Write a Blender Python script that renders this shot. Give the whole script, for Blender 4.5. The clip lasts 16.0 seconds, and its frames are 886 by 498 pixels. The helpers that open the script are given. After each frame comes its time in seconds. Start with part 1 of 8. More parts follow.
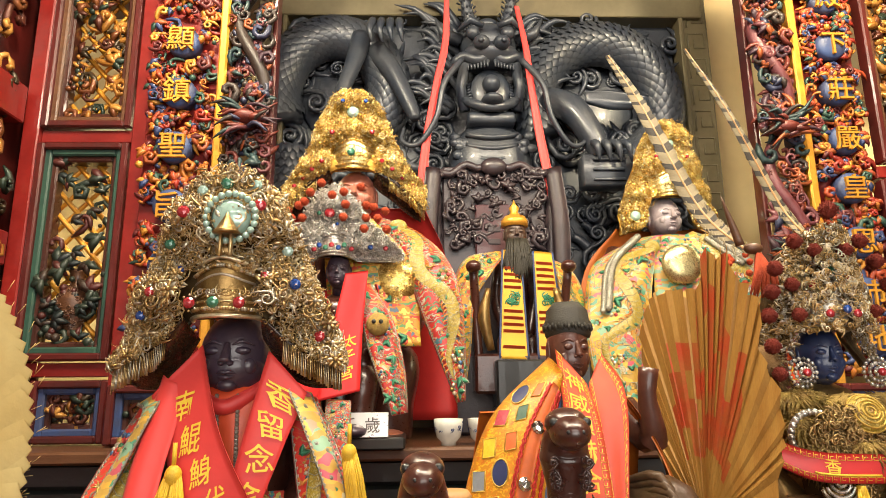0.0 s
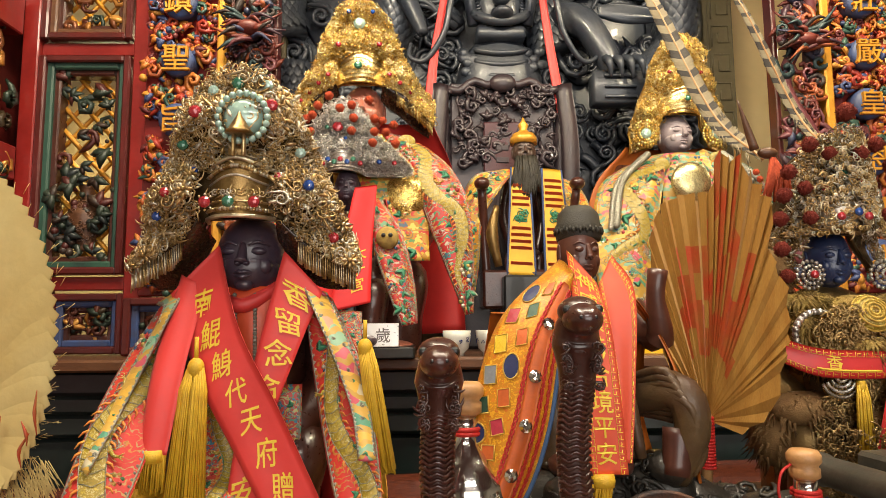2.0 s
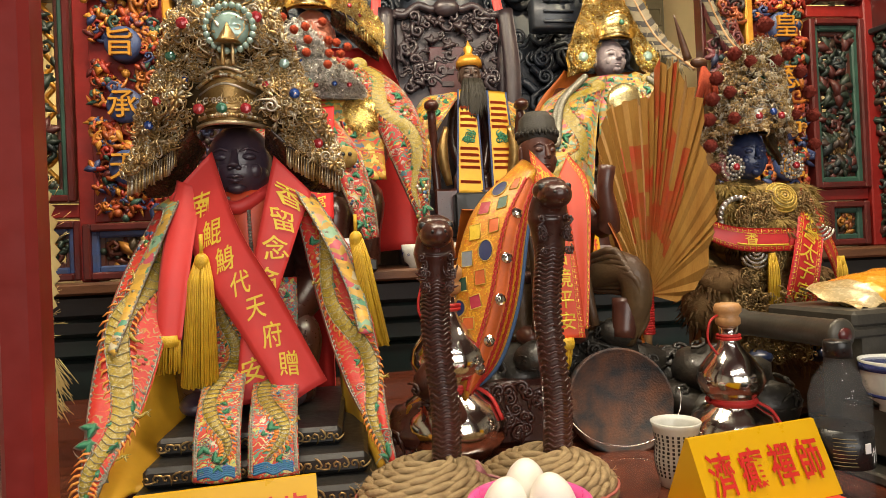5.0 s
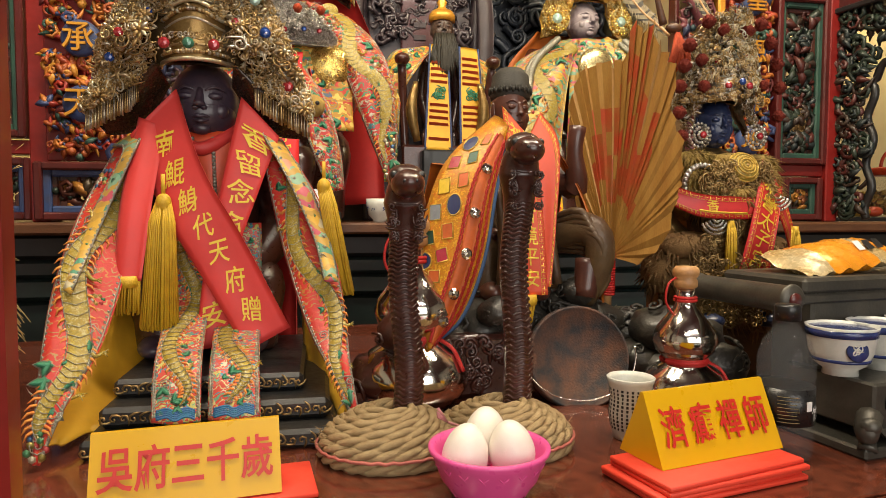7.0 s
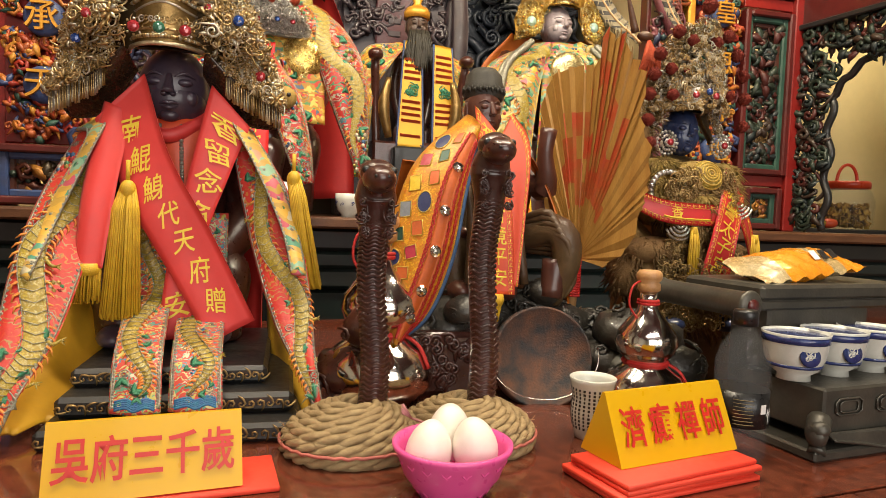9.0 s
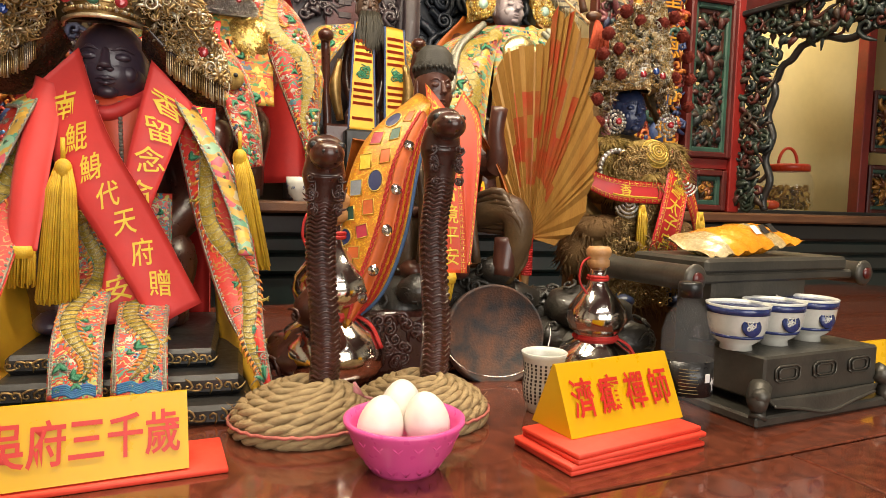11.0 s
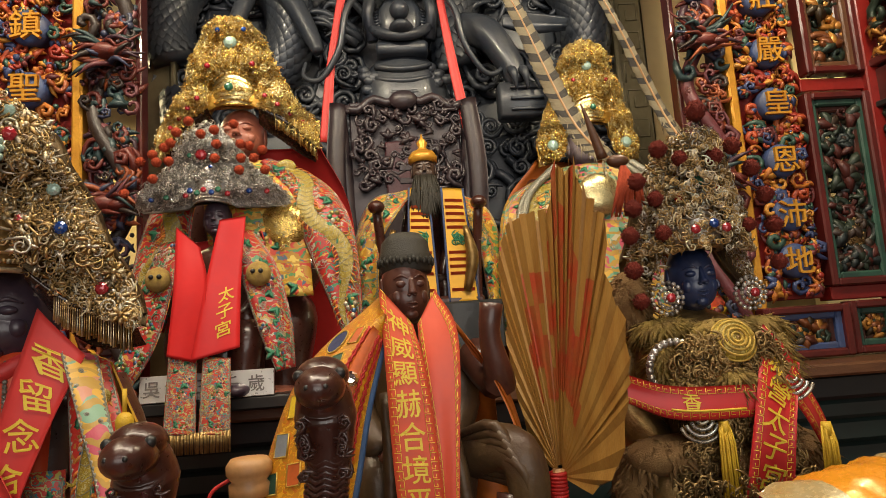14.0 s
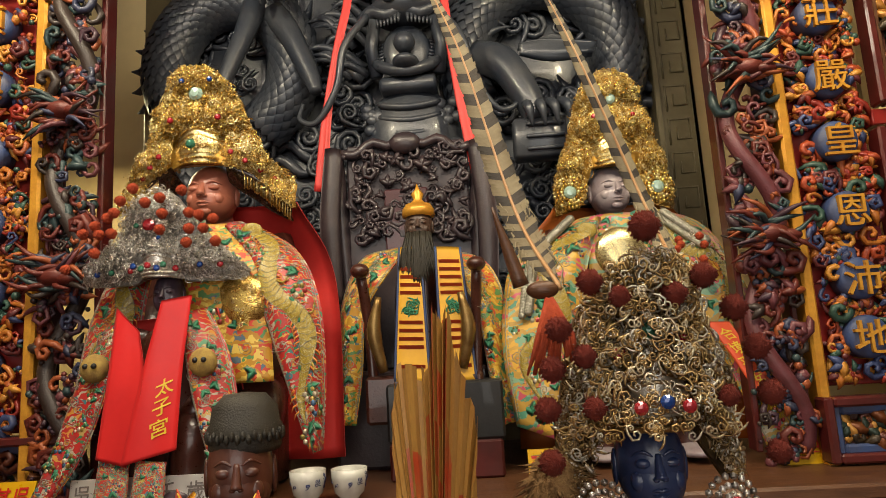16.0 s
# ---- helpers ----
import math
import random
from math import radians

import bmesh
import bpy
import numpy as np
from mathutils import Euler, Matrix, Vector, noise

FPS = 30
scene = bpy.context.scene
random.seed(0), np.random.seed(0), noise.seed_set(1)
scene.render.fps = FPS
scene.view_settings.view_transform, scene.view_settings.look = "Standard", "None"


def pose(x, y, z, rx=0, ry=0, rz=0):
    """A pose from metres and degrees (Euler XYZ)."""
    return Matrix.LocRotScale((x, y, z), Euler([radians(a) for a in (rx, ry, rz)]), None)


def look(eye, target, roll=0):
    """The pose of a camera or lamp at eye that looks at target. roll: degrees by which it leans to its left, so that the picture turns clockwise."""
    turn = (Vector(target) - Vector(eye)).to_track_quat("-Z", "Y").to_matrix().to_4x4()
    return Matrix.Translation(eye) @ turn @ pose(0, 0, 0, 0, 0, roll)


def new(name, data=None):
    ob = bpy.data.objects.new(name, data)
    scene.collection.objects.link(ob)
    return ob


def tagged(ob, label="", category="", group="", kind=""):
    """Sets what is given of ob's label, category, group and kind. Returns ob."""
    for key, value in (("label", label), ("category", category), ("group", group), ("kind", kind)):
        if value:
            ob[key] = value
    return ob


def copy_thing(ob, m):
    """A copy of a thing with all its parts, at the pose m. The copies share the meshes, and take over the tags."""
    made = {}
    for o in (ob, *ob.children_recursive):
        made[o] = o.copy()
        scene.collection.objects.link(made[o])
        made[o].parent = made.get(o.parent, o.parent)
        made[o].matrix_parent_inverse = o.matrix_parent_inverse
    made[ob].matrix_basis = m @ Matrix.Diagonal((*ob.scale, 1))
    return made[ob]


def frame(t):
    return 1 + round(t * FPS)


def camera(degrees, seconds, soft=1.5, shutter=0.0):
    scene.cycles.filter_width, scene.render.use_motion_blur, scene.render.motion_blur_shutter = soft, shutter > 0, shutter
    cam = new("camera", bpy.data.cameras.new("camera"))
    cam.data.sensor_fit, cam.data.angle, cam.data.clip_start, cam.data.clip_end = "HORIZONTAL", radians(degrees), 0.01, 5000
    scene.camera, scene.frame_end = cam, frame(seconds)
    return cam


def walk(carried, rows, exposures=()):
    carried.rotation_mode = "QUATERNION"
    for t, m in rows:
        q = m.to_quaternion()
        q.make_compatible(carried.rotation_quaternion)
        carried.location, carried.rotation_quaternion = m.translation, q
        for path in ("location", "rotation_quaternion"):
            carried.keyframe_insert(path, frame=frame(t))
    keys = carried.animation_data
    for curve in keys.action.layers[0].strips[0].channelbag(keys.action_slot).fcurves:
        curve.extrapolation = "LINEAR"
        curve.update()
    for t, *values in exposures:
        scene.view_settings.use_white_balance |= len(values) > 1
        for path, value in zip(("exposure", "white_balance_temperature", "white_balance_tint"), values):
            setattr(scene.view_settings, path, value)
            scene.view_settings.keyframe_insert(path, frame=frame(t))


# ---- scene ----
cam = camera(69.0, 16.0, soft=0.6)
PATH = [
    (0, (0.246, 0.166, 1.633), (0.309, 2.119, 2.06), -0.6),
    (0.5, (0.246, 0.173, 1.621), (0.307, 2.14, 1.977), -0.5),
    (1, (0.245, 0.173, 1.614), (0.296, 2.149, 1.917), -0.5),
    (1.5, (0.24, 0.173, 1.603), (0.288, 2.156, 1.856), -0.5),
    (2, (0.234, 0.168, 1.593), (0.282, 2.156, 1.805), -0.4),
    (2.5, (0.225, 0.135, 1.583), (0.289, 2.126, 1.764), -0.8),
    (3, (0.192, 0.103, 1.586), (0.295, 2.091, 1.774), -1.9),
    (3.5, (0.231, 0.088, 1.576), (0.358, 2.076, 1.751), -4.8),
    (4, (0.185, 0.067, 1.554), (0.334, 2.056, 1.706), -2.6),
    (4.2, (0.173, 0.068, 1.54), (0.357, 2.056, 1.664), -3.0),
    (6.5, (0.148, 0.068, 1.518), (0.498, 2.035, 1.418), -0.2),
    (7, (0.145, 0.07, 1.514), (0.517, 2.032, 1.406), 0.1),
    (7.5, (0.144, 0.072, 1.514), (0.548, 2.027, 1.399), 0.3),
    (8, (0.147, 0.068, 1.514), (0.56, 2.022, 1.403), 0.5),
    (8.2, (0.139, 0.071, 1.515), (0.565, 2.022, 1.403), 1.0),
    (10.3, (0.147, 0.063, 1.5), (0.697, 1.982, 1.38), 1.7),
    (10.5, (0.147, 0.067, 1.498), (0.718, 1.979, 1.357), 1.7),
    (11, (0.15, 0.07, 1.499), (0.752, 1.971, 1.354), 1.6),
    (11.5, (0.17, 0.078, 1.511), (0.794, 1.977, 1.452), 0.8),
    (12, (0.28, 0.09, 1.517), (0.78, 2.025, 1.571), -1.7),
    (12.5, (0.359, 0.099, 1.543), (0.703, 2.061, 1.723), -3.2),
    (13, (0.365, 0.157, 1.587), (0.731, 2.111, 1.807), -3.9),
    (13.5, (0.426, 0.226, 1.605), (0.708, 2.192, 1.836), -4.1),
    (14, (0.456, 0.298, 1.623), (0.6, 2.274, 1.893), -4.0),
    (14.5, (0.496, 0.337, 1.665), (0.551, 2.312, 1.973), -3.8),
    (15, (0.525, 0.368, 1.723), (0.522, 2.34, 2.057), -3.1),
    (15.5, (0.599, 0.429, 1.754), (0.577, 2.404, 2.066), -4.9),
    (16, (0.701, 0.512, 1.791), (0.607, 2.485, 2.107), -3.4),
]
EXPOSURES = [(0.0, -0.32), (1.5, -0.58), (4.0, -0.66), (6.5, -0.8), (8.0, -0.76), (10.5, -0.4), (11.5, -0.44), (12.5, -0.65), (13.5, -1.05), (14.5, -1.36), (15.5, -1.22), (16.0, -1.3)]
walk(cam, [(t, look(eye, target, roll)) for t, eye, target, roll in PATH], EXPOSURES)

# ---- light ----
world = bpy.data.worlds.new("hall_air")
scene.world = world
world.use_nodes = True
world.node_tree.nodes["Background"].inputs[0].default_value = (0.9, 0.85, 0.75, 1)
world.node_tree.nodes["Background"].inputs[1].default_value = 0.03


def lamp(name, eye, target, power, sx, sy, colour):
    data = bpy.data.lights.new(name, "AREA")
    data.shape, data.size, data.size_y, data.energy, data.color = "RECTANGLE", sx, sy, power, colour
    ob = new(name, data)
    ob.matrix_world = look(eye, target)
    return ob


# area lamps, all out of view and assumed from the light on the altar
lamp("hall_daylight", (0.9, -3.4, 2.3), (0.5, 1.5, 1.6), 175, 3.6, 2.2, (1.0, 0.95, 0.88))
# unseen fill, added to brighten the hall that the metals mirror
lamp("hall_fill", (0.6, -1.6, 3.6), (0.6, -2.6, 0.0), 90, 2.6, 0.25, (1.0, 0.95, 0.86))
lamp("unseen_ceiling_lamp", (0.5, 0.75, 3.45), (0.5, 1.6, 1.5), 115, 2.4, 0.25, (1.0, 0.86, 0.66))
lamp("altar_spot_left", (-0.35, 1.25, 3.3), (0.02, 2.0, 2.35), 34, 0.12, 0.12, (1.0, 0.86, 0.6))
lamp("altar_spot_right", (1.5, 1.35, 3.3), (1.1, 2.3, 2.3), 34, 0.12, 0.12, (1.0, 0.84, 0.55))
lamp("unseen_side_room_lamp", (2.75, 2.55, 2.85), (2.8, 2.8, 0.0), 19, 0.9, 0.2, (1.0, 0.86, 0.55))
lamp("unseen_left_room_lamp", (-0.9, 2.9, 2.8), (-0.9, 2.9, 0.0), 36, 0.7, 0.2, (1.0, 0.82, 0.45))


# ---- materials ----
def mat(name, a, b=None, rough=0.5, metal=0.0, scale=25.0, bump=0.25, island=None, coat=0.0, grime=0.35, stretch=(1, 1, 1), sheen=0.0):
    m = bpy.data.materials.new(name)
    m.use_nodes = True
    nt = m.node_tree
    N, L = nt.nodes, nt.links
    p = N["Principled BSDF"]
    tc = N.new("ShaderNodeTexCoord")
    mp = N.new("ShaderNodeMapping")
    mp.inputs["Scale"].default_value = stretch
    L.new(tc.outputs["Object"], mp.inputs[0])
    n1, n2 = N.new("ShaderNodeTexNoise"), N.new("ShaderNodeTexNoise")
    n1.inputs["Scale"].default_value, n1.inputs["Detail"].default_value = scale, 5
    n2.inputs["Scale"].default_value, n2.inputs["Detail"].default_value = scale * 9, 4
    L.new(mp.outputs[0], n1.inputs[0])
    L.new(mp.outputs[0], n2.inputs[0])
    mix = N.new("ShaderNodeMix")
    mix.data_type = "RGBA"
    r1 = N.new("ShaderNodeValToRGB")
    r1.color_ramp.elements[0].position, r1.color_ramp.elements[1].position = 0.35, 0.68
    L.new(n1.outputs[0], r1.inputs[0])
    L.new(r1.outputs[0], mix.inputs[0])
    b = b or [c * 0.7 for c in a]
    if island:
        g = N.new("ShaderNodeNewGeometry")
        r = N.new("ShaderNodeValToRGB")
        r.color_ramp.interpolation = "CONSTANT"
        for i, c in enumerate(island):
            e = r.color_ramp.elements[i] if i < 2 else r.color_ramp.elements.new(i / len(island))
            e.position, e.color = i / len(island), (*c, 1)
        L.new(g.outputs["Random Per Island"], r.inputs[0])
        dark = N.new("ShaderNodeMix")
        dark.data_type, dark.blend_type = "RGBA", "MULTIPLY"
        dark.inputs[0].default_value = 1.0
        dark.inputs[7].default_value = (0.6, 0.55, 0.5, 1)
        L.new(r.outputs[0], dark.inputs[6])
        L.new(r.outputs[0], mix.inputs[6])
        L.new(dark.outputs[2], mix.inputs[7])
    else:
        mix.inputs[6].default_value, mix.inputs[7].default_value = (*a, 1), (*b, 1)
    fine = N.new("ShaderNodeMix")
    fine.data_type, fine.blend_type = "RGBA", "MULTIPLY"
    fine.inputs[0].default_value = grime
    L.new(mix.outputs[2], fine.inputs[6])
    L.new(n2.outputs[0], fine.inputs[7])
    L.new(fine.outputs[2], p.inputs["Base Color"])
    rr = N.new("ShaderNodeMapRange")
    rr.inputs[3].default_value, rr.inputs[4].default_value = max(rough - 0.12, 0.03), min(rough + 0.15, 1)
    L.new(n2.outputs[0], rr.inputs[0])
    L.new(rr.outputs[0], p.inputs["Roughness"])
    p.inputs["Metallic"].default_value = metal
    p.inputs["Coat Weight"].default_value = coat
    p.inputs["Sheen Weight"].default_value = sheen
    bp = N.new("ShaderNodeBump")
    bp.inputs["Strength"].default_value, bp.inputs["Distance"].default_value = bump, 0.002
    L.new(n2.outputs[0], bp.inputs["Height"])
    L.new(bp.outputs[0], p.inputs["Normal"])
    return m


def glass(name, colour=(0.3, 0.32, 0.33), rough=0.03, alpha=0.05):
    m = bpy.data.materials.new(name)
    m.use_nodes = True
    p = m.node_tree.nodes["Principled BSDF"]
    p.inputs["Base Color"].default_value, p.inputs["Roughness"].default_value = (*colour, 1), rough
    p.inputs["Alpha"].default_value = alpha
    p.inputs["IOR"].default_value = 1.7
    return m


def brocade(name, ground, spots, scale=55, rough=0.42, amount=0.45):
    """A silk ground with woven flowers and scrolls in several colours."""
    m = mat(name, ground, [c * 0.75 for c in ground], rough, 0, 12, 0.3, grime=0.15, sheen=0.03)
    nt = m.node_tree
    N, L = nt.nodes, nt.links
    p = N["Principled BSDF"]
    old = p.inputs["Base Color"].links[0].from_socket
    tc = N.new("ShaderNodeTexCoord")
    warp = N.new("ShaderNodeTexNoise")
    warp.inputs["Scale"].default_value = scale * 0.7
    add = N.new("ShaderNodeVectorMath")
    add.operation = "MULTIPLY_ADD"
    add.inputs[1].default_value = (0.035, 0.035, 0.035)
    L.new(tc.outputs["Object"], warp.inputs[0])
    L.new(warp.outputs["Color"], add.inputs[0])
    L.new(tc.outputs["Object"], add.inputs[2])
    v = N.new("ShaderNodeTexVoronoi")
    v.inputs["Scale"].default_value = scale
    L.new(add.outputs[0], v.inputs["Vector"])
    w = N.new("ShaderNodeTexWave")
    w.wave_type, w.inputs["Scale"].default_value, w.inputs["Distortion"].default_value, w.inputs["Detail"].default_value = "RINGS", scale * 0.35, 9, 3
    L.new(add.outputs[0], w.inputs[0])
    ramp = N.new("ShaderNodeValToRGB")
    ramp.color_ramp.interpolation = "CONSTANT"
    for i, c in enumerate(spots):
        e = ramp.color_ramp.elements[i] if i < 2 else ramp.color_ramp.elements.new(i / len(spots))
        e.position, e.color = i / len(spots), (*c, 1)
    L.new(v.outputs["Color"], ramp.inputs[0])
    cut = N.new("ShaderNodeMath")
    cut.operation, cut.inputs[1].default_value = "GREATER_THAN", 1 - amount
    L.new(w.outputs[0], cut.inputs[0])
    mix = N.new("ShaderNodeMix")
    mix.data_type = "RGBA"
    L.new(cut.outputs[0], mix.inputs[0])
    L.new(old, mix.inputs[6])
    L.new(ramp.outputs[0], mix.inputs[7])
    L.new(mix.outputs[2], p.inputs["Base Color"])
    return m


GOLD = mat("worn_gilt_metal", (0.7, 0.5, 0.24), None, 0.33, 0.85, 40, 0.3, island=[(0.9, 0.68, 0.36), (0.66, 0.45, 0.2), (1.0, 0.86, 0.6), (0.42, 0.27, 0.1), (0.8, 0.56, 0.24), (0.86, 0.8, 0.66)])
# dark backing brown that paints shade into the gaps of metal openwork
GAPSHADE = mat("gap_shade_brass", (0.13, 0.085, 0.035), (0.07, 0.045, 0.02), 0.45, 0.7, 40, 0.3)
BRASS = mat("dull_brass", (0.5, 0.34, 0.14), (0.3, 0.19, 0.08), 0.36, 0.9, 40, 0.3)
BRIGHTGOLD = mat("bright_gilt_metal", (0.9, 0.7, 0.28), None, 0.27, 0.92, 40, 0.2, island=[(1.0, 0.78, 0.3), (0.85, 0.55, 0.14), (1.0, 0.86, 0.45), (0.6, 0.35, 0.08), (0.95, 0.68, 0.2)])
SILVER = mat("silvered_metal", (0.9, 0.88, 0.84), None, 0.28, 0.85, 40, 0.3, island=[(0.95, 0.94, 0.92), (0.7, 0.68, 0.64), (1.0, 0.98, 0.95), (0.42, 0.4, 0.38), (0.85, 0.8, 0.7)])
REDLAC = mat("red_lacquer", (0.27, 0.016, 0.012), (0.19, 0.012, 0.01), 0.33, 0, 8, 0.1, coat=0.3)
DARKRED = mat("dark_red_lacquer", (0.11, 0.012, 0.01), (0.06, 0.01, 0.008), 0.35, 0, 9, 0.15, coat=0.3)
GILTPAINT = mat("gilt_paint", (0.85, 0.42, 0.05), (0.62, 0.27, 0.03), 0.36, 0.35, 18, 0.2)
GREENPAINT = mat("green_paint", (0.03, 0.09, 0.06), (0.02, 0.05, 0.04), 0.45, 0, 18, 0.2)
BLUEPAINT = mat("blue_paint", (0.035, 0.07, 0.2), (0.05, 0.06, 0.12), 0.5, 0, 22, 0.3)
CREAM = mat("cream_plaster", (0.78, 0.62, 0.33), (0.72, 0.55, 0.27), 0.7, 0, 3, 0.1, grime=0.1)
INK = mat("black_wood", (0.012, 0.013, 0.014), (0.02, 0.018, 0.016), 0.4, 0, 12, 0.2, coat=0.2)
GREENCAB = mat("dark_green_lacquer", (0.012, 0.025, 0.022), (0.02, 0.022, 0.02), 0.4, 0, 7, 0.15, coat=0.2)
WOOD = mat("brown_wood", (0.14, 0.058, 0.024), (0.085, 0.032, 0.013), 0.42, 0, 12, 0.3, stretch=(1, 6, 6), coat=0.1)
DARKWOOD = mat("dark_rosewood", (0.075, 0.022, 0.014), (0.04, 0.012, 0.008), 0.3, 0, 16, 0.3, coat=0.4)
DRAGONWOOD = mat("black_carved_wood", (0.034, 0.043, 0.062), (0.066, 0.072, 0.084), 0.36, 0.1, 10, 0.35, coat=0.12)
OLIVE = mat("olive_stone_paint", (0.16, 0.13, 0.07), (0.12, 0.1, 0.05), 0.45, 0, 6, 0.15)
CARVE = mat("painted_carving", (0.2, 0.05, 0.03), None, 0.42, 0.1, 30, 0.5, island=[
    (0.36, 0.03, 0.014), (0.6, 0.2, 0.03), (0.04, 0.1, 0.075), (0.05, 0.075, 0.2), (0.45, 0.07, 0.02), (0.75, 0.34, 0.05), (0.16, 0.03, 0.03), (0.5, 0.12, 0.03)])
CARVEDARK = mat("dark_dragon_carving", (0.1, 0.04, 0.05), None, 0.42, 0.1, 30, 0.5, island=[
    (0.17, 0.03, 0.02), (0.07, 0.032, 0.05), (0.05, 0.06, 0.12), (0.4, 0.1, 0.03), (0.05, 0.035, 0.03), (0.18, 0.05, 0.06), (0.035, 0.07, 0.075)])
CARVEGOLD = mat("gilded_carving", (0.3, 0.15, 0.04), None, 0.36, 0.35, 30, 0.4, island=[
    (0.5, 0.22, 0.04), (0.06, 0.04, 0.02), (0.22, 0.07, 0.02), (0.03, 0.05, 0.035), (0.65, 0.32, 0.07), (0.11, 0.03, 0.015)])
CARVEGREEN = mat("dark_green_carving", (0.03, 0.04, 0.025), None, 0.42, 0.1, 30, 0.4, island=[
    (0.02, 0.035, 0.024), (0.03, 0.045, 0.03), (0.05, 0.03, 0.02), (0.02, 0.03, 0.03), (0.09, 0.02, 0.015)])
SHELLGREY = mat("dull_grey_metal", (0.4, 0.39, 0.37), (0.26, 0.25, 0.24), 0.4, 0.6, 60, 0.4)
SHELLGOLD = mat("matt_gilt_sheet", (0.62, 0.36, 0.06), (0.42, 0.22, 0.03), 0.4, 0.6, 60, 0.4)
WINGBROWN = mat("dark_brown_lacquer", (0.05, 0.022, 0.01), (0.03, 0.014, 0.008), 0.25, 0.1, 20, 0.1, coat=0.4)
BLACKOAK = mat("blackened_carved_wood", (0.035, 0.026, 0.032), (0.06, 0.04, 0.045), 0.36, 0, 14, 0.35, coat=0.15)
DRAGONTHREAD = brocade("olive_gold_thread_scales", (0.36, 0.24, 0.015), [(0.45, 0.34, 0.03), (0.22, 0.16, 0.015), (0.46, 0.4, 0.18), (0.2, 0.17, 0.02)], 210, 0.4, 0.5)
FLAMETHREAD = mat("orange_flame_thread", (0.75, 0.2, 0.03), (0.7, 0.32, 0.05), 0.45, 0.1, 120, 0.4)
CORAL = mat("coral_red_satin", (0.72, 0.05, 0.045), (0.6, 0.035, 0.03), 0.5, 0, 9, 0.12, grime=0.12, sheen=0.03)
SCARLET = mat("scarlet_silk", (0.62, 0.03, 0.025), (0.5, 0.022, 0.02), 0.45, 0, 9, 0.12, grime=0.15, sheen=0.03)
ORANGE = mat("orange_red_silk", (0.75, 0.1, 0.03), (0.62, 0.07, 0.02), 0.45, 0, 9, 0.12, grime=0.15, sheen=0.03)
YELLOWSILK = mat("yellow_silk", (0.8, 0.45, 0.03), (0.68, 0.35, 0.02), 0.45, 0, 9, 0.15, grime=0.15, sheen=0.03)
AMBER = mat("amber_brocade", (0.5, 0.13, 0.012), (0.4, 0.09, 0.01), 0.45, 0, 20, 0.2, grime=0.2)
THREADGOLD = mat("gold_thread", (0.75, 0.52, 0.12), (0.6, 0.38, 0.07), 0.38, 0.6, 150, 0.5)
THREADSILVER = mat("silver_thread", (0.42, 0.4, 0.33), (0.26, 0.25, 0.2), 0.36, 0.6, 150, 0.5)
THREADGREEN = mat("green_thread", (0.03, 0.2, 0.1), (0.05, 0.28, 0.15), 0.45, 0, 150, 0.5)
THREADBLUE = mat("blue_thread", (0.03, 0.12, 0.35), (0.02, 0.2, 0.35), 0.45, 0, 150, 0.5)
THREADMIX = mat("coloured_sequins", (0.6, 0.5, 0.3), None, 0.3, 0.5, 100, 0.3, island=[
    (0.75, 0.68, 0.5), (0.6, 0.42, 0.12), (0.1, 0.3, 0.14), (0.7, 0.62, 0.5), (0.5, 0.07, 0.07), (0.35, 0.28, 0.07), (0.1, 0.2, 0.38)])
CREAMCLOTH = brocade("pale_brocade", (0.55, 0.33, 0.06), [(0.5, 0.44, 0.3), (0.08, 0.26, 0.17), (0.5, 0.08, 0.12), (0.62, 0.36, 0.05), (0.2, 0.36, 0.24), (0.55, 0.24, 0.16)], 42, amount=0.6)
REDBROCADE = brocade("red_figured_silk", (0.46, 0.02, 0.016), [(0.4, 0.28, 0.09), (0.04, 0.18, 0.08), (0.5, 0.24, 0.04), (0.38, 0.35, 0.27), (0.3, 0.03, 0.03), (0.04, 0.14, 0.17)], 70, amount=0.42)
FRONTROBE = brocade("coral_figured_silk", (0.55, 0.028, 0.02), [(0.42, 0.17, 0.03), (0.36, 0.22, 0.08), (0.5, 0.05, 0.02), (0.3, 0.12, 0.03)], 90, amount=0.12)
SKIRTSILK = brocade("silver_green_figured_silk", (0.6, 0.06, 0.04), [(0.5, 0.48, 0.36), (0.1, 0.3, 0.2), (0.42, 0.4, 0.1), (0.5, 0.46, 0.2), (0.05, 0.2, 0.3), (0.5, 0.08, 0.06)], 120, amount=0.42)
GOLDBROCADE = brocade("gold_red_figured_silk", (0.6, 0.3, 0.03), [(0.6, 0.09, 0.03), (0.1, 0.25, 0.08), (0.7, 0.5, 0.1), (0.55, 0.06, 0.03), (0.65, 0.4, 0.05), (0.1, 0.15, 0.2)], 60, amount=0.6)
AMBERSILK = brocade("amber_figured_silk", (0.6, 0.24, 0.006), [(0.5, 0.12, 0.006), (0.66, 0.32, 0.01), (0.55, 0.18, 0.008), (0.62, 0.34, 0.02)], 130, amount=0.4)
YELLOWTHREAD = mat("yellow_tassel_thread", (0.78, 0.5, 0.03), (0.62, 0.36, 0.02), 0.55, 0, 60, 0.4, grime=0.2)
BLACKFACE = mat("black_lacquered_face", (0.05, 0.034, 0.055), (0.06, 0.036, 0.048), 0.34, 0, 30, 0.1, coat=0.25)
BLUEFACE = mat("dark_blue_face", (0.024, 0.042, 0.12), (0.02, 0.03, 0.08), 0.34, 0, 30, 0.1, coat=0.25)
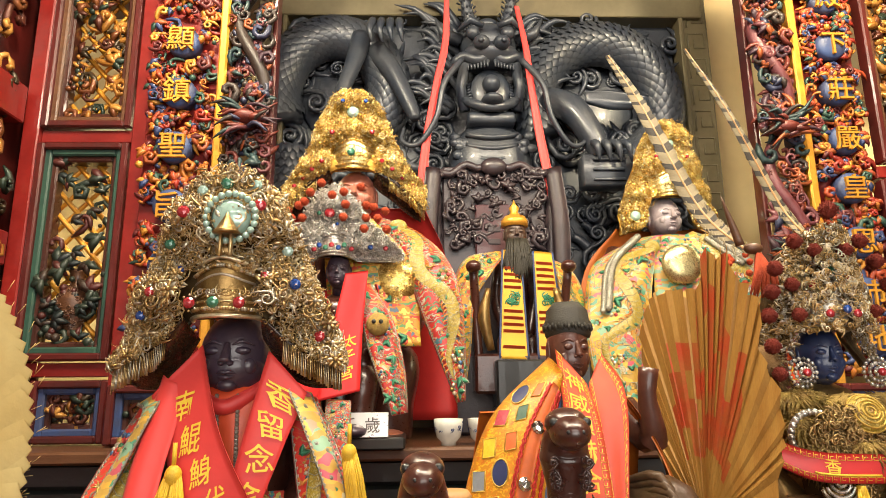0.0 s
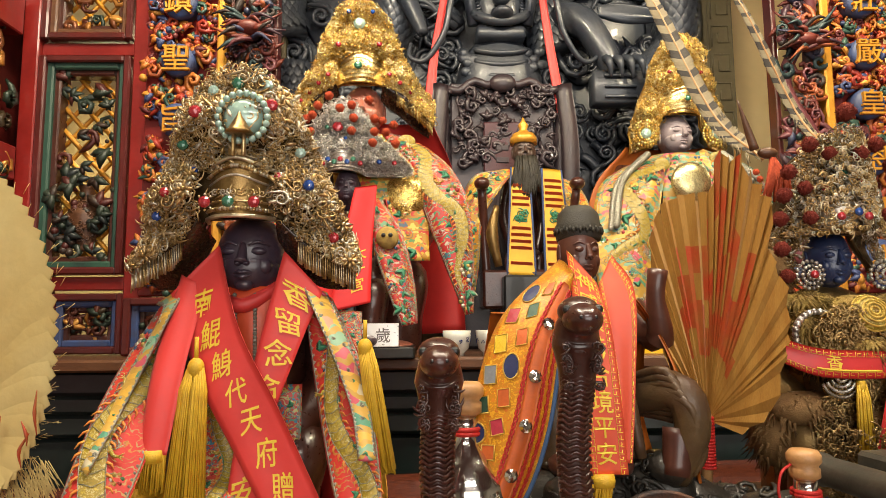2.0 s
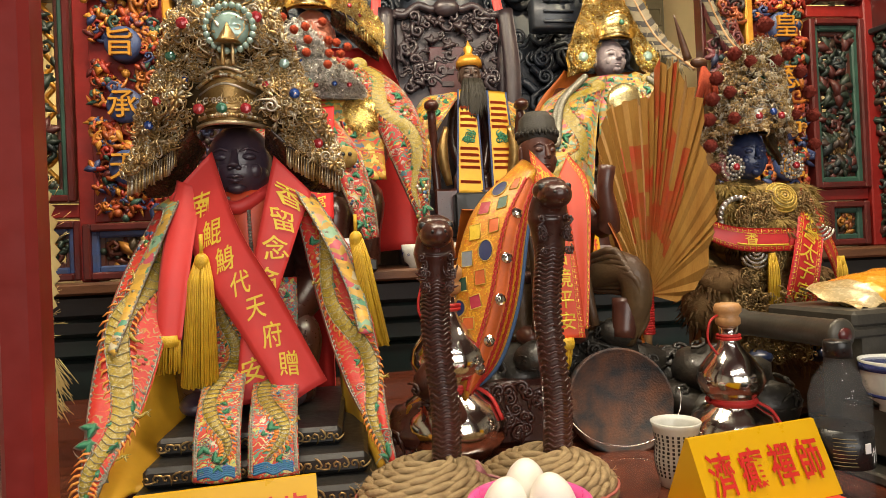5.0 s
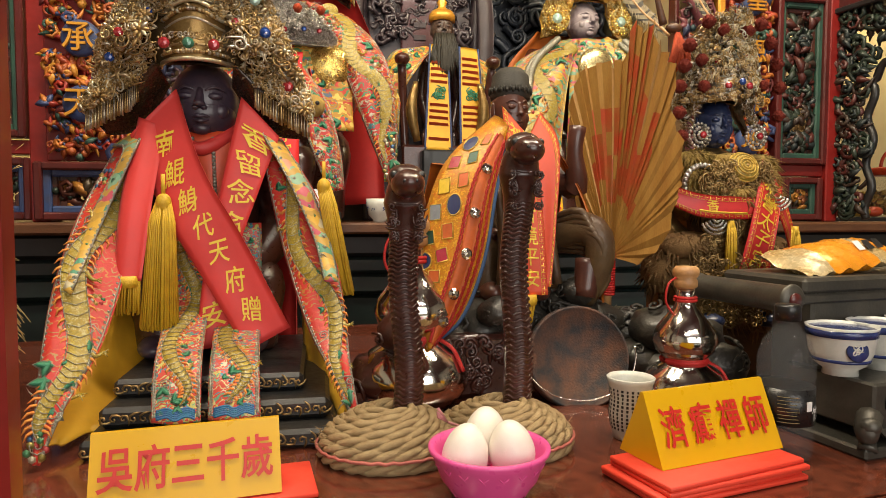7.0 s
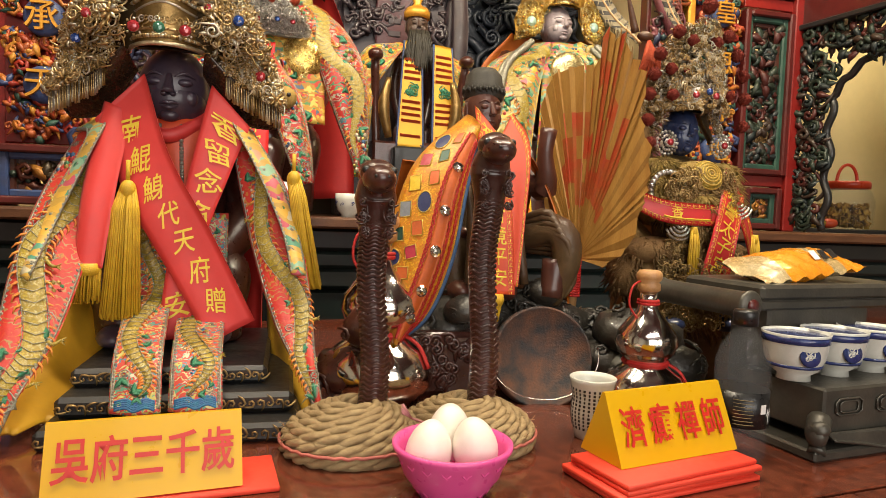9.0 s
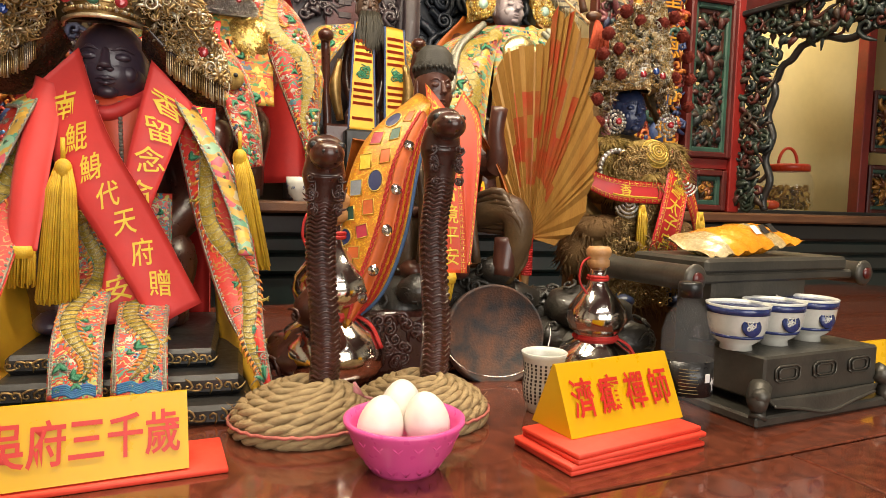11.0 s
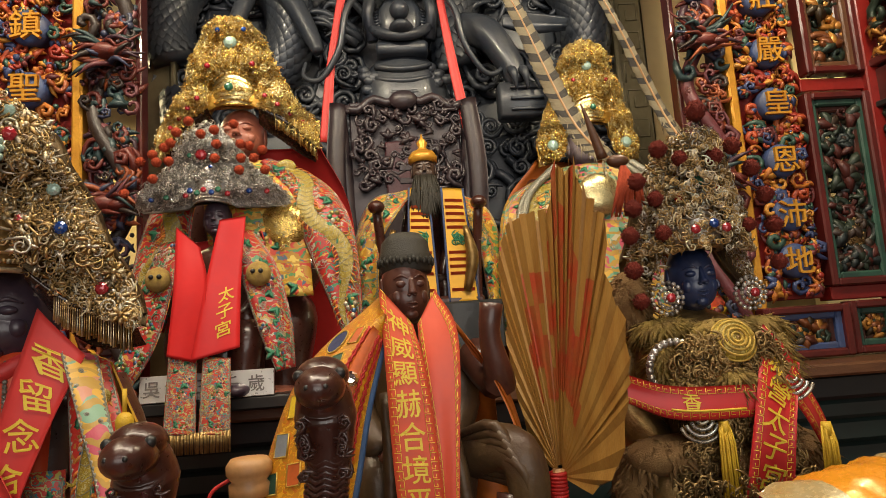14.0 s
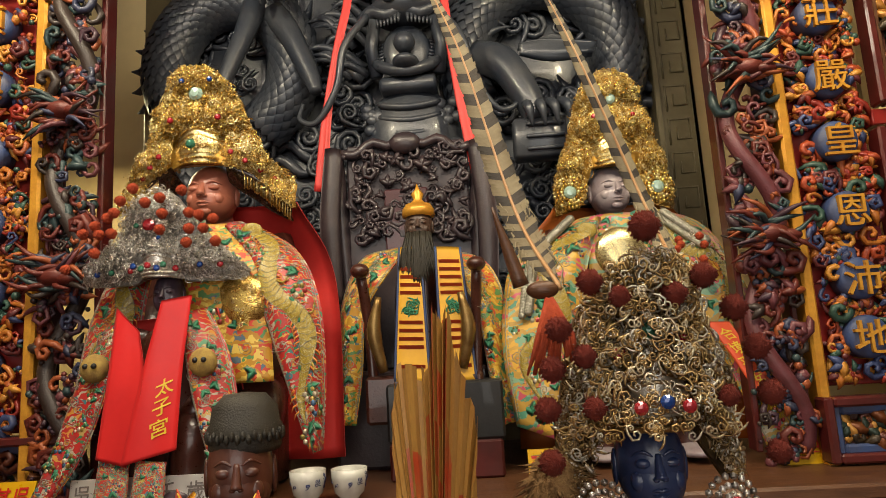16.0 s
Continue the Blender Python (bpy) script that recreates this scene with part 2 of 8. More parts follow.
PINKFACE = mat("rosy_brown_face", (0.4, 0.14, 0.09), (0.32, 0.1, 0.06), 0.34, 0, 20, 0.1, coat=0.3, grime=0.1)
GREYFACE = mat("grey_violet_face", (0.34, 0.29, 0.3), (0.24, 0.19, 0.21), 0.3, 0, 20, 0.1, coat=0.4, grime=0.1)
BROWNFACE = mat("dark_brown_carved_face", (0.12, 0.042, 0.026), (0.075, 0.024, 0.016), 0.34, 0, 20, 0.15, coat=0.2)
HAIR = mat("black_hair", (0.018, 0.015, 0.01), (0.03, 0.024, 0.014), 0.6, 0, 60, 0.5)
STONEDARK = mat("dark_painted_rock", (0.05, 0.045, 0.035), (0.03, 0.025, 0.02), 0.42, 0.1, 22, 0.5, coat=0.2)
GRANITE = mat("polished_red_granite", (0.2, 0.05, 0.025), (0.09, 0.025, 0.014), 0.14, 0, 60, 0.03, grime=0.5, coat=0.5)
YELLOWSIGN = mat("yellow_acrylic", (0.64, 0.36, 0.002), (0.61, 0.34, 0.002), 0.3, 0, 4, 0.0, grime=0.03, coat=0.1)
REDINK = mat("red_lettering", (0.55, 0.02, 0.012), (0.48, 0.015, 0.01), 0.4, 0, 20, 0.0, grime=0.1)
GOLDINK = mat("yellow_lettering", (0.8, 0.58, 0.05), (0.75, 0.5, 0.04), 0.45, 0.1, 80, 0.1, grime=0.1)
ROPE = mat("straw_rope", (0.5, 0.36, 0.18), (0.36, 0.24, 0.11), 0.8, 0, 80, 0.8, stretch=(1, 1, 3))
PINKPLASTIC = mat("pink_plastic", (0.75, 0.1, 0.33), (0.7, 0.08, 0.28), 0.3, 0, 10, 0.05, grime=0.05)
EGGSHELL = mat("egg_shell", (0.82, 0.78, 0.7), (0.78, 0.73, 0.64), 0.4, 0, 60, 0.06, grime=0.04)
PORCELAIN = mat("crackled_porcelain", (0.68, 0.68, 0.62), (0.6, 0.6, 0.54), 0.2, 0, 60, 0.05, grime=0.12, coat=0.4)
BLUEGLAZE = mat("cobalt_glaze", (0.02, 0.035, 0.13), (0.03, 0.05, 0.2), 0.22, 0, 80, 0.0, coat=0.4)
PEWTER = mat("dark_bronze", (0.075, 0.07, 0.058), (0.11, 0.1, 0.08), 0.4, 0.5, 25, 0.15)
RUST = mat("rusted_black_iron", (0.035, 0.04, 0.045), (0.2, 0.085, 0.045), 0.68, 0.1, 34, 0.7, grime=0.6)
STEEL = mat("polished_steel", (0.75, 0.72, 0.66), (0.68, 0.65, 0.6), 0.08, 1.0, 8, 0.0, grime=0.05)
CORK = mat("turned_pale_wood", (0.55, 0.3, 0.12), (0.45, 0.22, 0.08), 0.45, 0, 30, 0.1)
REDCORD = mat("red_cord", (0.6, 0.02, 0.015), (0.5, 0.015, 0.012), 0.5, 0, 120, 0.4)
PALM = mat("dry_palm_leaf", (0.5, 0.27, 0.06), (0.4, 0.19, 0.035), 0.5, 0, 14, 0.3, stretch=(4, 4, 1))
REDSTAIN = mat("red_paint_on_leaf", (0.5, 0.06, 0.015), (0.42, 0.13, 0.03), 0.5, 0, 30, 0.2)
FUR = mat("tawny_fur", (0.3, 0.17, 0.06), (0.2, 0.1, 0.03), 0.8, 0, 60, 0.8)
PALEFUR = mat("pale_yellow_fur", (0.46, 0.31, 0.07), (0.3, 0.18, 0.05), 0.8, 0, 60, 0.8)
FEATHER = mat("cream_feathers", (0.74, 0.58, 0.24), (0.66, 0.48, 0.17), 0.75, 0, 9, 0.2, grime=0.12)
POMRED = mat("rust_red_pompom", (0.33, 0.035, 0.012), (0.22, 0.02, 0.01), 0.9, 0, 200, 0.9)
POMORANGE = mat("orange_red_pompom", (0.62, 0.09, 0.025), (0.5, 0.06, 0.015), 0.9, 0, 200, 0.9)
GEMRED, GEMGREEN, GEMBLUE, GEMPALE = (mat(n, c, None, 0.08, 0.2, 40, 0.0, coat=0.8, grime=0.1) for n, c in (
    ("red_glass_gem", (0.45, 0.03, 0.04)), ("green_glass_gem", (0.05, 0.2, 0.12)), ("blue_glass_gem", (0.02, 0.07, 0.3)), ("pale_jade", (0.42, 0.6, 0.52))))
CLEAR = glass("clear_plastic")
BLACKPLASTIC = mat("black_plastic", (0.01, 0.01, 0.011), (0.014, 0.014, 0.014), 0.3, 0, 30, 0.0)
WHITECARD = mat("white_card", (0.8, 0.78, 0.75), (0.75, 0.72, 0.68), 0.35, 0, 10, 0.0, grime=0.05)
REDPLASTIC = mat("red_plastic", (0.7, 0.07, 0.02), (0.62, 0.05, 0.015), 0.3, 0, 10, 0.0)
CHIPS = mat("dried_yellow_chips", (0.6, 0.36, 0.05), (0.35, 0.17, 0.03), 0.6, 0, 60, 0.3)
BAG = mat("orange_foil", (0.8, 0.33, 0.02), (0.75, 0.26, 0.015), 0.25, 0.15, 14, 0.4, grime=0.1, coat=0.3)
FLOORM = mat("dark_floor_tile", (0.16, 0.1, 0.07), (0.12, 0.075, 0.05), 0.3, 0, 6, 0.05)
HALLWALL = mat("hall_plaster", (0.6, 0.55, 0.46), (0.55, 0.5, 0.4), 0.8, 0, 3, 0.1)


# ---- mesh tools ----
class MB:
    """Collects vertices and faces of one mesh."""

    def __init__(self):
        self.v, self.f, self.m, self.n = [], [], [], 0

    def add(self, V, F, m=0, M=None):
        V = np.asarray(V, float)
        if M is not None:
            M = np.array(M)
            V = V @ M[:3, :3].T + M[:3, 3]
        self.v.append(V)
        n = self.n
        self.f.extend([tuple(i + n for i in f) for f in F])
        self.m.extend([m] * len(F))
        self.n += len(V)
        return self

    def mesh(self, name, mats, smooth=True):
        me = bpy.data.meshes.new(name)
        me.from_pydata(np.concatenate(self.v).tolist() if self.v else [], [], self.f)
        for k in mats if isinstance(mats, (list, tuple)) else [mats]:
            me.materials.append(k)
        me.polygons.foreach_set("material_index", self.m)
        me.polygons.foreach_set("use_smooth", [smooth] * len(self.f))
        me.update()
        return me


def part(name, mb, mats, parent=None, label="", smooth=True, kind=""):
    ob = new(name, mb.mesh(name, mats, smooth) if isinstance(mb, MB) else mb)
    if parent is not None:
        ob.parent = parent
    return tagged(ob, label=label, kind=kind)


def thing(name, label, category, group="", kind="", at=(0, 0, 0)):
    ob = new(name)
    ob.location = at
    ob.empty_display_size = 0.05
    return tagged(ob, label, category, group, kind)


def solo(name, mb, mats, label, category, group="", kind="", smooth=True):
    return tagged(new(name, mb.mesh(name, mats, smooth)), label, category, group, kind)


def grid_faces(nu, nv, closed=False, flip=False):
    F = []
    for j in range(nv - 1):
        for i in range(nu if closed else nu - 1):
            a, b = j * nu + i, j * nu + (i + 1) % nu
            q = (a, b, b + nu, a + nu)
            F.append(q[::-1] if flip else q)
    return F


def unit_ell(seg=14, rings=9):
    th = np.linspace(0, np.pi, rings)
    ph = np.linspace(0, 2 * np.pi, seg, endpoint=False)
    V = [(np.sin(a) * np.cos(b), np.sin(a) * np.sin(b), np.cos(a)) for a in th for b in ph]
    return np.array(V), grid_faces(seg, rings, True, True)


ELLS = {}


def ell(mb, c, r, m=0, seg=14, rings=9, R=None):
    if (seg, rings) not in ELLS:
        ELLS[seg, rings] = unit_ell(seg, rings)
    V, F = ELLS[seg, rings]
    V = V * np.array(r if hasattr(r, "__len__") else (r, r, r))
    if R is not None:
        V = V @ np.array(Euler([radians(a) for a in R]).to_matrix()).T
    mb.add(V + np.array(c), F, m)


def box(mb, c, s, m=0, b=0.004, R=None, M=None):
    hx, hy, hz = s[0] / 2, s[1] / 2, s[2] / 2
    b = min(b, hx * 0.45, hy * 0.45, hz * 0.45)
    V, idx = [], {}
    for sx in (-1, 1):
        for sy in (-1, 1):
            for sz in (-1, 1):
                idx[sx, sy, sz] = len(V)
                V += [(sx * hx, sy * (hy - b), sz * (hz - b)), (sx * (hx - b), sy * hy, sz * (hz - b)), (sx * (hx - b), sy * (hy - b), sz * hz)]
    F = []
    g = lambda a, k: idx[a] + k
    for s1 in (-1, 1):
        F.append([g((s1, y, z), 0) for y, z in ((-1, -1), (1, -1), (1, 1), (-1, 1))][::s1])
        F.append([g((x, s1, z), 1) for x, z in ((-1, -1), (-1, 1), (1, 1), (1, -1))][::s1])
        F.append([g((x, y, s1), 2) for x, y in ((-1, -1), (1, -1), (1, 1), (-1, 1))][::s1])
        for s2 in (-1, 1):
            k = s1 * s2
            F.append([g((s1, s2, -1), 0), g((s1, s2, -1), 1), g((s1, s2, 1), 1), g((s1, s2, 1), 0)][::k])
            F.append([g((s1, -1, s2), 0), g((s1, 1, s2), 0), g((s1, 1, s2), 2), g((s1, -1, s2), 2)][::k])
            F.append([g((-1, s1, s2), 1), g((-1, s1, s2), 2), g((1, s1, s2), 2), g((1, s1, s2), 1)][::k])
            for s3 in (-1, 1):
                F.append([g((s1, s2, s3), 0), g((s1, s2, s3), 1), g((s1, s2, s3), 2)][::s1 * s2 * s3])
    V = np.array(V)
    if R is not None:
        V = V @ np.array(Euler([radians(a) for a in R]).to_matrix()).T
    mb.add(V + np.array(c), F, m, M)


def lathe(mb, prof, c=(0, 0, 0), m=0, seg=28, M=None, flute=0.0, lobes=0):
    ph = np.linspace(0, 2 * np.pi, seg, endpoint=False)
    V = []
    for r, z in prof:
        k = 1 + flute * np.cos(lobes * ph)
        V += list(zip(r * k * np.cos(ph), r * k * np.sin(ph), np.full(seg, z)))
    F = grid_faces(seg, len(prof), True)
    F += [tuple(range(seg))[::-1], tuple(range((len(prof) - 1) * seg, len(prof) * seg))]
    V = np.array(V)
    if M is not None:
        A = np.array(M)
        V = V @ A[:3, :3].T + A[:3, 3]
    mb.add(V + np.array(c), F, m)


def spline(P, n):
    """Points along a smooth curve through P."""
    P = np.asarray(P, float)
    if len(P) == 2:
        t = np.linspace(0, 1, n)[:, None]
        return P[0] * (1 - t) + P[1] * t
    Q = np.vstack([2 * P[0] - P[1], P, 2 * P[-1] - P[-2]])
    out = []
    for s in np.linspace(0, len(P) - 1, n):
        i = min(int(s), len(P) - 2)
        t = s - i
        a, b, c, d = Q[i:i + 4]
        out.append(0.5 * (2 * b + (c - a) * t + (2 * a - 5 * b + 4 * c - d) * t * t + (3 * b - a - 3 * c + d) * t ** 3))
    return np.array(out)


def tube(mb, P, r, m=0, seg=6, flat=None):
    """A tube along the points P, r one radius or one for each; flat squeezes it along that axis."""
    P = np.asarray(P, float)
    n = len(P)
    r = np.broadcast_to(np.asarray(r, float), (n,)) if np.ndim(r) == 0 else np.interp(np.linspace(0, 1, n), np.linspace(0, 1, len(r)), r)
    T = np.gradient(P, axis=0)
    T /= np.linalg.norm(T, axis=1)[:, None] + 1e-12
    ref = np.array((0.0, 1.0, 0.0)) if abs(T[:, 1]).mean() < 0.8 else np.array((1.0, 0.0, 0.0))
    A = np.cross(T, ref)
    A /= np.linalg.norm(A, axis=1)[:, None] + 1e-9
    B = np.cross(T, A)
    ph = np.linspace(0, 2 * np.pi, seg, endpoint=False)
    V = (P[:, None] + r[:, None, None] * (np.cos(ph)[None, :, None] * A[:, None] + np.sin(ph)[None, :, None] * B[:, None])).reshape(-1, 3)
    F = grid_faces(seg, n, True) + [tuple(range(seg))[::-1], tuple(range((n - 1) * seg, n * seg))]
    mb.add(V, F, m)


class Sheet:
    """A cloth between two edges; u runs across from edge A to edge B, v along them."""

    def __init__(self, A, B, bulge=0.0, ripple=0.0, waves=3.0, phase=0.0, n=40, out=(0, -1, 0)):
        self.A, self.B, self.n = spline(A, n), spline(B, n), n
        self.bulge, self.ripple, self.waves, self.phase, self.out = bulge, ripple, waves, phase, np.array(out, float)

    def at(self, u, v):
        u, v = np.asarray(u, float), np.asarray(v, float)
        s = np.linspace(0, 1, self.n)
        a = np.stack([np.interp(v, s, self.A[:, k]) for k in range(3)], -1)
        b = np.stack([np.interp(v, s, self.B[:, k]) for k in range(3)], -1)
        p = a + (b - a) * u[..., None]
        w = self.bulge * 4 * u * (1 - u) + self.ripple * (0.3 + 0.7 * v) * np.sin(self.waves * 2 * np.pi * u + self.phase + 1.3 * v)
        return p + w[..., None] * self.out

    def normal(self, u, v):
        e = 0.01
        N = np.cross(self.at(u + e, v) - self.at(u - e, v), self.at(u, v + e) - self.at(u, v - e))
        N /= np.linalg.norm(N, axis=-1)[..., None] + 1e-12
        return N * np.sign((N * self.out).sum(-1) + 1e-9)[..., None]

    def off(self, u, v, d):
        u, v = np.asarray(u, float), np.asarray(v, float)
        return self.at(u, v) + self.normal(u, v) * np.asarray(d)[..., None] if np.ndim(d) else self.at(u, v) + self.normal(u, v) * d

    def size(self):
        m = self.at(np.array([0.0, 1.0]), np.array([0.5, 0.5]))
        l = self.at(np.full(20, 0.5), np.linspace(0, 1, 20))
        return np.linalg.norm(m[1] - m[0]), np.linalg.norm(np.diff(l, axis=0), axis=1).sum()

    def mesh(self, mb, m=0, nu=14, nv=30, thick=0.003, u=(0, 1), v=(0, 1), lift=0.0, mback=None):
        U, W = np.meshgrid(np.linspace(*u, nu), np.linspace(*v, nv))
        top = self.off(U.ravel(), W.ravel(), lift + thick / 2)
        low = self.off(U.ravel(), W.ravel(), lift - thick / 2)
        n = nu * nv
        F = grid_faces(nu, nv)
        back = [tuple(i + n for i in f[::-1]) for f in F]
        rim = [j * nu for j in range(nv)], [j * nu + nu - 1 for j in range(nv)], list(range(nu)), list(range(n - nu, n))
        side = [(r[i], r[i + 1], r[i + 1] + n, r[i] + n) for r in rim for i in range(len(r) - 1)]
        V = np.vstack([top, low])
        k = mb.n
        mb.add(V, F + side, m)
        mb.f.extend([tuple(i + k for i in f) for f in back])
        mb.m.extend([m if mback is None else mback] * len(back))

    def line(self, mb, pts, r, m=0, lift=0.0015, seg=5, n=None):
        """A thread laid on the cloth along points (u, v)."""
        q = spline([(a, b, 0) for a, b in pts], n or max(4, 5 * len(pts)))
        tube(mb, self.off(q[:, 0], q[:, 1], lift), r, m, seg)


GLYPHS = {}


def glyph(text, bold=0.008):
    """Vertices and faces of a written text, centred, one unit high."""
    if (text, bold) not in GLYPHS:
        cu = bpy.data.curves.new("writing", "FONT")
        cu.body, cu.align_x, cu.align_y, cu.offset, cu.resolution_u = text, "CENTER", "CENTER", bold, 3
        ob = new("writing", cu)
        bpy.context.view_layer.update()
        me = ob.to_mesh()
        V = np.array([v.co[:] for v in me.vertices])
        F = [tuple(p.vertices) for p in me.polygons]
        ob.to_mesh_clear()
        bpy.data.objects.remove(ob)
        bpy.data.curves.remove(cu)
        if len(V):
            V[:, :2] -= (V[:, :2].max(0) + V[:, :2].min(0)) / 2
        GLYPHS[text, bold] = V, F
    return GLYPHS[text, bold]


def write_on(sh, text, u0, v0, du, dv, width, length, mats, parent, size, lift=0.0025, turn=0.0, stretch=1.0, bold=0.008):
    """Writes the characters of text one after another down a cloth from (u0, v0) in steps (du, dv)."""
    for i, ch in enumerate(text):
        V, F = glyph(ch, bold)
        c, s = math.cos(turn), math.sin(turn)
        x, y = V[:, 0] * size, V[:, 1] * size * stretch
        x, y = x * c - y * s, x * s + y * c
        mb = MB()
        mb.add(sh.off(u0 + du * i + x / width, v0 + dv * i - y / length, lift), F)
        part("character", mb, mats, parent, smooth=False)


def write_flat(text, c, size, mats, parent, R=(90, 0, 0), bold=0.008, stretch=1.0, depth=0.0, name="character"):
    """One raised character or word in a plane."""
    V, F = glyph(text, bold)
    V = V * size
    V[:, 1] *= stretch
    A = np.array(pose(*c, *R))
    mb = MB()
    mb.add(V @ A[:3, :3].T + A[:3, 3], F)
    if depth:
        back = V.copy()
        back[:, 2] -= depth
        edges = {}
        for f in F:
            for a, b in zip(f, f[1:] + f[:1]):
                edges[(a, b)] = 1
        rim = [e for e in edges if (e[1], e[0]) not in edges]
        n = len(V)
        mb2 = MB()
        W = np.vstack([V, back])
        mb2.add(W @ A[:3, :3].T + A[:3, 3], F + [(a, a + n, b + n, b) for a, b in rim])
        mb = mb2
    return part(name, mb, mats, parent, smooth=False)


def frame_of(n, up=(0, 0, 1)):
    n = np.asarray(n, float) / np.linalg.norm(n)
    x = np.cross(up, n)
    x /= np.linalg.norm(x) + 1e-9
    return x, np.cross(n, x), n


def curl(mb, c, r, tr, rng, m=0, turns=1.4, n=11, X=(1, 0, 0), Y=(0, 0, 1), Z=(0, -1, 0), seg=5, tail=1.0):
    """A carved scroll: a spiral with a running tail."""
    a0, sgn = rng.uniform(0, 6.28), rng.choice((-1, 1))
    a = a0 + sgn * np.linspace(0, turns * 2 * np.pi, n)
    q = np.linspace(0.12, 1, n) ** 0.9 * r
    q = np.concatenate([q, [r * (1 + 0.35 * tail), r * (1 + 0.8 * tail)]])
    a = np.concatenate([a, a[-1] + sgn * np.array([0.5, 0.8])])
    z = np.concatenate([np.linspace(tr * 1.3, 0, n), [-tr * 0.3, -tr]])
    X, Y, Z = map(np.asarray, (X, Y, Z))
    P = np.asarray(c) + np.outer(q * np.cos(a), X) + np.outer(q * np.sin(a), Y) + np.outer(z, Z)
    tube(mb, P, np.concatenate([np.linspace(0.7, 1, n), [0.8, 0.25]]) * tr, m, seg)


def leaf(mb, c, l, w, rng, m=0, X=(1, 0, 0), Y=(0, 0, 1), Z=(0, -1, 0), a=None):
    """A pointed leaf with a ridge, lifted from its ground."""
    a = rng.uniform(0, 6.28) if a is None else a
    X, Y, Z = map(np.asarray, (X, Y, Z))
    d, s = math.cos(a) * X + math.sin(a) * Y, -math.sin(a) * X + math.cos(a) * Y
    P, ks = [], (0, 0.25, 0.55, 0.8, 1)
    for t, k in zip(ks, (0.15, 0.8, 1, 0.6, 0.02)):
        base = np.asarray(c) + d * l * (t - 0.3) + Z * w * 0.55 * math.sin(3.1 * t)
        P += [base - s * w * k / 2, base + Z * w * 0.22 * k, base + s * w * k / 2, base - Z * w * 0.35]
    mb.add(np.array(P), grid_faces(4, 5, True) + [(3, 2, 1, 0), (16, 17, 18, 19)], m)


def join_ring(mb, c, R, r, m=0, n=22, X=(1, 0, 0), Y=(0, 0, 1), seg=6):
    t = np.linspace(0, 2 * np.pi, n + 1)
    tube(mb, np.asarray(c) + np.outer(R * np.cos(t), np.asarray(X)) + np.outer(R * np.sin(t), np.asarray(Y)), r, m, seg)


SHARED = {}


def shared(key, build, mats, smooth=True):
    if key not in SHARED:
        mb = MB()
        build(mb)
        SHARED[key] = mb.mesh(key, mats, smooth)
    return SHARED[key]


def gem(c, r, mats, parent, name="jewel", n=(0, -1, 0)):
    """A faceted stone in a claw ring."""
    def build(mb):
        lathe(mb, [(0.02, 0.55), (0.6, 0.45), (1.0, 0.1), (1.0, -0.3)], seg=10)
    ob = part(name, shared("gem_" + mats.name, build, mats, False), None, parent)
    ob.matrix_local = Matrix.Translation(c) @ Vector(n).to_track_quat("Z", "Y").to_matrix().to_4x4() @ Matrix.Scale(r, 4)
    return ob


def pompom(c, r, mats, parent):
    def build(mb):
        rng = random.Random(7)
        ell(mb, (0, 0, 0), 0.86, 0, 12, 8)
        for _ in range(260):
            d = Vector((rng.gauss(0, 1), rng.gauss(0, 1), rng.gauss(0, 1))).normalized()
            x, y, z = frame_of(d)
            q = np.array(d) * 0.8
            e = np.array(d) * rng.uniform(0.98, 1.1)
            w = 0.07
            mb.add([q + x * w, q - x * w * 0.5 + y * w, q - x * w * 0.5 - y * w, e], [(0, 1, 3), (1, 2, 3), (2, 0, 3)])
    ob = part("pompom", shared("pompom_" + mats.name, build, mats), None, parent)
    ob.matrix_local = Matrix.Translation(c) @ Matrix.Scale(r, 4)
    return ob


# ---- the setting ----
XC = 0.53          # middle of the altar
YP = 2.10          # front of the carved columns
TABLE, SHELF = 1.224, 1.49


def slab(name, c, s, mats, label, category, kind="structure", b=0.004):
    mb = MB()
    box(mb, c, s, 0, b)
    return solo(name, mb, mats, label, category, kind=kind, smooth=False)


# floor, ceiling and hall walls are unseen, added to close the room round the lamps
slab("floor", (0.5, 0.0, -0.05), (9.0, 9.4, 0.1), FLOORM, "dark glossy temple hall floor", "floor")
slab("ceiling", (0.5, 0.0, 3.75), (9.0, 9.4, 0.1), DARKRED, "unseen dark red ceiling added to close the hall", "ceiling")
slab("wall_south", (0.5, -4.6, 1.85), (9.0, 0.1, 3.7), HALLWALL, "unseen plain plaster wall added behind the camera", "wall")
slab("wall_west", (-2.35, -1.2, 1.85), (0.1, 6.7, 3.7), HALLWALL, "unseen plain plaster side wall added to close the hall", "wall")
slab("wall_east", (4.6, 0.0, 1.85), (0.1, 9.2, 3.7), HALLWALL, "unseen plain plaster side wall added to close the hall", "wall")
slab("wall_north", (1.1, 3.55, 1.85), (7.0, 0.1, 3.7), CREAM, "cream plaster wall behind the altar", "wall")
slab("altar_backing", (XC, 2.78, 2.2), (2.0, 0.06, 3.0), OLIVE, "olive painted panel behind the black dragon relief", "panel")


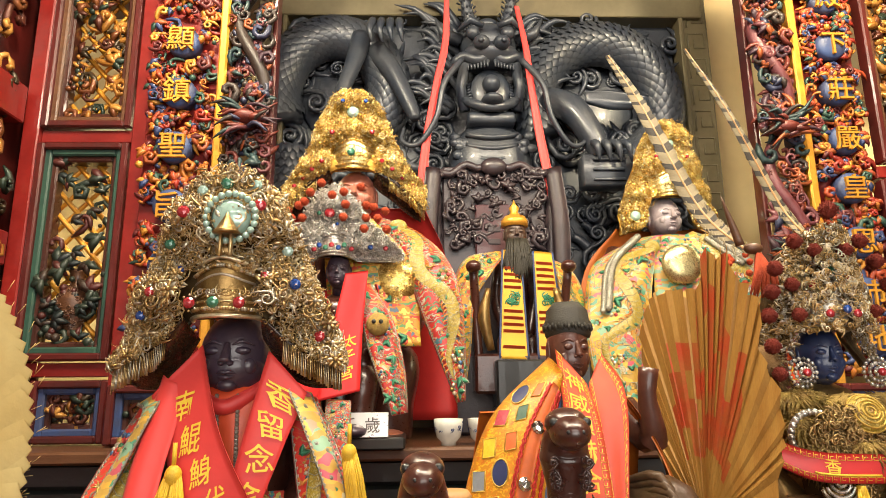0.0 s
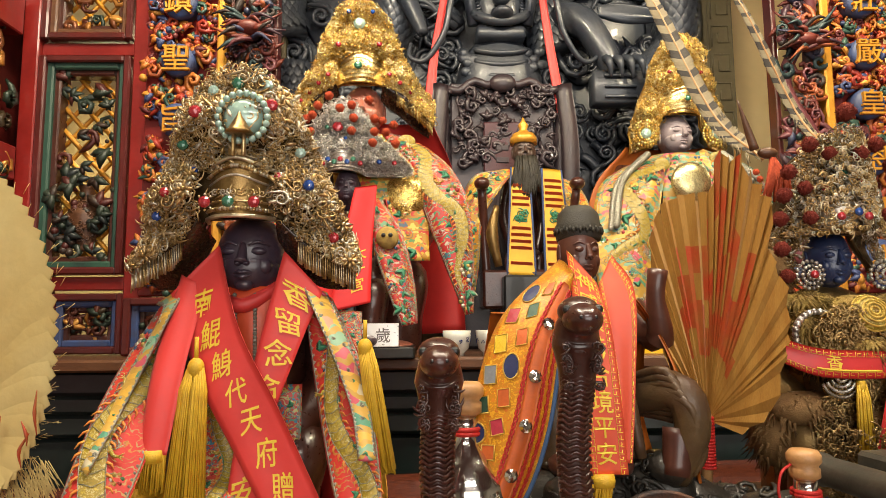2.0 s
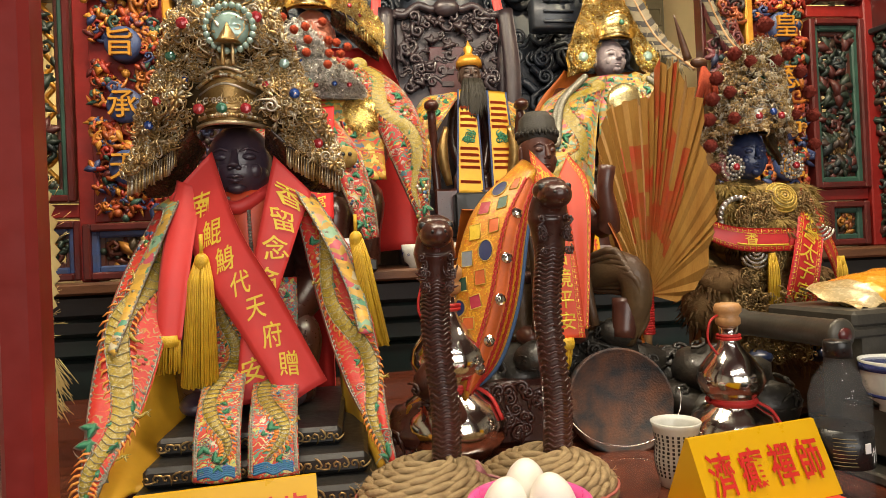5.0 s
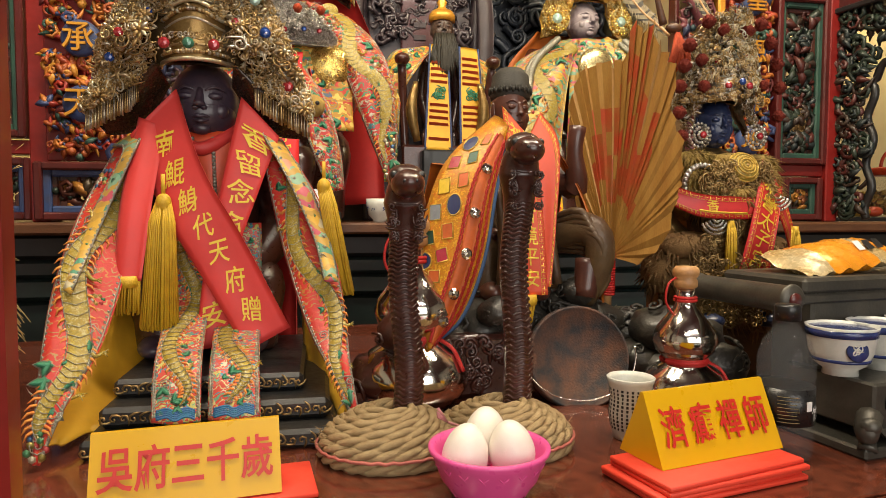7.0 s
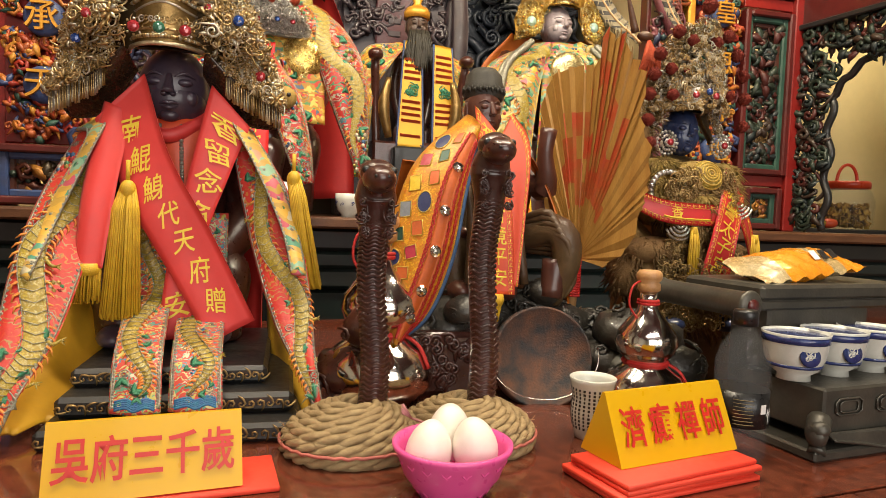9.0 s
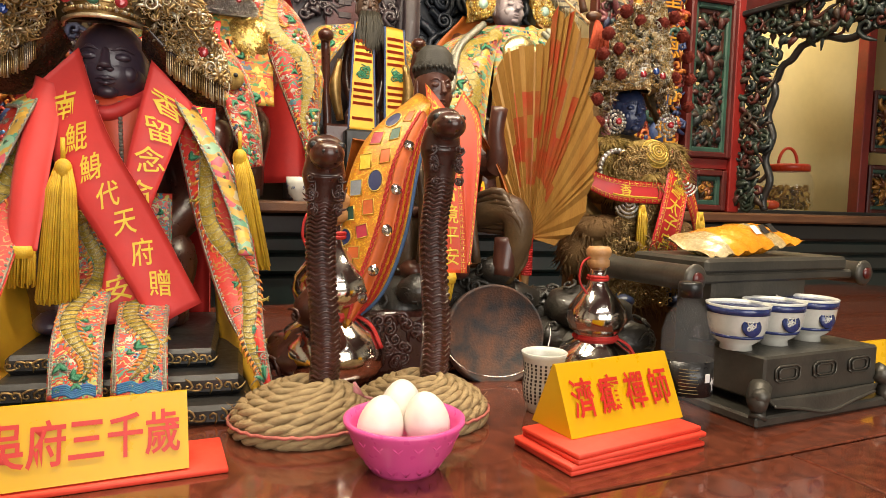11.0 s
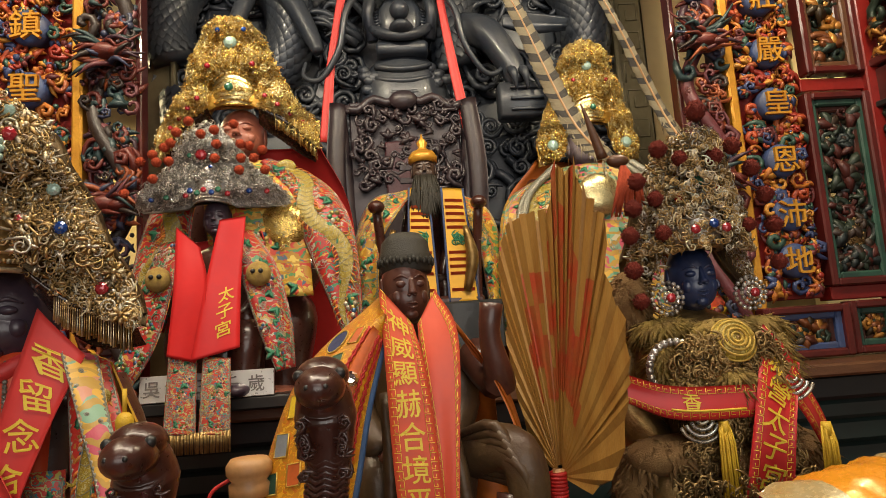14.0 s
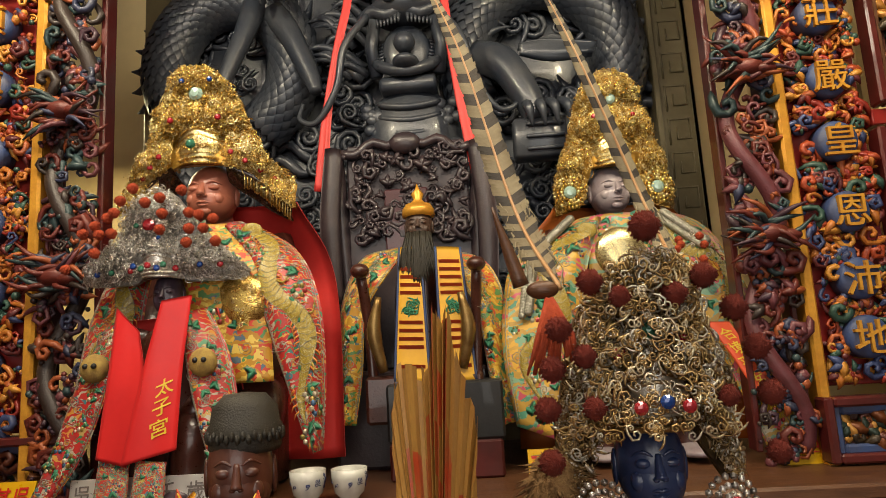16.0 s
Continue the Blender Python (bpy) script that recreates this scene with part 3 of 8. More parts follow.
# polished table top: three slabs with fine joints, turned askew to the columns to fit the camera's view
table = thing("altar_table", "polished reddish brown granite altar table top with thin pale joints", "table", at=(0.75, 0.632, TABLE))
table.rotation_euler[2] = radians(7)
for name, c, s in (("back_slab", (-0.1, 0.593, -0.03), (4.0, 1.18, 0.06)), ("front_slab", (-0.903, -0.142, -0.03), (1.8, 0.28, 0.06)),
                   ("front_slab", (0.9, -0.142, -0.03), (1.8, 0.28, 0.06))):
    mb = MB()
    box(mb, c, s, 0, 0.0015)
    part(name, mb, GRANITE, table, smooth=False)
mb = MB()
box(mb, (-0.1, 0.4, -0.064), (4.0, 1.3, 0.06), 0, 0.002)
part("joint_bed", mb, mat("pale_grout", (0.4, 0.32, 0.22), None, 0.8), table, "pale grout bed showing in the joints", smooth=False)
mb = MB()
box(mb, (-0.1, 0.45, -0.66), (3.9, 1.1, 1.12), 0, 0.01)
part("body", mb, DARKWOOD, table, smooth=False)

# rear shelf with the dark cabinet under it
shelf = thing("altar_shelf", "brown wooden altar shelf over a dark green lacquered cabinet", "shelf")
mb = MB()
box(mb, (XC + 0.1, 2.365, SHELF - 0.016), (4.4, 0.99, 0.032), 0, 0.006)
part("board", mb, WOOD, shelf, smooth=False)
for k, (z, h) in enumerate(((1.425, 0.066), (1.366, 0.05), (1.31, 0.06))):
    mb = MB()
    box(mb, (XC + 0.1, 2.39 + 0.012 * k, z), (4.36, 0.92, h), 0, 0.01)
    part("moulding", mb, INK if k == 0 else GREENCAB, shelf, smooth=False)
mb = MB()
box(mb, (XC + 0.1, 2.42, 0.64), (4.3, 0.88, 1.27), 0, 0.01)
part("cabinet", mb, GREENCAB, shelf, "dark green lacquered cabinet front", smooth=False)


def carving(mb, x0, x1, z0, z1, y, rng, n, size, deep=0.02, mix=(0.45, 0.35, 0.2), avoid=(), m=0):
    """Fills a board with scrolls, leaves and fruit in relief."""
    k = 0
    while k < n:
        x, z = rng.uniform(x0, x1), rng.uniform(z0, z1)
        if any(abs(x - ax) < ar and abs(z - az) < ar for ax, az, ar in avoid):
            k += 0.3
            continue
        k += 1
        s = size * rng.uniform(0.6, 1.3)
        d = y - rng.uniform(0.2, 1) * deep
        q = rng.random()
        if q < mix[0]:
            curl(mb, (x, d, z), s * 0.55, s * rng.uniform(0.14, 0.24), rng, m, rng.uniform(0.8, 1.6), 8)
        elif q < mix[0] + mix[1]:
            a = rng.uniform(0, 6.28)
            for j in range(rng.choice((2, 3, 4))):
                leaf(mb, (x, d - 0.002 * j, z), s * 1.1, s * 0.5, rng, m, a=a + j * 1.1)
        else:
            for j in range(rng.choice((1, 5, 6))):
                ell(mb, (x + rng.uniform(-0.5, 0.5) * s, d, z - 0.12 * j * s), s * rng.uniform(0.18, 0.3), m, 7, 5)


def column(x0, x1, z0, z1, text, zs, seed, label, YP=YP):
    """A red board with painted fruit and vines and gilt characters on blue discs."""
    rng = random.Random(seed)
    t = thing("carved_column", label, "carved column", "carved columns beside the altar", "structure")
    mb = MB()
    box(mb, ((x0 + x1) / 2, YP + 0.03, (z0 + z1) / 2), (x1 - x0, 0.05, z1 - z0), 0, 0.003)
    part("board", mb, REDLAC, t, smooth=False)
    mb = MB()
    xm = (x0 + x1) / 2
    carving(mb, x0 + 0.015, x1 - 0.015, z0 + 0.02, z1 - 0.02, YP, rng, 560, 0.036, 0.03, avoid=[(xm, z, 0.05) for z in zs])
    part("carving", mb, CARVE, t, kind="stuff")
    for ch, z in zip(text, zs):
        mb = MB()
        lathe(mb, [(0.02, 0.03), (0.044, 0.026), (0.05, 0.016), (0.05, -0.02)], seg=24, M=pose(xm, YP - 0.02, z, 90, 0, 0))
        d = part("medallion", mb, BLUEPAINT, t, "blue painted disc with a raised gilt character")
        write_flat(ch, (xm, YP - 0.058, z), 0.085, GILTPAINT, d, bold=0.004, depth=0.012)
    return t


def dragon_column(x0, x1, z0, z1, seed, YP=YP):
    """A pierced board of dragons among clouds."""
    rng = random.Random(seed)
    t = thing("dragon_column", "openwork carved dragons and clouds in dark red, blue and gold", "carved column", "dragon columns beside the altar", "structure")
    xm = (x0 + x1) / 2
    mb = MB()
    for x in (x0 + 0.008, x1 - 0.008):
        box(mb, (x, YP + 0.02, (z0 + z1) / 2), (0.016, 0.05, z1 - z0), 0, 0.004)
    part("edge_strip", mb, DARKRED, t, smooth=False)
    mb = MB()
    carving(mb, x0 + 0.012, x1 - 0.012, z0, z1, YP - 0.002, rng, 330, 0.042, 0.045, (0.7, 0.15, 0.15))
    zz = np.linspace(z0, z1, 90)
    tube(mb, np.stack([xm + 0.045 * np.sin(zz * 13), YP - 0.02 + 0.02 * np.cos(zz * 13), zz], 1), 0.02, 0, 8)
    part("carving", mb, CARVEDARK, t, kind="stuff")
    for z in (2.02, 2.43):
        mb = MB()
        for j in range(34):
            a, l = rng.uniform(-0.7, 0.7), rng.uniform(0.05, 0.11)
            s = rng.choice((-1, 1))
            p = np.array((xm + rng.uniform(-0.02, 0.02), YP - 0.05, z + rng.uniform(-0.03, 0.03)))
            e = p + np.array((s * l * math.cos(a), -rng.uniform(0.01, 0.05), l * math.sin(a)))
            tube(mb, spline([p, (p + e) / 2 + np.array((0, -0.02, rng.uniform(-0.02, 0.02))), e], 6), [0.009, 0.007, 0.002], 0, 5)
        ell(mb, (xm, YP - 0.06, z), (0.05, 0.035, 0.025), 0)
        ell(mb, (xm + 0.04, YP - 0.075, z - 0.008), (0.03, 0.02, 0.015), 0)
        part("dragon_head", mb, CARVEDARK, t, "dark carved dragon head with long whiskers")
    return t


LZ = [2.69, 2.52, 2.345, 2.165, 1.988, 1.812]
column(-0.598, -0.382, 1.66, 3.3, "顯鎮聖旨承天", LZ, 3, "red column carved with vines and grapes, gilt characters on blue discs", YP - 0.07)
column(1.50, 1.69, 1.66, 3.3, "殿下莊嚴皇恩沛地", [2.90, 2.73, 2.57, 2.40, 2.24, 2.065, 1.905, 1.77], 4, "red column carved with vines and grapes, gilt characters on blue discs")
dragon_column(-0.352, -0.21, 1.52, 3.3, 5, YP - 0.07)
dragon_column(1.325, 1.46, 1.52, 3.3, 6)
for x, y in ((-0.367, YP - 0.07), (1.48, YP)):
    mb = MB()
    box(mb, (x, y, 2.4), (0.028, 0.07, 1.9), 0, 0.006)
    solo("trim", mb, GILTPAINT, "narrow gilt painted strip between carved columns", "trim", "gilt strips", "structure", False)


def framed(x0, x1, z0, z1, y, seed, mats, inner, label, lattice=False, n=60, size=0.06):
    """A moulded frame with a pierced carving inside."""
    rng = random.Random(seed)
    t = thing("carved_panel", label, "carved panel", "framed carvings", "structure")
    w = 0.022
    for k, (d, col) in enumerate(((0.0, DARKRED), (0.018, inner), (0.034, DARKWOOD))):
        a0, a1, b0, b1 = x0 + d, x1 - d, z0 + d, z1 - d
        for c, s in (((a0 + w / 2, (b0 + b1) / 2), (w, b1 - b0)), ((a1 - w / 2, (b0 + b1) / 2), (w, b1 - b0)),
                     (((a0 + a1) / 2, b0 + w / 2), (a1 - a0 - 2 * w, w)), (((a0 + a1) / 2, b1 - w / 2), (a1 - a0 - 2 * w, w))):
            mb = MB()
            box(mb, (c[0], y - 0.012 + 0.014 * k, c[1]), (s[0], 0.05, s[1]), 0, 0.005)
            part("frame_bar", mb, col, t, smooth=False)
    d = 0.05
    mb = MB()
    carving(mb, x0 + d, x1 - d, z0 + d, z1 - d, y + 0.02, rng, n, size, 0.03, (0.3, 0.5, 0.2))
    part("carving", mb, mats, t, kind="stuff")
    if lattice:
        mb = MB()
        for i in range(-4, 14):
            for s in (-1, 1):
                xa, za = x0 + d, z0 + d + i * 0.07
                P = [np.array((xa + q * (x1 - x0 - 2 * d), y + 0.035 + 0.004 * s, za + (q if s > 0 else 1 - q) * (x1 - x0 - 2 * d) * 1.1)) for q in np.linspace(0, 1, 9)]
                P = [p for p in P if z0 + d < p[2] < z1 - d]
                if len(P) > 1:
                    tube(mb, P, 0.008, 0, 4)
        part("lattice", mb, GILTPAINT, t, kind="stuff")
    return t


def vase(x, y, z, h, parent_label):
    mb = MB()
    lathe(mb, [(0.01, 0), (0.16, 0.0), (0.12, 0.08), (0.24, 0.35), (0.27, 0.5), (0.2, 0.68), (0.09, 0.78), (0.12, 0.95), (0.15, 1.0), (0.1, 1.0)], seg=20)
    rng = random.Random(int(x * 100) + 50)
    for _ in range(60):
        a, zz = rng.uniform(3.3, 6.1), rng.uniform(0.1, 0.75)
        r = np.interp(zz, [0.08, 0.35, 0.5, 0.68, 0.78], [0.12, 0.24, 0.27, 0.2, 0.09])
        curl(mb, (r * math.cos(a), r * math.sin(a), zz), 0.04, 0.012, rng, 0, 1.2, 8, seg=4)
    me = mb.mesh("vase", WOOD if x < 0 else BRASS)
    me.transform(Matrix.Translation((x, y, z)) @ Matrix.Scale(h, 4))
    return tagged(new("carved_vase", me), parent_label, "vase", kind="structure")


framed(-0.935, -0.66, 2.44, 3.15, YP, 11, CARVEGOLD, WOOD, "dark moulded panel of gilt carved trees and figures", True, 60, 0.05)
framed(-0.935, -0.66, 1.725, 2.39, YP, 12, CARVEGREEN, GREENPAINT, "green edged openwork panel of a carved vase with palm leaves", True, 40, 0.05)
framed(-0.87, -0.65, 1.495, 1.67, YP, 13, CARVEGOLD, BLUEPAINT, "small blue edged panel with a gilt carved scroll", False, 26, 0.04)
framed(-0.62, -0.24, 1.495, 1.655, YP - 0.07, 14, CARVEGOLD, BLUEPAINT, "small panel with gilt carved shell and blue frame", False, 40, 0.05)
vase(-0.80, YP + 0.03, 1.80, 0.2, "gilt carved vase in an openwork panel")
framed(1.715, 1.90, 2.33, 3.15, YP, 15, CARVEGOLD, WOOD, "dark moulded panel of gilt carved trees and figures", True, 80)
framed(1.695, 1.90, 1.69, 2.27, YP, 16, CARVEGREEN, GREENPAINT, "green edged openwork panel of a carved vase with palm leaves", False, 80)
framed(1.735, 1.89, 1.495, 1.645, YP, 17, CARVEGOLD, GREENPAINT, "small green edged panel with a carved scroll", False, 26, 0.04)
framed(1.46, 1.715, 1.495, 1.64, YP - 0.03, 18, CARVEGOLD, BLUEPAINT, "small blue edged panel with gilt carved shell", False, 30, 0.05)
vase(1.80, YP + 0.03, 1.75, 0.21, "gilt carved vase in an openwork panel")
for x, w in ((-0.962, 0.05), (-0.628, 0.05), (1.925, 0.05)):
    slab("post", (x, YP + 0.01, 2.5), (w, 0.09, 2.02), REDLAC, "red lacquered upright post between carved panels", "post")
for x0, x1, z in ((-0.937, -0.655, 2.415), (-0.937, -0.655, 1.70), (1.70, 1.91, 2.30), (1.70, 1.91, 1.67)):
    slab("rail", ((x0 + x1) / 2, YP + 0.015, z), (x1 - x0, 0.06, 0.04), REDLAC, "red lacquered rail between carved panels", "rail", b=0.003)

# side wall on the left comes towards the camera
left = thing("left_screen", "red screen wall with dark carved panels meeting the altar wall", "screen", kind="structure")
mb = MB()
for z0, z1 in ((2.44, 2.56), (1.3, 1.6), (2.0, 2.1)):
    box(mb, (-1.0, 1.62, (z0 + z1) / 2), (0.06, 0.85, z1 - z0), 0, 0.004)
part("rail", mb, REDLAC, left, smooth=False)
mb = MB()
rng = random.Random(21)
for _ in range(220):
    p = (-0.995 + rng.uniform(-0.02, 0.02), rng.uniform(1.2, 2.02), rng.uniform(1.6, 3.3))
    curl(mb, p, rng.uniform(0.02, 0.05), 0.012, rng, 0, 1.1, 8, (0, 1, 0), (0, 0, 1), (1, 0, 0))
part("carving", mb, CARVEGOLD, left, kind="stuff")
mb = MB()
box(mb, (-1.05, 1.72, 2.3), (0.02, 1.05, 2.0), 0, 0.004)
part("backing", mb, DARKRED, left, smooth=False)

# added board that keeps the rear lamp off the screen's backing
slab("light_block_board", (-1.0, 2.19, 2.3), (0.16, 0.02, 2.0), DARKRED, "dark red board added behind the screen post to block light", "board")

# doorway arch in the side wall on the right, which comes towards the front
SIDE = pose(1.955, 2.13, 0, 0, 0, -81.2)


def on_side(ob):
    ob.matrix_world = SIDE
    return ob


def side_bar(name, c, s, mats, label, category):
    return on_side(slab(name, c, s, mats, label, category))


arch = on_side(thing("carved_arch", "dark green carved leaf arch around an opening to a side room", "arch", kind="structure"))
rng = random.Random(31)
mb = MB()
for _ in range(520):
    if rng.random() < 0.36:
        z = rng.uniform(1.52, 2.2)
        x = rng.uniform(0.03, 0.15 + 0.02 * math.sin(z * 26))
    else:
        x = rng.uniform(0.03, 1.4)
        low = 2.085 + 0.018 * math.sin(x * 34) - 0.12 * max(0, 0.28 - x) / 0.28
        z = rng.uniform(low, 2.21)
    if rng.random() < 0.6:
        curl(mb, (x, -rng.uniform(0, 0.03), z), rng.uniform(0.016, 0.036), rng.uniform(0.006, 0.011), rng, 0, 1.1, 8)
    else:
        leaf(mb, (x, -rng.uniform(0, 0.03), z), 0.055, 0.026, rng)
part("carving", mb, CARVEGREEN, arch, kind="stuff")
mb = MB()
P = [(0.165 + 0.012 * math.sin(z * 40), 0.0, z) for z in np.linspace(1.5, 1.96, 34)]
P += [(0.18 + 0.1 * q, 0.0, 1.97 + 0.1 * q ** 0.6 + 0.008 * math.sin(q * 9)) for q in np.linspace(0, 1, 8)]
P += [(0.29 + q * 1.1, 0.0, 2.075 + 0.014 * math.sin(q * 36)) for q in np.linspace(0, 1, 44)]
tube(mb, P, 0.013, 0, 8)
part("edge_moulding", mb, INK, arch)
# beam takes the darker red to stand in for shade on this wall
side_bar("beam", (0.72, 0.01, 2.275), (1.42, 0.09, 0.12), DARKRED, "red lacquered beam over the carved arch, darkened for shade", "beam")
side_bar("beam_edge", (0.72, -0.006, 2.222), (1.42, 0.09, 0.02), INK, "black moulded edge under the red beam", "beam")
side_bar("frieze_rail", (0.72, -0.006, 2.352), (1.42, 0.09, 0.025), DARKRED, "dark red rail under the carved frieze", "rail")
mb = MB()
carving(mb, 0.03, 1.4, 2.37, 3.2, 0.0, random.Random(41), 520, 0.06, 0.05, (0.35, 0.45, 0.2))
on_side(solo("carved_frieze", mb, CARVEGOLD, "gilt and dark openwork frieze above the arch", "frieze", kind="structure"))
side_bar("frieze_back", (0.72, 0.06, 2.8), (1.42, 0.02, 0.9), DARKRED, "dark red board behind the carved frieze", "board")
side_bar("corner_post", (0.0, 0.0, 2.35), (0.05, 0.07, 1.7), REDLAC, "red lacquered corner post beside the arch", "post")
# side room seen through the arch
slab("side_wall", (2.9, 2.95, 1.9), (1.3, 0.08, 2.4), CREAM, "warm cream wall of the lit side room", "wall")
slab("side_door_frame", (3.75, 2.6, 2.0), (0.7, 0.06, 2.2), INK, "dark door frame in the side room", "frame")
slab("side_ledge", (2.6, 2.55, SHELF - 0.01), (1.3, 0.7, 0.05), INK, "dark ledge in the side room", "ledge")
framed(3.08, 3.36, 1.50, 1.74, 2.5, 52, CARVEGOLD, GREENPAINT, "green edged dark carved panel in the side room", False, 40)
framed(3.08, 3.36, 1.80, 2.10, 2.5, 51, CARVEGOLD, GREENPAINT, "green edged dark carved panel in the side room", False, 60)
slab("post", (3.05, 2.5, 1.85), (0.05, 0.06, 1.4), REDLAC, "red lacquered post in the side room", "post")

# olive surround of the relief
for name, c, s in (("surround_left", (-0.40, 2.70, 2.4), (0.10, 0.07, 2.0)), ("surround_left_edge", (-0.335, 2.69, 2.4), (0.02, 0.09, 2.0)),
                   ("surround_right", (1.43, 2.70, 2.4), (0.11, 0.07, 2.0)), ("surround_right_edge", (1.365, 2.69, 2.4), (0.02, 0.09, 2.0))):
    slab(name, c, s, OLIVE, "olive gold painted surround of the dragon relief", "surround")
slab("side_strip", (1.6, 2.77, 2.4), (0.23, 0.04, 2.4), CREAM, "warm cream plaster strip beside the dragon relief", "wall")
slab("cornice", (XC, 2.70, 3.24), (1.85, 0.12, 0.09), OLIVE, "olive gold moulded cornice over the dragon relief", "cornice")
mb = MB()
for x in (1.43,):
    for z in np.arange(1.6, 3.2, 0.12):
        P = [(x - 0.035, 2.663, z), (x - 0.035, 2.663, z + 0.09), (x + 0.035, 2.663, z + 0.09), (x + 0.035, 2.663, z + 0.02), (x - 0.01, 2.663, z + 0.02), (x - 0.01, 2.663, z + 0.06)]
        tube(mb, P, 0.004, 0, 4)
solo("fret_pattern", mb, OLIVE, "raised fret pattern on the olive surround", "trim", kind="structure")


# ---- black dragon relief ----
def relief_scroll(mb, x, z, r, rng, y=2.64):
    curl(mb, (x, y, z), r, r * 0.22, rng, 0, 1.7, 16, seg=7)
    ell(mb, (x, y, z), r * 0.25, 0, 8, 6)


def scaled_body(mb, P, R, n=70, row=9):
    """A thick body with rows of overlapping scales on its front."""
    P = spline(P, n)
    tube(mb, P, R, 0, 14)
    T = np.gradient(P, axis=0)
    T /= np.linalg.norm(T, axis=1)[:, None]
    for i in range(1, n - 1, 2):
        rr = np.interp(i / n, np.linspace(0, 1, len(R)), R) if hasattr(R, "__len__") else R
        side = np.cross(T[i], (0, 1, 0))
        side /= np.linalg.norm(side) + 1e-9
        for k in range(row):
            a = (k + 0.5 * ((i // 2) % 2)) / row * np.pi
            d = side * math.cos(a) + np.array((0, -1, 0)) * math.sin(a)
            c = P[i] + d * rr * 1.0
            X = T[i]
            Yv = np.cross(d, X)
            w = rr * 0.33
            V = [c - X * w * 0.8 + d * 0.001, c - Yv * w * 0.8 + d * 0.004, c + X * w * 1.1 + d * 0.014, c + Yv * w * 0.8 + d * 0.004, c + d * 0.016]
            mb.add(V, [(0, 1, 4), (1, 2, 4), (2, 3, 4), (3, 0, 4)])


def dragon_relief():
    rng = random.Random(77)
    t0 = thing("dragon_relief", "black carved wooden dragon relief with coils and clouds", "relief")
    mb = MB()
    cx = 0.52
    # coils left and right
    a = np.linspace(-0.35, 1.15, 12) * math.pi
    scaled_body(mb, [(-0.12 + 0.23 * math.cos(q), 2.66, 2.83 + 0.26 * math.sin(q)) for q in a], 0.085, 90)
    scaled_body(mb, [(0.98 + 0.27 * math.cos(q), 2.66, 2.78 + 0.29 * math.sin(q)) for q in a], 0.085, 90)
    scaled_body(mb, [(-0.3, 2.68, 2.6), (-0.28, 2.68, 2.3), (-0.2, 2.68, 2.05)], 0.08, 40)
    ell(mb, (-0.12, 2.72, 2.83), (0.15, 0.03, 0.17))
    ell(mb, (0.98, 2.72, 2.78), (0.17, 0.03, 0.19))
    # back fins
    for x0, z0, rr, sgn in ((-0.12, 2.83, 0.33, -1), (0.98, 2.78, 0.37, 1)):
        for q in np.linspace(-0.3, 0.8, 17) * math.pi:
            p = np.array((x0 + sgn * rr * math.cos(q), 2.68, z0 + rr * math.sin(q)))
            d = np.array((sgn * math.cos(q - 0.5), -0.1, math.sin(q - 0.5)))
            tube(mb, [p, p + d * 0.03, p + d * 0.06 + np.array((0, 0, 0.015))], [0.02, 0.013, 0.002], 0, 5)
    part("coiled_body", mb, DRAGONWOOD, t0)
    mb = MB()
    # chest
    ell(mb, (cx, 2.62, 2.50), (0.17, 0.10, 0.20), 0, 26, 16)
    for k in range(7):
        z = 2.62 - 0.045 * k
        t = np.linspace(-1, 1, 15)
        tube(mb, np.stack([cx + 0.10 * t, 2.525 + 0.03 * t ** 2 + 0.002 * k, z - 0.025 * (1 - t ** 2)], 1), 0.012, 0, 6)
    for k in range(26):
        s = -1 if k % 2 else 1
        x, z = cx + s * rng.uniform(0.1, 0.16), rng.uniform(2.4, 2.62)
        ell(mb, (x, 2.56, z), (0.024, 0.012, 0.02), 0, 8, 6)
    part("chest", mb, DRAGONWOOD, t0)
    mb = MB()
    # jaws, tongue, ball
    box(mb, (cx, 2.60, 2.68), (0.19, 0.16, 0.05), 0, 0.02)
    t = np.linspace(-1, 1, 17)
    tube(mb, np.stack([cx + 0.105 * t, 2.50 + 0.05 * t ** 2, 2.71 + 0.05 * t ** 2], 1), 0.02, 0, 8)
    for s in (-1, 1):
        tube(mb, [(cx + s * 0.105, 2.56, 2.72), (cx + s * 0.12, 2.55, 2.82), (cx + s * 0.10, 2.53, 2.91)], 0.022, 0, 8)
        for k in range(7):
            q = k / 6
            tube(mb, [(cx + s * (0.015 + 0.075 * q), 2.49 + 0.03 * q, 2.905), (cx + s * (0.015 + 0.075 * q), 2.485 + 0.03 * q, 2.875)], [0.008, 0.003], 0, 6)
            tube(mb, [(cx + s * 0.095, 2.52 + 0.012 * k, 2.74 + 0.018 * k), (cx + s * 0.075, 2.515 + 0.012 * k, 2.745 + 0.018 * k)], 0.006, 0, 5)
    ell(mb, (cx, 2.56, 2.80), (0.085, 0.03, 0.1), 0)
    ell(mb, (cx, 2.50, 2.735), (0.045, 0.06, 0.025), 0)
    ell(mb, (cx - 0.002, 2.50, 2.808), 0.036, 0, 20, 14)
    # muzzle, nose, eyes, brow
    ell(mb, (cx, 2.56, 2.95), (0.125, 0.10, 0.055), 0, 24, 14)
    ell(mb, (cx, 2.60, 3.03), (0.12, 0.09, 0.09), 0, 24, 14)
    tube(mb, np.stack([cx + 0.15 * t, 2.50 + 0.04 * t ** 2, 2.925 + 0.012 * np.cos(t * 9)], 1), 0.022, 0, 8)
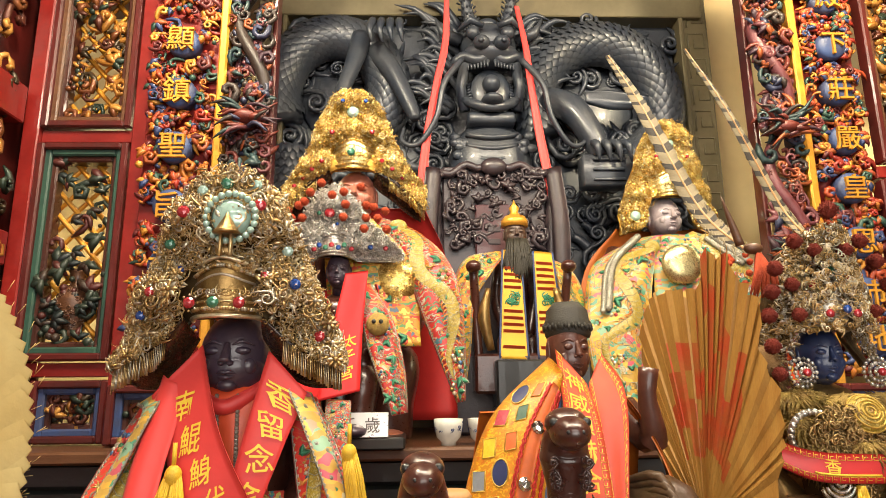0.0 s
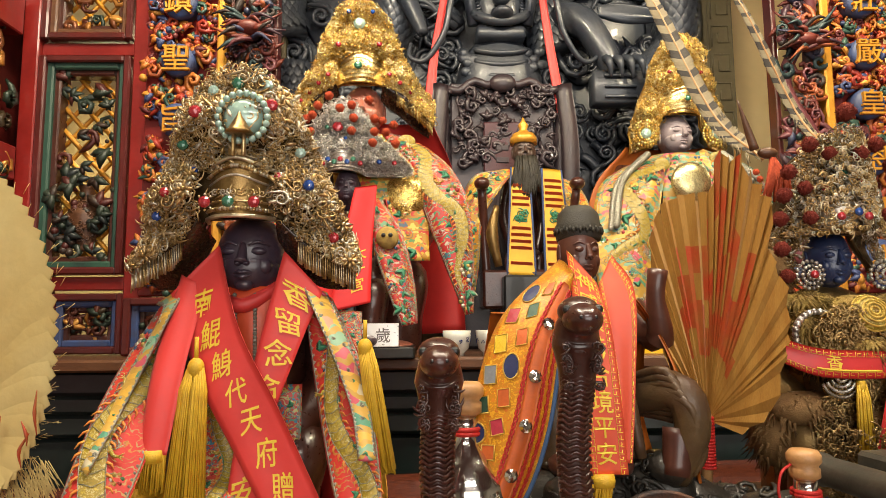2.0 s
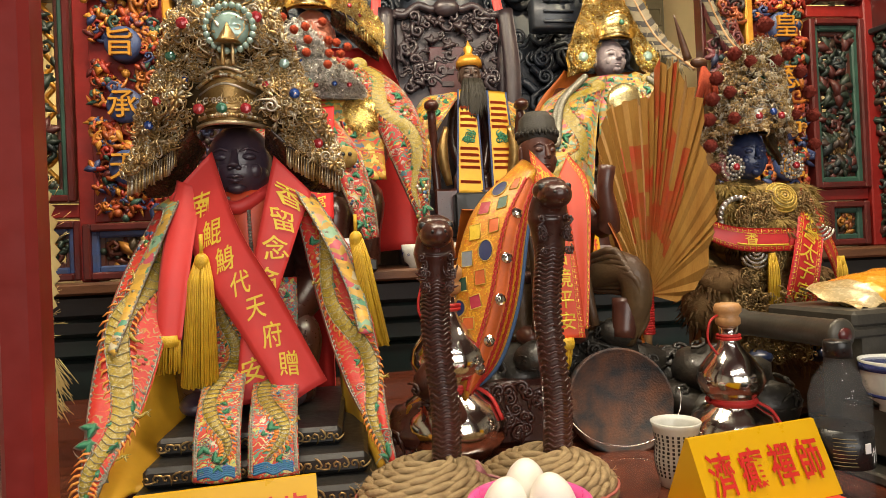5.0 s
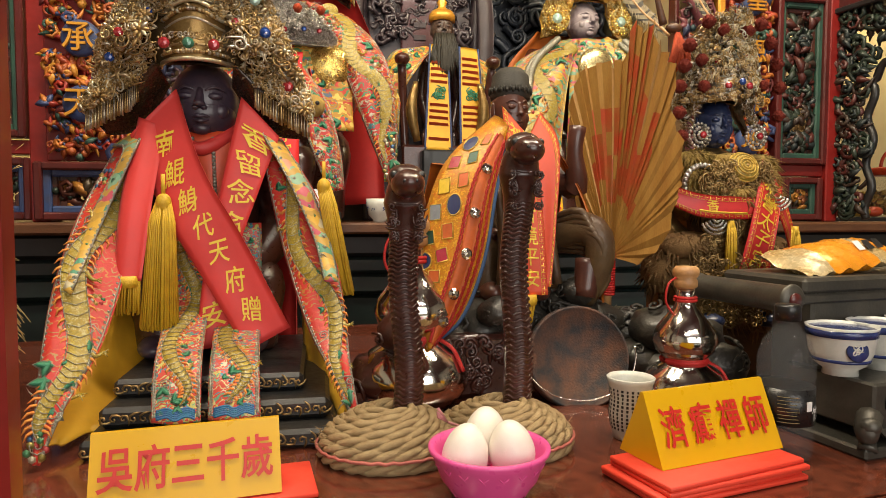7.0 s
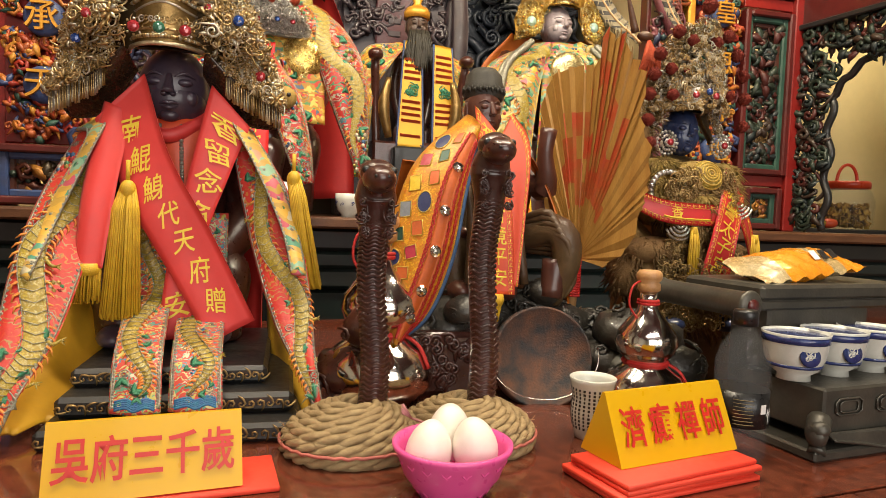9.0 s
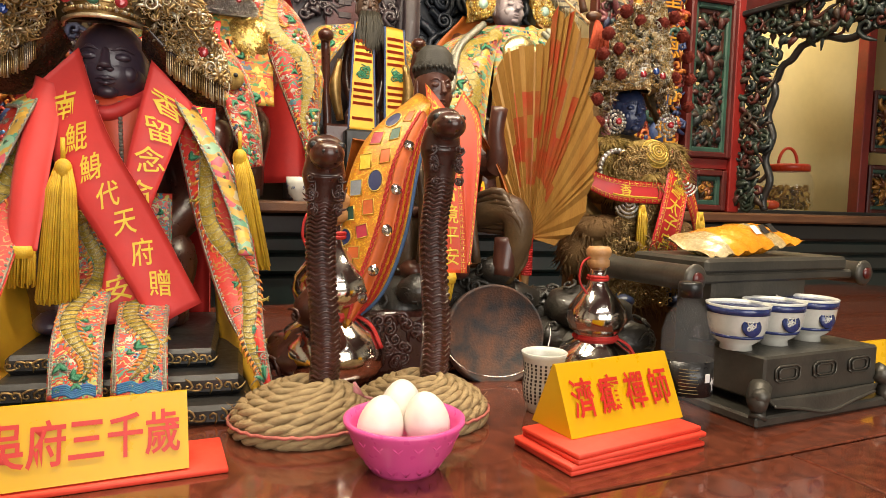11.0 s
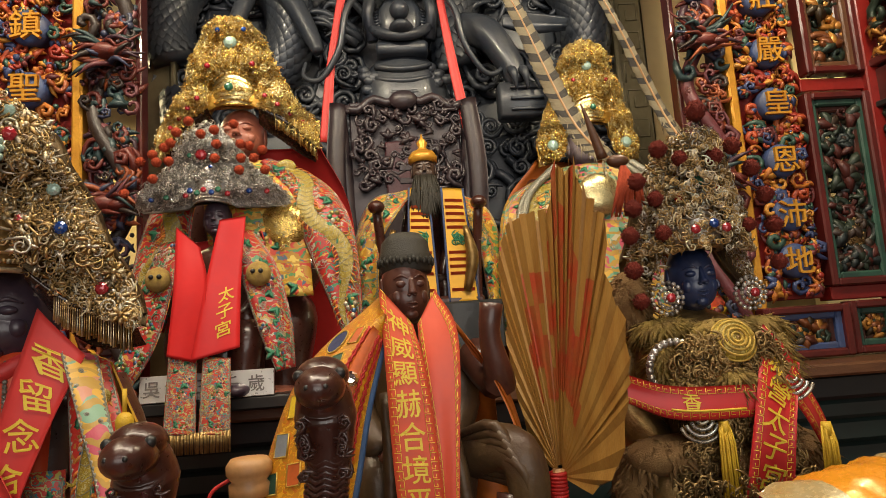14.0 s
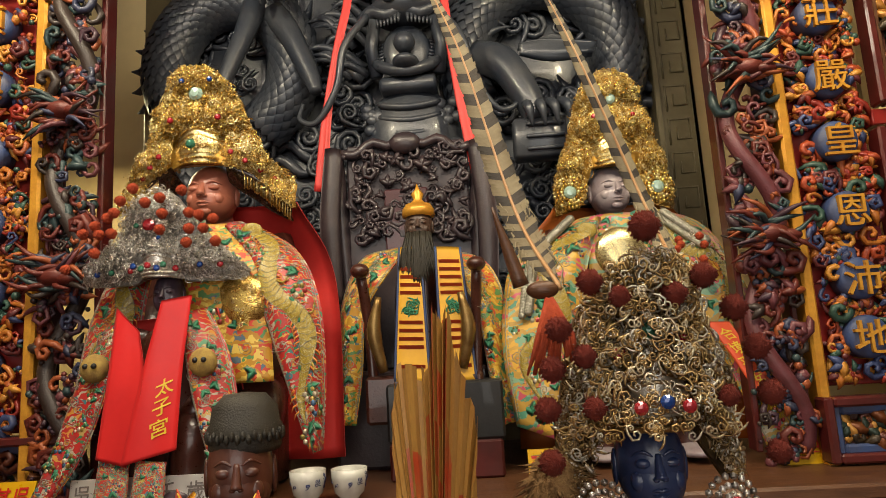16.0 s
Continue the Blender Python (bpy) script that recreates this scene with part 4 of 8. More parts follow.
    for s in (-1, 1):
        ell(mb, (cx + s * 0.04, 2.46, 2.965), (0.034, 0.035, 0.028), 0)
        ell(mb, (cx + s * 0.045, 2.428, 2.958), (0.012, 0.01, 0.01), 0)
        ell(mb, (cx + s * 0.07, 2.50, 3.03), (0.028, 0.025, 0.026), 0)
        tube(mb, [(cx + s * 0.03, 2.49, 3.055), (cx + s * 0.08, 2.47, 3.07), (cx + s * 0.13, 2.52, 3.05)], [0.012, 0.018, 0.006], 0, 7)
        scaled_body(mb, [(cx + s * 0.06, 2.56, 3.07), (cx + s * 0.09, 2.55, 3.17), (cx + s * 0.10, 2.52, 3.28)], [0.028, 0.024, 0.012], 16, 5)
        tube(mb, [(cx + s * 0.12, 2.58, 3.04), (cx + s * 0.19, 2.55, 3.06), (cx + s * 0.22, 2.54, 3.12)], [0.03, 0.02, 0.003], 0, 7)
        # whiskers
        w = spline([(cx + s * 0.12, 2.48, 2.90), (cx + s * 0.19, 2.44, 2.78), (cx + s * 0.22, 2.44, 2.64), (cx + s * 0.29, 2.46, 2.54), (cx + s * 0.35, 2.48, 2.56), (cx + s * 0.345, 2.5, 2.62)], 40)
        tube(mb, w, [0.013, 0.012, 0.01, 0.006], 0, 7)
        # mane flames
        for k in range(34):
            q = rng.uniform(-0.9, 1.2)
            p = np.array((cx + s * rng.uniform(0.1, 0.22), 2.64, 2.9 + 0.2 * q))
            e = p + np.array((s * rng.uniform(0.08, 0.2), -rng.uniform(0, 0.04), rng.uniform(-0.02, 0.12)))
            tube(mb, spline([p, (p + e) / 2 + np.array((0, -0.02, 0.03)), e], 8), [0.018, 0.014, 0.002], 0, 6)
    ell(mb, (cx, 2.60, 3.12), (0.05, 0.04, 0.03), 0)
    part("dragon_head", mb, DRAGONWOOD, t0)
    mb = MB()
    # forelegs with claws and the fish-tail plume
    for pts, R in ((((0.06, 2.60, 3.0), (0.13, 2.55, 2.88), (0.2, 2.52, 2.72), (0.22, 2.5, 2.66)), [0.05, 0.04, 0.03, 0.02]),
                   (((0.0, 2.58, 3.05), (-0.03, 2.53, 2.9), (-0.08, 2.48, 2.72), (-0.09, 2.46, 2.66)), [0.045, 0.035, 0.025, 0.012]),
                   (((0.76, 2.6, 2.78), (0.84, 2.54, 2.72), (0.9, 2.5, 2.6), (0.93, 2.48, 2.5)), [0.06, 0.06, 0.05, 0.04])):
        tube(mb, spline(pts, 20), R, 0, 10)
    for k in range(4):
        tube(mb, spline([(0.90 + 0.035 * k, 2.47, 2.55), (0.90 + 0.04 * k, 2.42, 2.52), (0.91 + 0.04 * k, 2.43, 2.46)], 8), [0.018, 0.016, 0.004], 0, 7)
        tube(mb, spline([(0.05 + 0.035 * k, 2.5, 3.08), (0.04 + 0.04 * k, 2.46, 3.02), (0.05 + 0.04 * k, 2.47, 2.97)], 8), [0.018, 0.014, 0.004], 0, 7)
    box(mb, (0.95, 2.5, 2.44), (0.2, 0.08, 0.13), 0, 0.01)
    for k in range(3):
        box(mb, (0.95, 2.455, 2.40 + 0.04 * k), (0.12, 0.012, 0.012), 0, 0.003)
    fin = Sheet([(0.9, 2.56, 2.76), (1.0, 2.54, 2.72), (1.13, 2.53, 2.72)], [(0.9, 2.56, 2.80), (1.0, 2.54, 2.80), (1.15, 2.53, 2.77)], 0.01, 0.006, 3)
    fin.mesh(mb, 0, 8, 14, 0.012)
    part("foreleg", mb, DRAGONWOOD, t0)
    mb = MB()
    # clouds
    for _ in range(280):
        x, z = rng.uniform(-0.32, 1.34), rng.uniform(1.75, 3.2)
        if abs(x - cx) < 0.16 and z > 2.35:
            continue
        relief_scroll(mb, x, z, rng.uniform(0.025, 0.06), rng, rng.uniform(2.65, 2.72))
    for _ in range(80):
        x, z = rng.uniform(-0.3, 1.3), rng.uniform(1.7, 2.6)
        tt = np.linspace(0, 1, 12)
        tube(mb, np.stack([x + 0.2 * tt, np.full(12, 2.70), z + 0.03 * np.sin(tt * 7 + x * 9)], 1), [0.018, 0.022, 0.004], 0, 6)
    part("cloud_carving", mb, DRAGONWOOD, t0, kind="stuff")
    mb = MB()
    box(mb, (cx, 2.735, 2.45), (1.66, 0.02, 1.6), 0, 0.004)
    part("ground_board", mb, DRAGONWOOD, t0, smooth=False)
    return t0


dragon_relief()


def ribbon(A, B, label, mats=CORAL, bulge=0.004, name="ribbon"):
    sh = Sheet(A, B, bulge, 0.003, 1.5)
    mb = MB()
    sh.mesh(mb, 0, 8, 40, 0.002)
    return solo(name, mb, mats, label, "ribbon", "red ribbons on the dragon")


ribbon([(0.338, 2.5, 3.2), (0.325, 2.49, 2.98), (0.29, 2.47, 2.8), (0.246, 2.46, 2.55), (0.217, 2.45, 2.31)],
       [(0.356, 2.5, 3.2), (0.352, 2.49, 2.98), (0.318, 2.47, 2.8), (0.276, 2.46, 2.55), (0.262, 2.45, 2.305)], "long coral red ribbon hanging from the dragon's horn")
ribbon([(0.62, 2.5, 3.15), (0.645, 2.48, 2.95), (0.655, 2.47, 2.8), (0.68, 2.46, 2.55), (0.717, 2.45, 2.29)],
       [(0.638, 2.5, 3.15), (0.67, 2.48, 2.95), (0.682, 2.47, 2.8), (0.715, 2.46, 2.55), (0.757, 2.45, 2.28)], "long coral red ribbon hanging from the dragon's mane")


# ---- carved throne ----
def throne():
    rng = random.Random(9)
    t = thing("carved_throne", "dark carved wooden throne with a pierced back and plaque", "throne")
    for s in (-1, 1):
        mb = MB()
        tube(mb, spline([(0.51 + s * 0.17, 2.46, 1.5), (0.51 + s * 0.2, 2.47, 2.0), (0.51 + s * 0.225, 2.46, 2.43)], 14), 0.025, 0, 8)
        part("post", mb, BLACKOAK, t)
    mb = MB()
    carving(mb, 0.33, 0.69, 2.14, 2.42, 2.45, rng, 110, 0.04, 0.02, (0.7, 0.2, 0.1))
    tt = np.linspace(-1, 1, 21)
    tube(mb, np.stack([0.51 + 0.2 * tt, np.full(21, 2.44), 2.45 - 0.04 * tt ** 2 + 0.012 * np.cos(tt * 12)], 1), 0.016, 0, 7)
    ell(mb, (0.51, 2.43, 2.44), (0.05, 0.025, 0.035))
    part("back_carving", mb, BLACKOAK, t, kind="stuff")
    mb = MB()
    box(mb, (0.505, 2.44, 2.2), (0.135, 0.02, 0.19), 0, 0.006)
    p = part("plaque", mb, mat("plum_lacquer", (0.09, 0.03, 0.035), None, 0.3, coat=0.4), t, "plum lacquered plaque with carved writing", False)
    write_flat("三", (0.505, 2.428, 2.255), 0.05, BLACKOAK, p, depth=0.004)
    for k in range(2):
        mb = MB()
        box(mb, (0.505, 2.429, 2.2 - 0.045 * k), (0.045, 0.006, 0.02), 0, 0.002)
        part("writing_bar", mb, BLACKOAK, p, smooth=False)
    mb = MB()
    box(mb, (0.51, 2.47, 2.1), (0.38, 0.025, 0.7), 0, 0.008)
    part("back_board", mb, BLACKOAK, t, smooth=False)
    for s in (-1, 1):
        mb = MB()
        sh = Sheet([(0.51 + s * 0.20, 2.44, 2.43), (0.51 + s * 0.215, 2.43, 2.2), (0.51 + s * 0.21, 2.42, 1.95)], [(0.51 + s * 0.245, 2.44, 2.44), (0.51 + s * 0.265, 2.43, 2.2), (0.51 + s * 0.25, 2.42, 1.95)], 0.012)
        sh.mesh(mb, 0, 8, 18, 0.02)
        part("side_panel", mb, BLACKOAK, t)
    mb = MB()
    box(mb, (0.51, 2.4, 1.62), (0.42, 0.22, 0.26), 0, 0.01)
    part("seat", mb, BLACKOAK, t, smooth=False)
    return t


throne()


# ---- figures and their clothes ----
def head(mb, c, w, h, m=0, lip=0, eye=0, turn=0.0):
    """A calm carved head as a plain shape: skull, brow, nose, lids, lips, ears."""
    x, y, z = c
    k = MB()
    ell(k, (0, 0, 0), (w * 0.5, w * 0.55, h * 0.56), m, 28, 20)
    ell(k, (0, -w * 0.13, -h * 0.17), (w * 0.455, w * 0.43, h * 0.36), m, 26, 18)
    tube(k, spline([(0, -w * 0.50, h * 0.12), (0, -w * 0.575, -h * 0.02), (0, -w * 0.62, -h * 0.12)], 8), [w * 0.05, w * 0.065, w * 0.09], m, 10)
    for s in (-1, 1):
        ell(k, (s * w * 0.06, -w * 0.57, -h * 0.125), (w * 0.05, w * 0.045, w * 0.04), m, 10, 7)
        tube(k, spline([(s * w * 0.07, -w * 0.515, h * 0.1), (s * w * 0.2, -w * 0.50, h * 0.15), (s * w * 0.34, -w * 0.4, h * 0.1)], 9), [w * 0.02, w * 0.028, w * 0.008], m, 7)
        ell(k, (s * w * 0.19, -w * 0.475, h * 0.03), (w * 0.125, w * 0.075, h * 0.055), m, 14, 8)
        tube(k, spline([(s * w * 0.08, -w * 0.51, h * 0.02), (s * w * 0.19, -w * 0.535, h * 0.012), (s * w * 0.31, -w * 0.47, h * 0.03)], 9), w * 0.011, eye, 5)
        ell(k, (s * w * 0.5, w * 0.02, -h * 0.05), (w * 0.05, w * 0.1, h * 0.2), m, 10, 8)
        ell(k, (s * w * 0.25, -w * 0.40, -h * 0.16), (w * 0.13, w * 0.1, h * 0.12), m, 12, 8)
    tube(k, spline([(-w * 0.15, -w * 0.50, -h * 0.255), (-w * 0.05, -w * 0.555, -h * 0.235), (0, -w * 0.56, -h * 0.245), (w * 0.05, -w * 0.555, -h * 0.235), (w * 0.15, -w * 0.50, -h * 0.255)], 14), [w * 0.012, w * 0.03, w * 0.03, w * 0.03, w * 0.012], lip, 7)
    tube(k, spline([(-w * 0.11, -w * 0.51, -h * 0.285), (0, -w * 0.55, -h * 0.305), (w * 0.11, -w * 0.51, -h * 0.285)], 10), [w * 0.012, w * 0.036, w * 0.012], lip, 7)
    ell(k, (0, -w * 0.44, -h * 0.4), (w * 0.14, w * 0.1, h * 0.08), m, 12, 8)
    A = np.array(pose(x, y, z, 0, 0, turn))
    V = np.concatenate(k.v) @ A[:3, :3].T + A[:3, 3]
    n = mb.n
    mb.v.append(V)
    mb.f.extend([tuple(i + n for i in f) for f in k.f])
    mb.m.extend(k.m)
    mb.n += len(V)


def figure(c, w, h, foot, mats, label, half=0.09, lap=None, turn=0.0, extra=None):
    """A seated wooden figure as one plain mesh: head, shoulders, arms on the knees, lap, feet."""
    x, y, z = c
    mb = MB()
    head(mb, c, w, h, 0, 1, 1, turn)
    by = y + w * 0.75
    sh = z - h * 0.75
    lap = lap or foot + (sh - foot) * 0.42
    tube(mb, [(x, y + w * 0.2, z - h * 0.3), (x, by - w * 0.3, sh)], w * 0.3, 0, 12)
    tube(mb, spline([(x, by, sh + h * 0.1), (x, by, sh - h * 0.3), (x, by, (sh + lap) / 2), (x, by, lap), (x, by, foot)], 16), [w * 0.4, half * 0.95, half * 0.95, half * 1.1, half * 1.1], 2, 18)
    for s in (-1, 1):
        tube(mb, spline([(x + s * half * 0.85, by, sh - h * 0.1), (x + s * half * 1.25, by - w * 0.2, (sh + lap) / 2), (x + s * half * 0.75, by - half * 1.1, lap + h * 0.25)], 12), [half * 0.42, half * 0.42, half * 0.34], 2, 10)
        ell(mb, (x + s * half * 0.6, by - half * 1.25, lap + h * 0.22), (w * 0.22, w * 0.2, w * 0.18), 0)
        tube(mb, spline([(x + s * half * 0.5, by, lap), (x + s * half * 0.85, by - half * 1.0, lap), (x + s * half * 0.8, by - half * 1.15, (lap + foot) / 2), (x + s * half * 0.75, by - half * 1.1, foot + 0.01)], 16), [half * 0.6, half * 0.55, half * 0.48, half * 0.5], 2, 12)
        ell(mb, (x + s * half * 0.75, by - half * 1.5, foot + 0.015), (half * 0.36, half * 0.7, 0.018), 1)
    if extra:
        extra(mb)
    return solo("deity_statue", mb, mats, label, "statue", "statues on the altar")


def crown(name, c, prof, low, ytop, mats, label, seed, curls, size, gems, bow=0.05, pearls=True, wings=True, fringe=True, stems=0):
    """An openwork headdress. prof: (half width, height) from the top down; low: lower edge (half width, height)."""
    rng = random.Random(seed)
    x0, y0, z0 = c
    t = thing(name, label, "headdress", "headdresses of the statues")
    tw = np.array(sorted(prof))
    lw = np.array(sorted(low))
    W = tw[-1, 0]

    def surf(dx, z):
        q = abs(dx) / W
        return y0 - bow * (1 - q ** 1.6) + 0.012 * math.sin(z * 60)

    # backing shell; its dark or pale tone puts shade or brightness between the curls
    nu, nv = 33, 12
    V = []
    for j in range(nv):
        for i in range(nu):
            dx = (i / (nu - 1) * 2 - 1) * W
            zt, zl = np.interp(abs(dx), tw[:, 0], tw[:, 1]), np.interp(abs(dx), lw[:, 0], lw[:, 1])
            z = zl + (zt - zl) * j / (nv - 1)
            V.append((x0 + dx, surf(dx, z) + 0.016, z0 + z))
    n = len(V)
    V += [(a, b + 0.012 + 0.05 * bow, d) for a, b, d in V]
    mb = MB()
    F = grid_faces(nu, nv)
    mb.add(V, F + [tuple(i + n for i in f[::-1]) for f in F] + [(i, i + 1, i + 1 + n, i + n) for i in range(nu - 1)] + [(n - nu + i, n - nu + i + 1, 2 * n - nu + i + 1, 2 * n - nu + i) for i in range(nu - 1)])
    part("shell", mb, {SILVER.name: SHELLGREY, BRIGHTGOLD.name: SHELLGOLD}.get(mats.name, GAPSHADE), t)
    # openwork
    bw = lw[0, 1]
    hw = [q for q, z in low if z >= bw - 0.001][-1]
    mb = MB()
    k = 0
    while k < curls:
        dx = rng.uniform(-1, 1) * W
        zt, zl = np.interp(abs(dx), tw[:, 0], tw[:, 1]), np.interp(abs(dx), lw[:, 0], lw[:, 1])
        if zt - zl < 0.006:
            k += 1
            continue
        z = zl + rng.random() ** 0.85 * (zt - zl) * 1.03
        k += 1
        if abs(dx) < hw * 1.02 and z < bw + hw * 1.25:
            continue
        s = size * rng.uniform(0.5, 1.25)
        d = (x0 + dx, surf(dx, z) - rng.uniform(0, 0.014), z0 + z)
        tilt = np.array((math.copysign(min(abs(dx) / W, 1) * 0.5, dx), 0, 0))
        Z = np.array((0, -1, 0.1)) + tilt
        X, Y, Z = frame_of(Z)
        q = rng.random()
        if q < 0.45:
            curl(mb, d, s, s * rng.uniform(0.12, 0.22), rng, 0, rng.uniform(0.6, 1.3), 7, X, Y, Z, 4, 1.2)
        elif q < 0.72:
            leaf(mb, d, s * 2.2, s * 0.8, rng, 0, X, Y, Z)
        elif q < 0.9:
            for j in range(6):
                a = j * 1.047
                ell(mb, np.array(d) + s * 0.55 * (math.cos(a) * X + math.sin(a) * Y), s * 0.24, 0, 6, 4)
            ell(mb, np.array(d) + Z * s * 0.2, s * 0.28, 0, 6, 4)
        else:
            ell(mb, d, s * 0.3, 0, 7, 5)
            e = np.array(d) + Z * s * 1.3 + np.array((rng.uniform(-1, 1), 0, rng.uniform(0, 1))) * s
            tube(mb, [d, e], s * 0.06, 0, 4)
            ell(mb, e, s * 0.2, 0, 6, 4)
    part("openwork", mb, mats, t, kind="stuff")
    mb = MB()
    for k in range(44):
        dx = rng.uniform(-0.95, 0.95) * W
        zt, zl = np.interp(abs(dx), tw[:, 0], tw[:, 1]), np.interp(abs(dx), lw[:, 0], lw[:, 1])
        z = zl + rng.uniform(0.1, 0.95) * (zt - zl)
        if abs(dx) < hw * 1.2 and z < bw + hw * 2.2:
            continue
        c = np.array((x0 + dx, surf(dx, z) - 0.016, z0 + z))
        X, Y, Z = frame_of(np.array((dx / W * 0.5, -1, 0.1)))
        s = size * rng.uniform(1.3, 2.0)
        if k % 2:
            for j in range(8):
                leaf(mb, c + s * 0.45 * (math.cos(j * 0.785) * X + math.sin(j * 0.785) * Y), s * 1.0, s * 0.5, rng, 0, X, Y, Z * 0.6, a=j * 0.785)
            ell(mb, c + Z * s * 0.25, s * 0.3, 0, 8, 6)
        else:
            curl(mb, c, s, s * 0.16, rng, 0, 1.5, 14, X, Y, Z, 5, 1.4)
    part("rosette_work", mb, mats, t, "larger rosettes and scrolls on the openwork", kind="stuff")
    # brow band
    mb = MB()
    a = np.linspace(-1.3, 1.3, 33)
    on = lambda q, dz, f=0.0: np.stack([x0 + (hw * 1.1 + f) * np.sin(q), y0 + 0.02 - (bow + 0.026 + f) * np.cos(q), np.full(np.shape(q), z0 + bw + 1.35 * dz * hw / 0.055) + 0.012 * hw / 0.055 * np.cos(q) ** 8 * (dz > 0.03)], -1)
    rows = np.concatenate([on(a, dz, 0.004 * math.sin(dz * 60)) for dz in (0.0, 0.012, 0.024, 0.036, 0.048, 0.055)])
    mb.add(rows, grid_faces(33, 6))
    mb.add(rows + np.array((0, 0.004, 0)), [f[::-1] for f in grid_faces(33, 6)])
    for dz, r in ((0.0, 0.0035), (0.016, 0.002), (0.036, 0.002), (0.055, 0.003)):
        tube(mb, on(a, dz, 0.003), r * max(1, hw / 0.06), 0, 6)
    for q in np.linspace(-1.25, 1.25, 41):
        for dz in (0.008, 0.046):
            ell(mb, on(np.array([q]), dz, 0.004)[0], 0.0032 * max(1, hw / 0.06), 0, 6, 5)
    rb = random.Random(seed + 1)
    for q in np.linspace(-1.2, 1.2, 21):
        curl(mb, on(np.array([q]), 0.026, 0.005)[0], 0.006 * hw / 0.055, 0.0014 * hw / 0.055, rb, 0, 1.3, 9, seg=4)
    part("brow_band", mb, mats, t)
    f = hw / 0.055
    mb = MB()
    ell(mb, (x0, y0 + 0.02, z0 + bw + 0.07 * f), (hw * 0.98, bow + 0.02, 0.05 * f), 0, 24, 14)
    for k in range(1, 5):
        q = k / 5.2
        for a in np.linspace(-1.25, 1.25, 34 - 5 * k):
            c = math.sqrt(1 - q * q)
            ell(mb, (x0 + hw * c * math.sin(a), y0 + 0.018 - (bow + 0.021) * c * math.cos(a), z0 + bw + (0.07 + 0.05 * q) * f), 0.0026 * f, 0, 6, 4)
    ell(mb, (x0, y0 - bow, z0 + bw + 0.1 * f), (0.014 * f, 0.006 * f, 0.016 * f), 0, 12, 8)
    for _ in range(70):
        a, q = rb.uniform(-1.2, 1.2), rb.uniform(-0.25, 0.9)
        c = math.sqrt(1 - q * q)
        N = np.array((c * math.sin(a), -c * math.cos(a), q))
        X, Y, Z = frame_of(N)
        curl(mb, (x0 + hw * N[0], y0 + 0.02 + (bow + 0.022) * N[1], z0 + bw + (0.07 + 0.05 * q) * f), 0.0055 * f, 0.0013 * f, rb, 0, 1.2, 8, X, Y, Z, 4)
    part("dome", mb, mats, t, "beaded dome over the brow band")
    if wings and fringe:
        for sg in (-1, 1):
            qs = np.linspace(hw * 1.05, W * 0.98, 7)
            A = [(x0 + sg * q, surf(q, 0) + 0.002, z0 + np.interp(q, lw[:, 0], lw[:, 1]) + 0.004) for q in qs]
            B = [(a + (-sg) * 0.16 * hw, b + 0.05, c - 0.028 * f - 0.02 * math.sin(3.14 * i / 6)) for i, (a, b, c) in enumerate(A)]
            mb = MB()
            Sheet(A, B, 0.006).mesh(mb, 0, 6, 16, 0.003)
            part("wing_underside", mb, WINGBROWN, t, "smooth dark brown underside of the wing")
    for gx, gz, r, col in gems:
        gy = surf(gx, gz) - (0.03 if gz < bw + hw and abs(gx) < hw else 0.016)
        gem((x0 + gx, gy, z0 + gz), r, col, t)
        mb = MB()
        g = np.array((x0 + gx, gy + 0.002, z0 + gz))
        n = max(8, int(r * 900))
        for j in range(n):
            b = 2 * math.pi * j / n
            ell(mb, g + r * 1.35 * np.array((math.cos(b), 0, math.sin(b))), r * 0.24, 0, 6, 4)
        part("setting", mb, mats, t)
    if fringe:
        mb = MB()
        for s in (-1, 1):
            for q in np.linspace(0.5, 0.98, 34):
                dx = s * q * W
                z = np.interp(abs(dx), lw[:, 0], lw[:, 1])
                p = np.array((x0 + dx, surf(dx, z) - 0.004, z0 + z))
                tube(mb, [p, p + np.array((0, 0, -0.018)), p + np.array((0, 0, (-0.026 - 0.006 * rng.random()) * W / 0.16))], [0.0008, 0.0008, 0.0016], 0, 4)
        part("fringe", mb, mats, t, "thin hanging metal fringe", kind="stuff")
    return t, surf


def cloth(name, label, category, mats, group="", parent=None):
    return parent or thing(name, label, category, group)


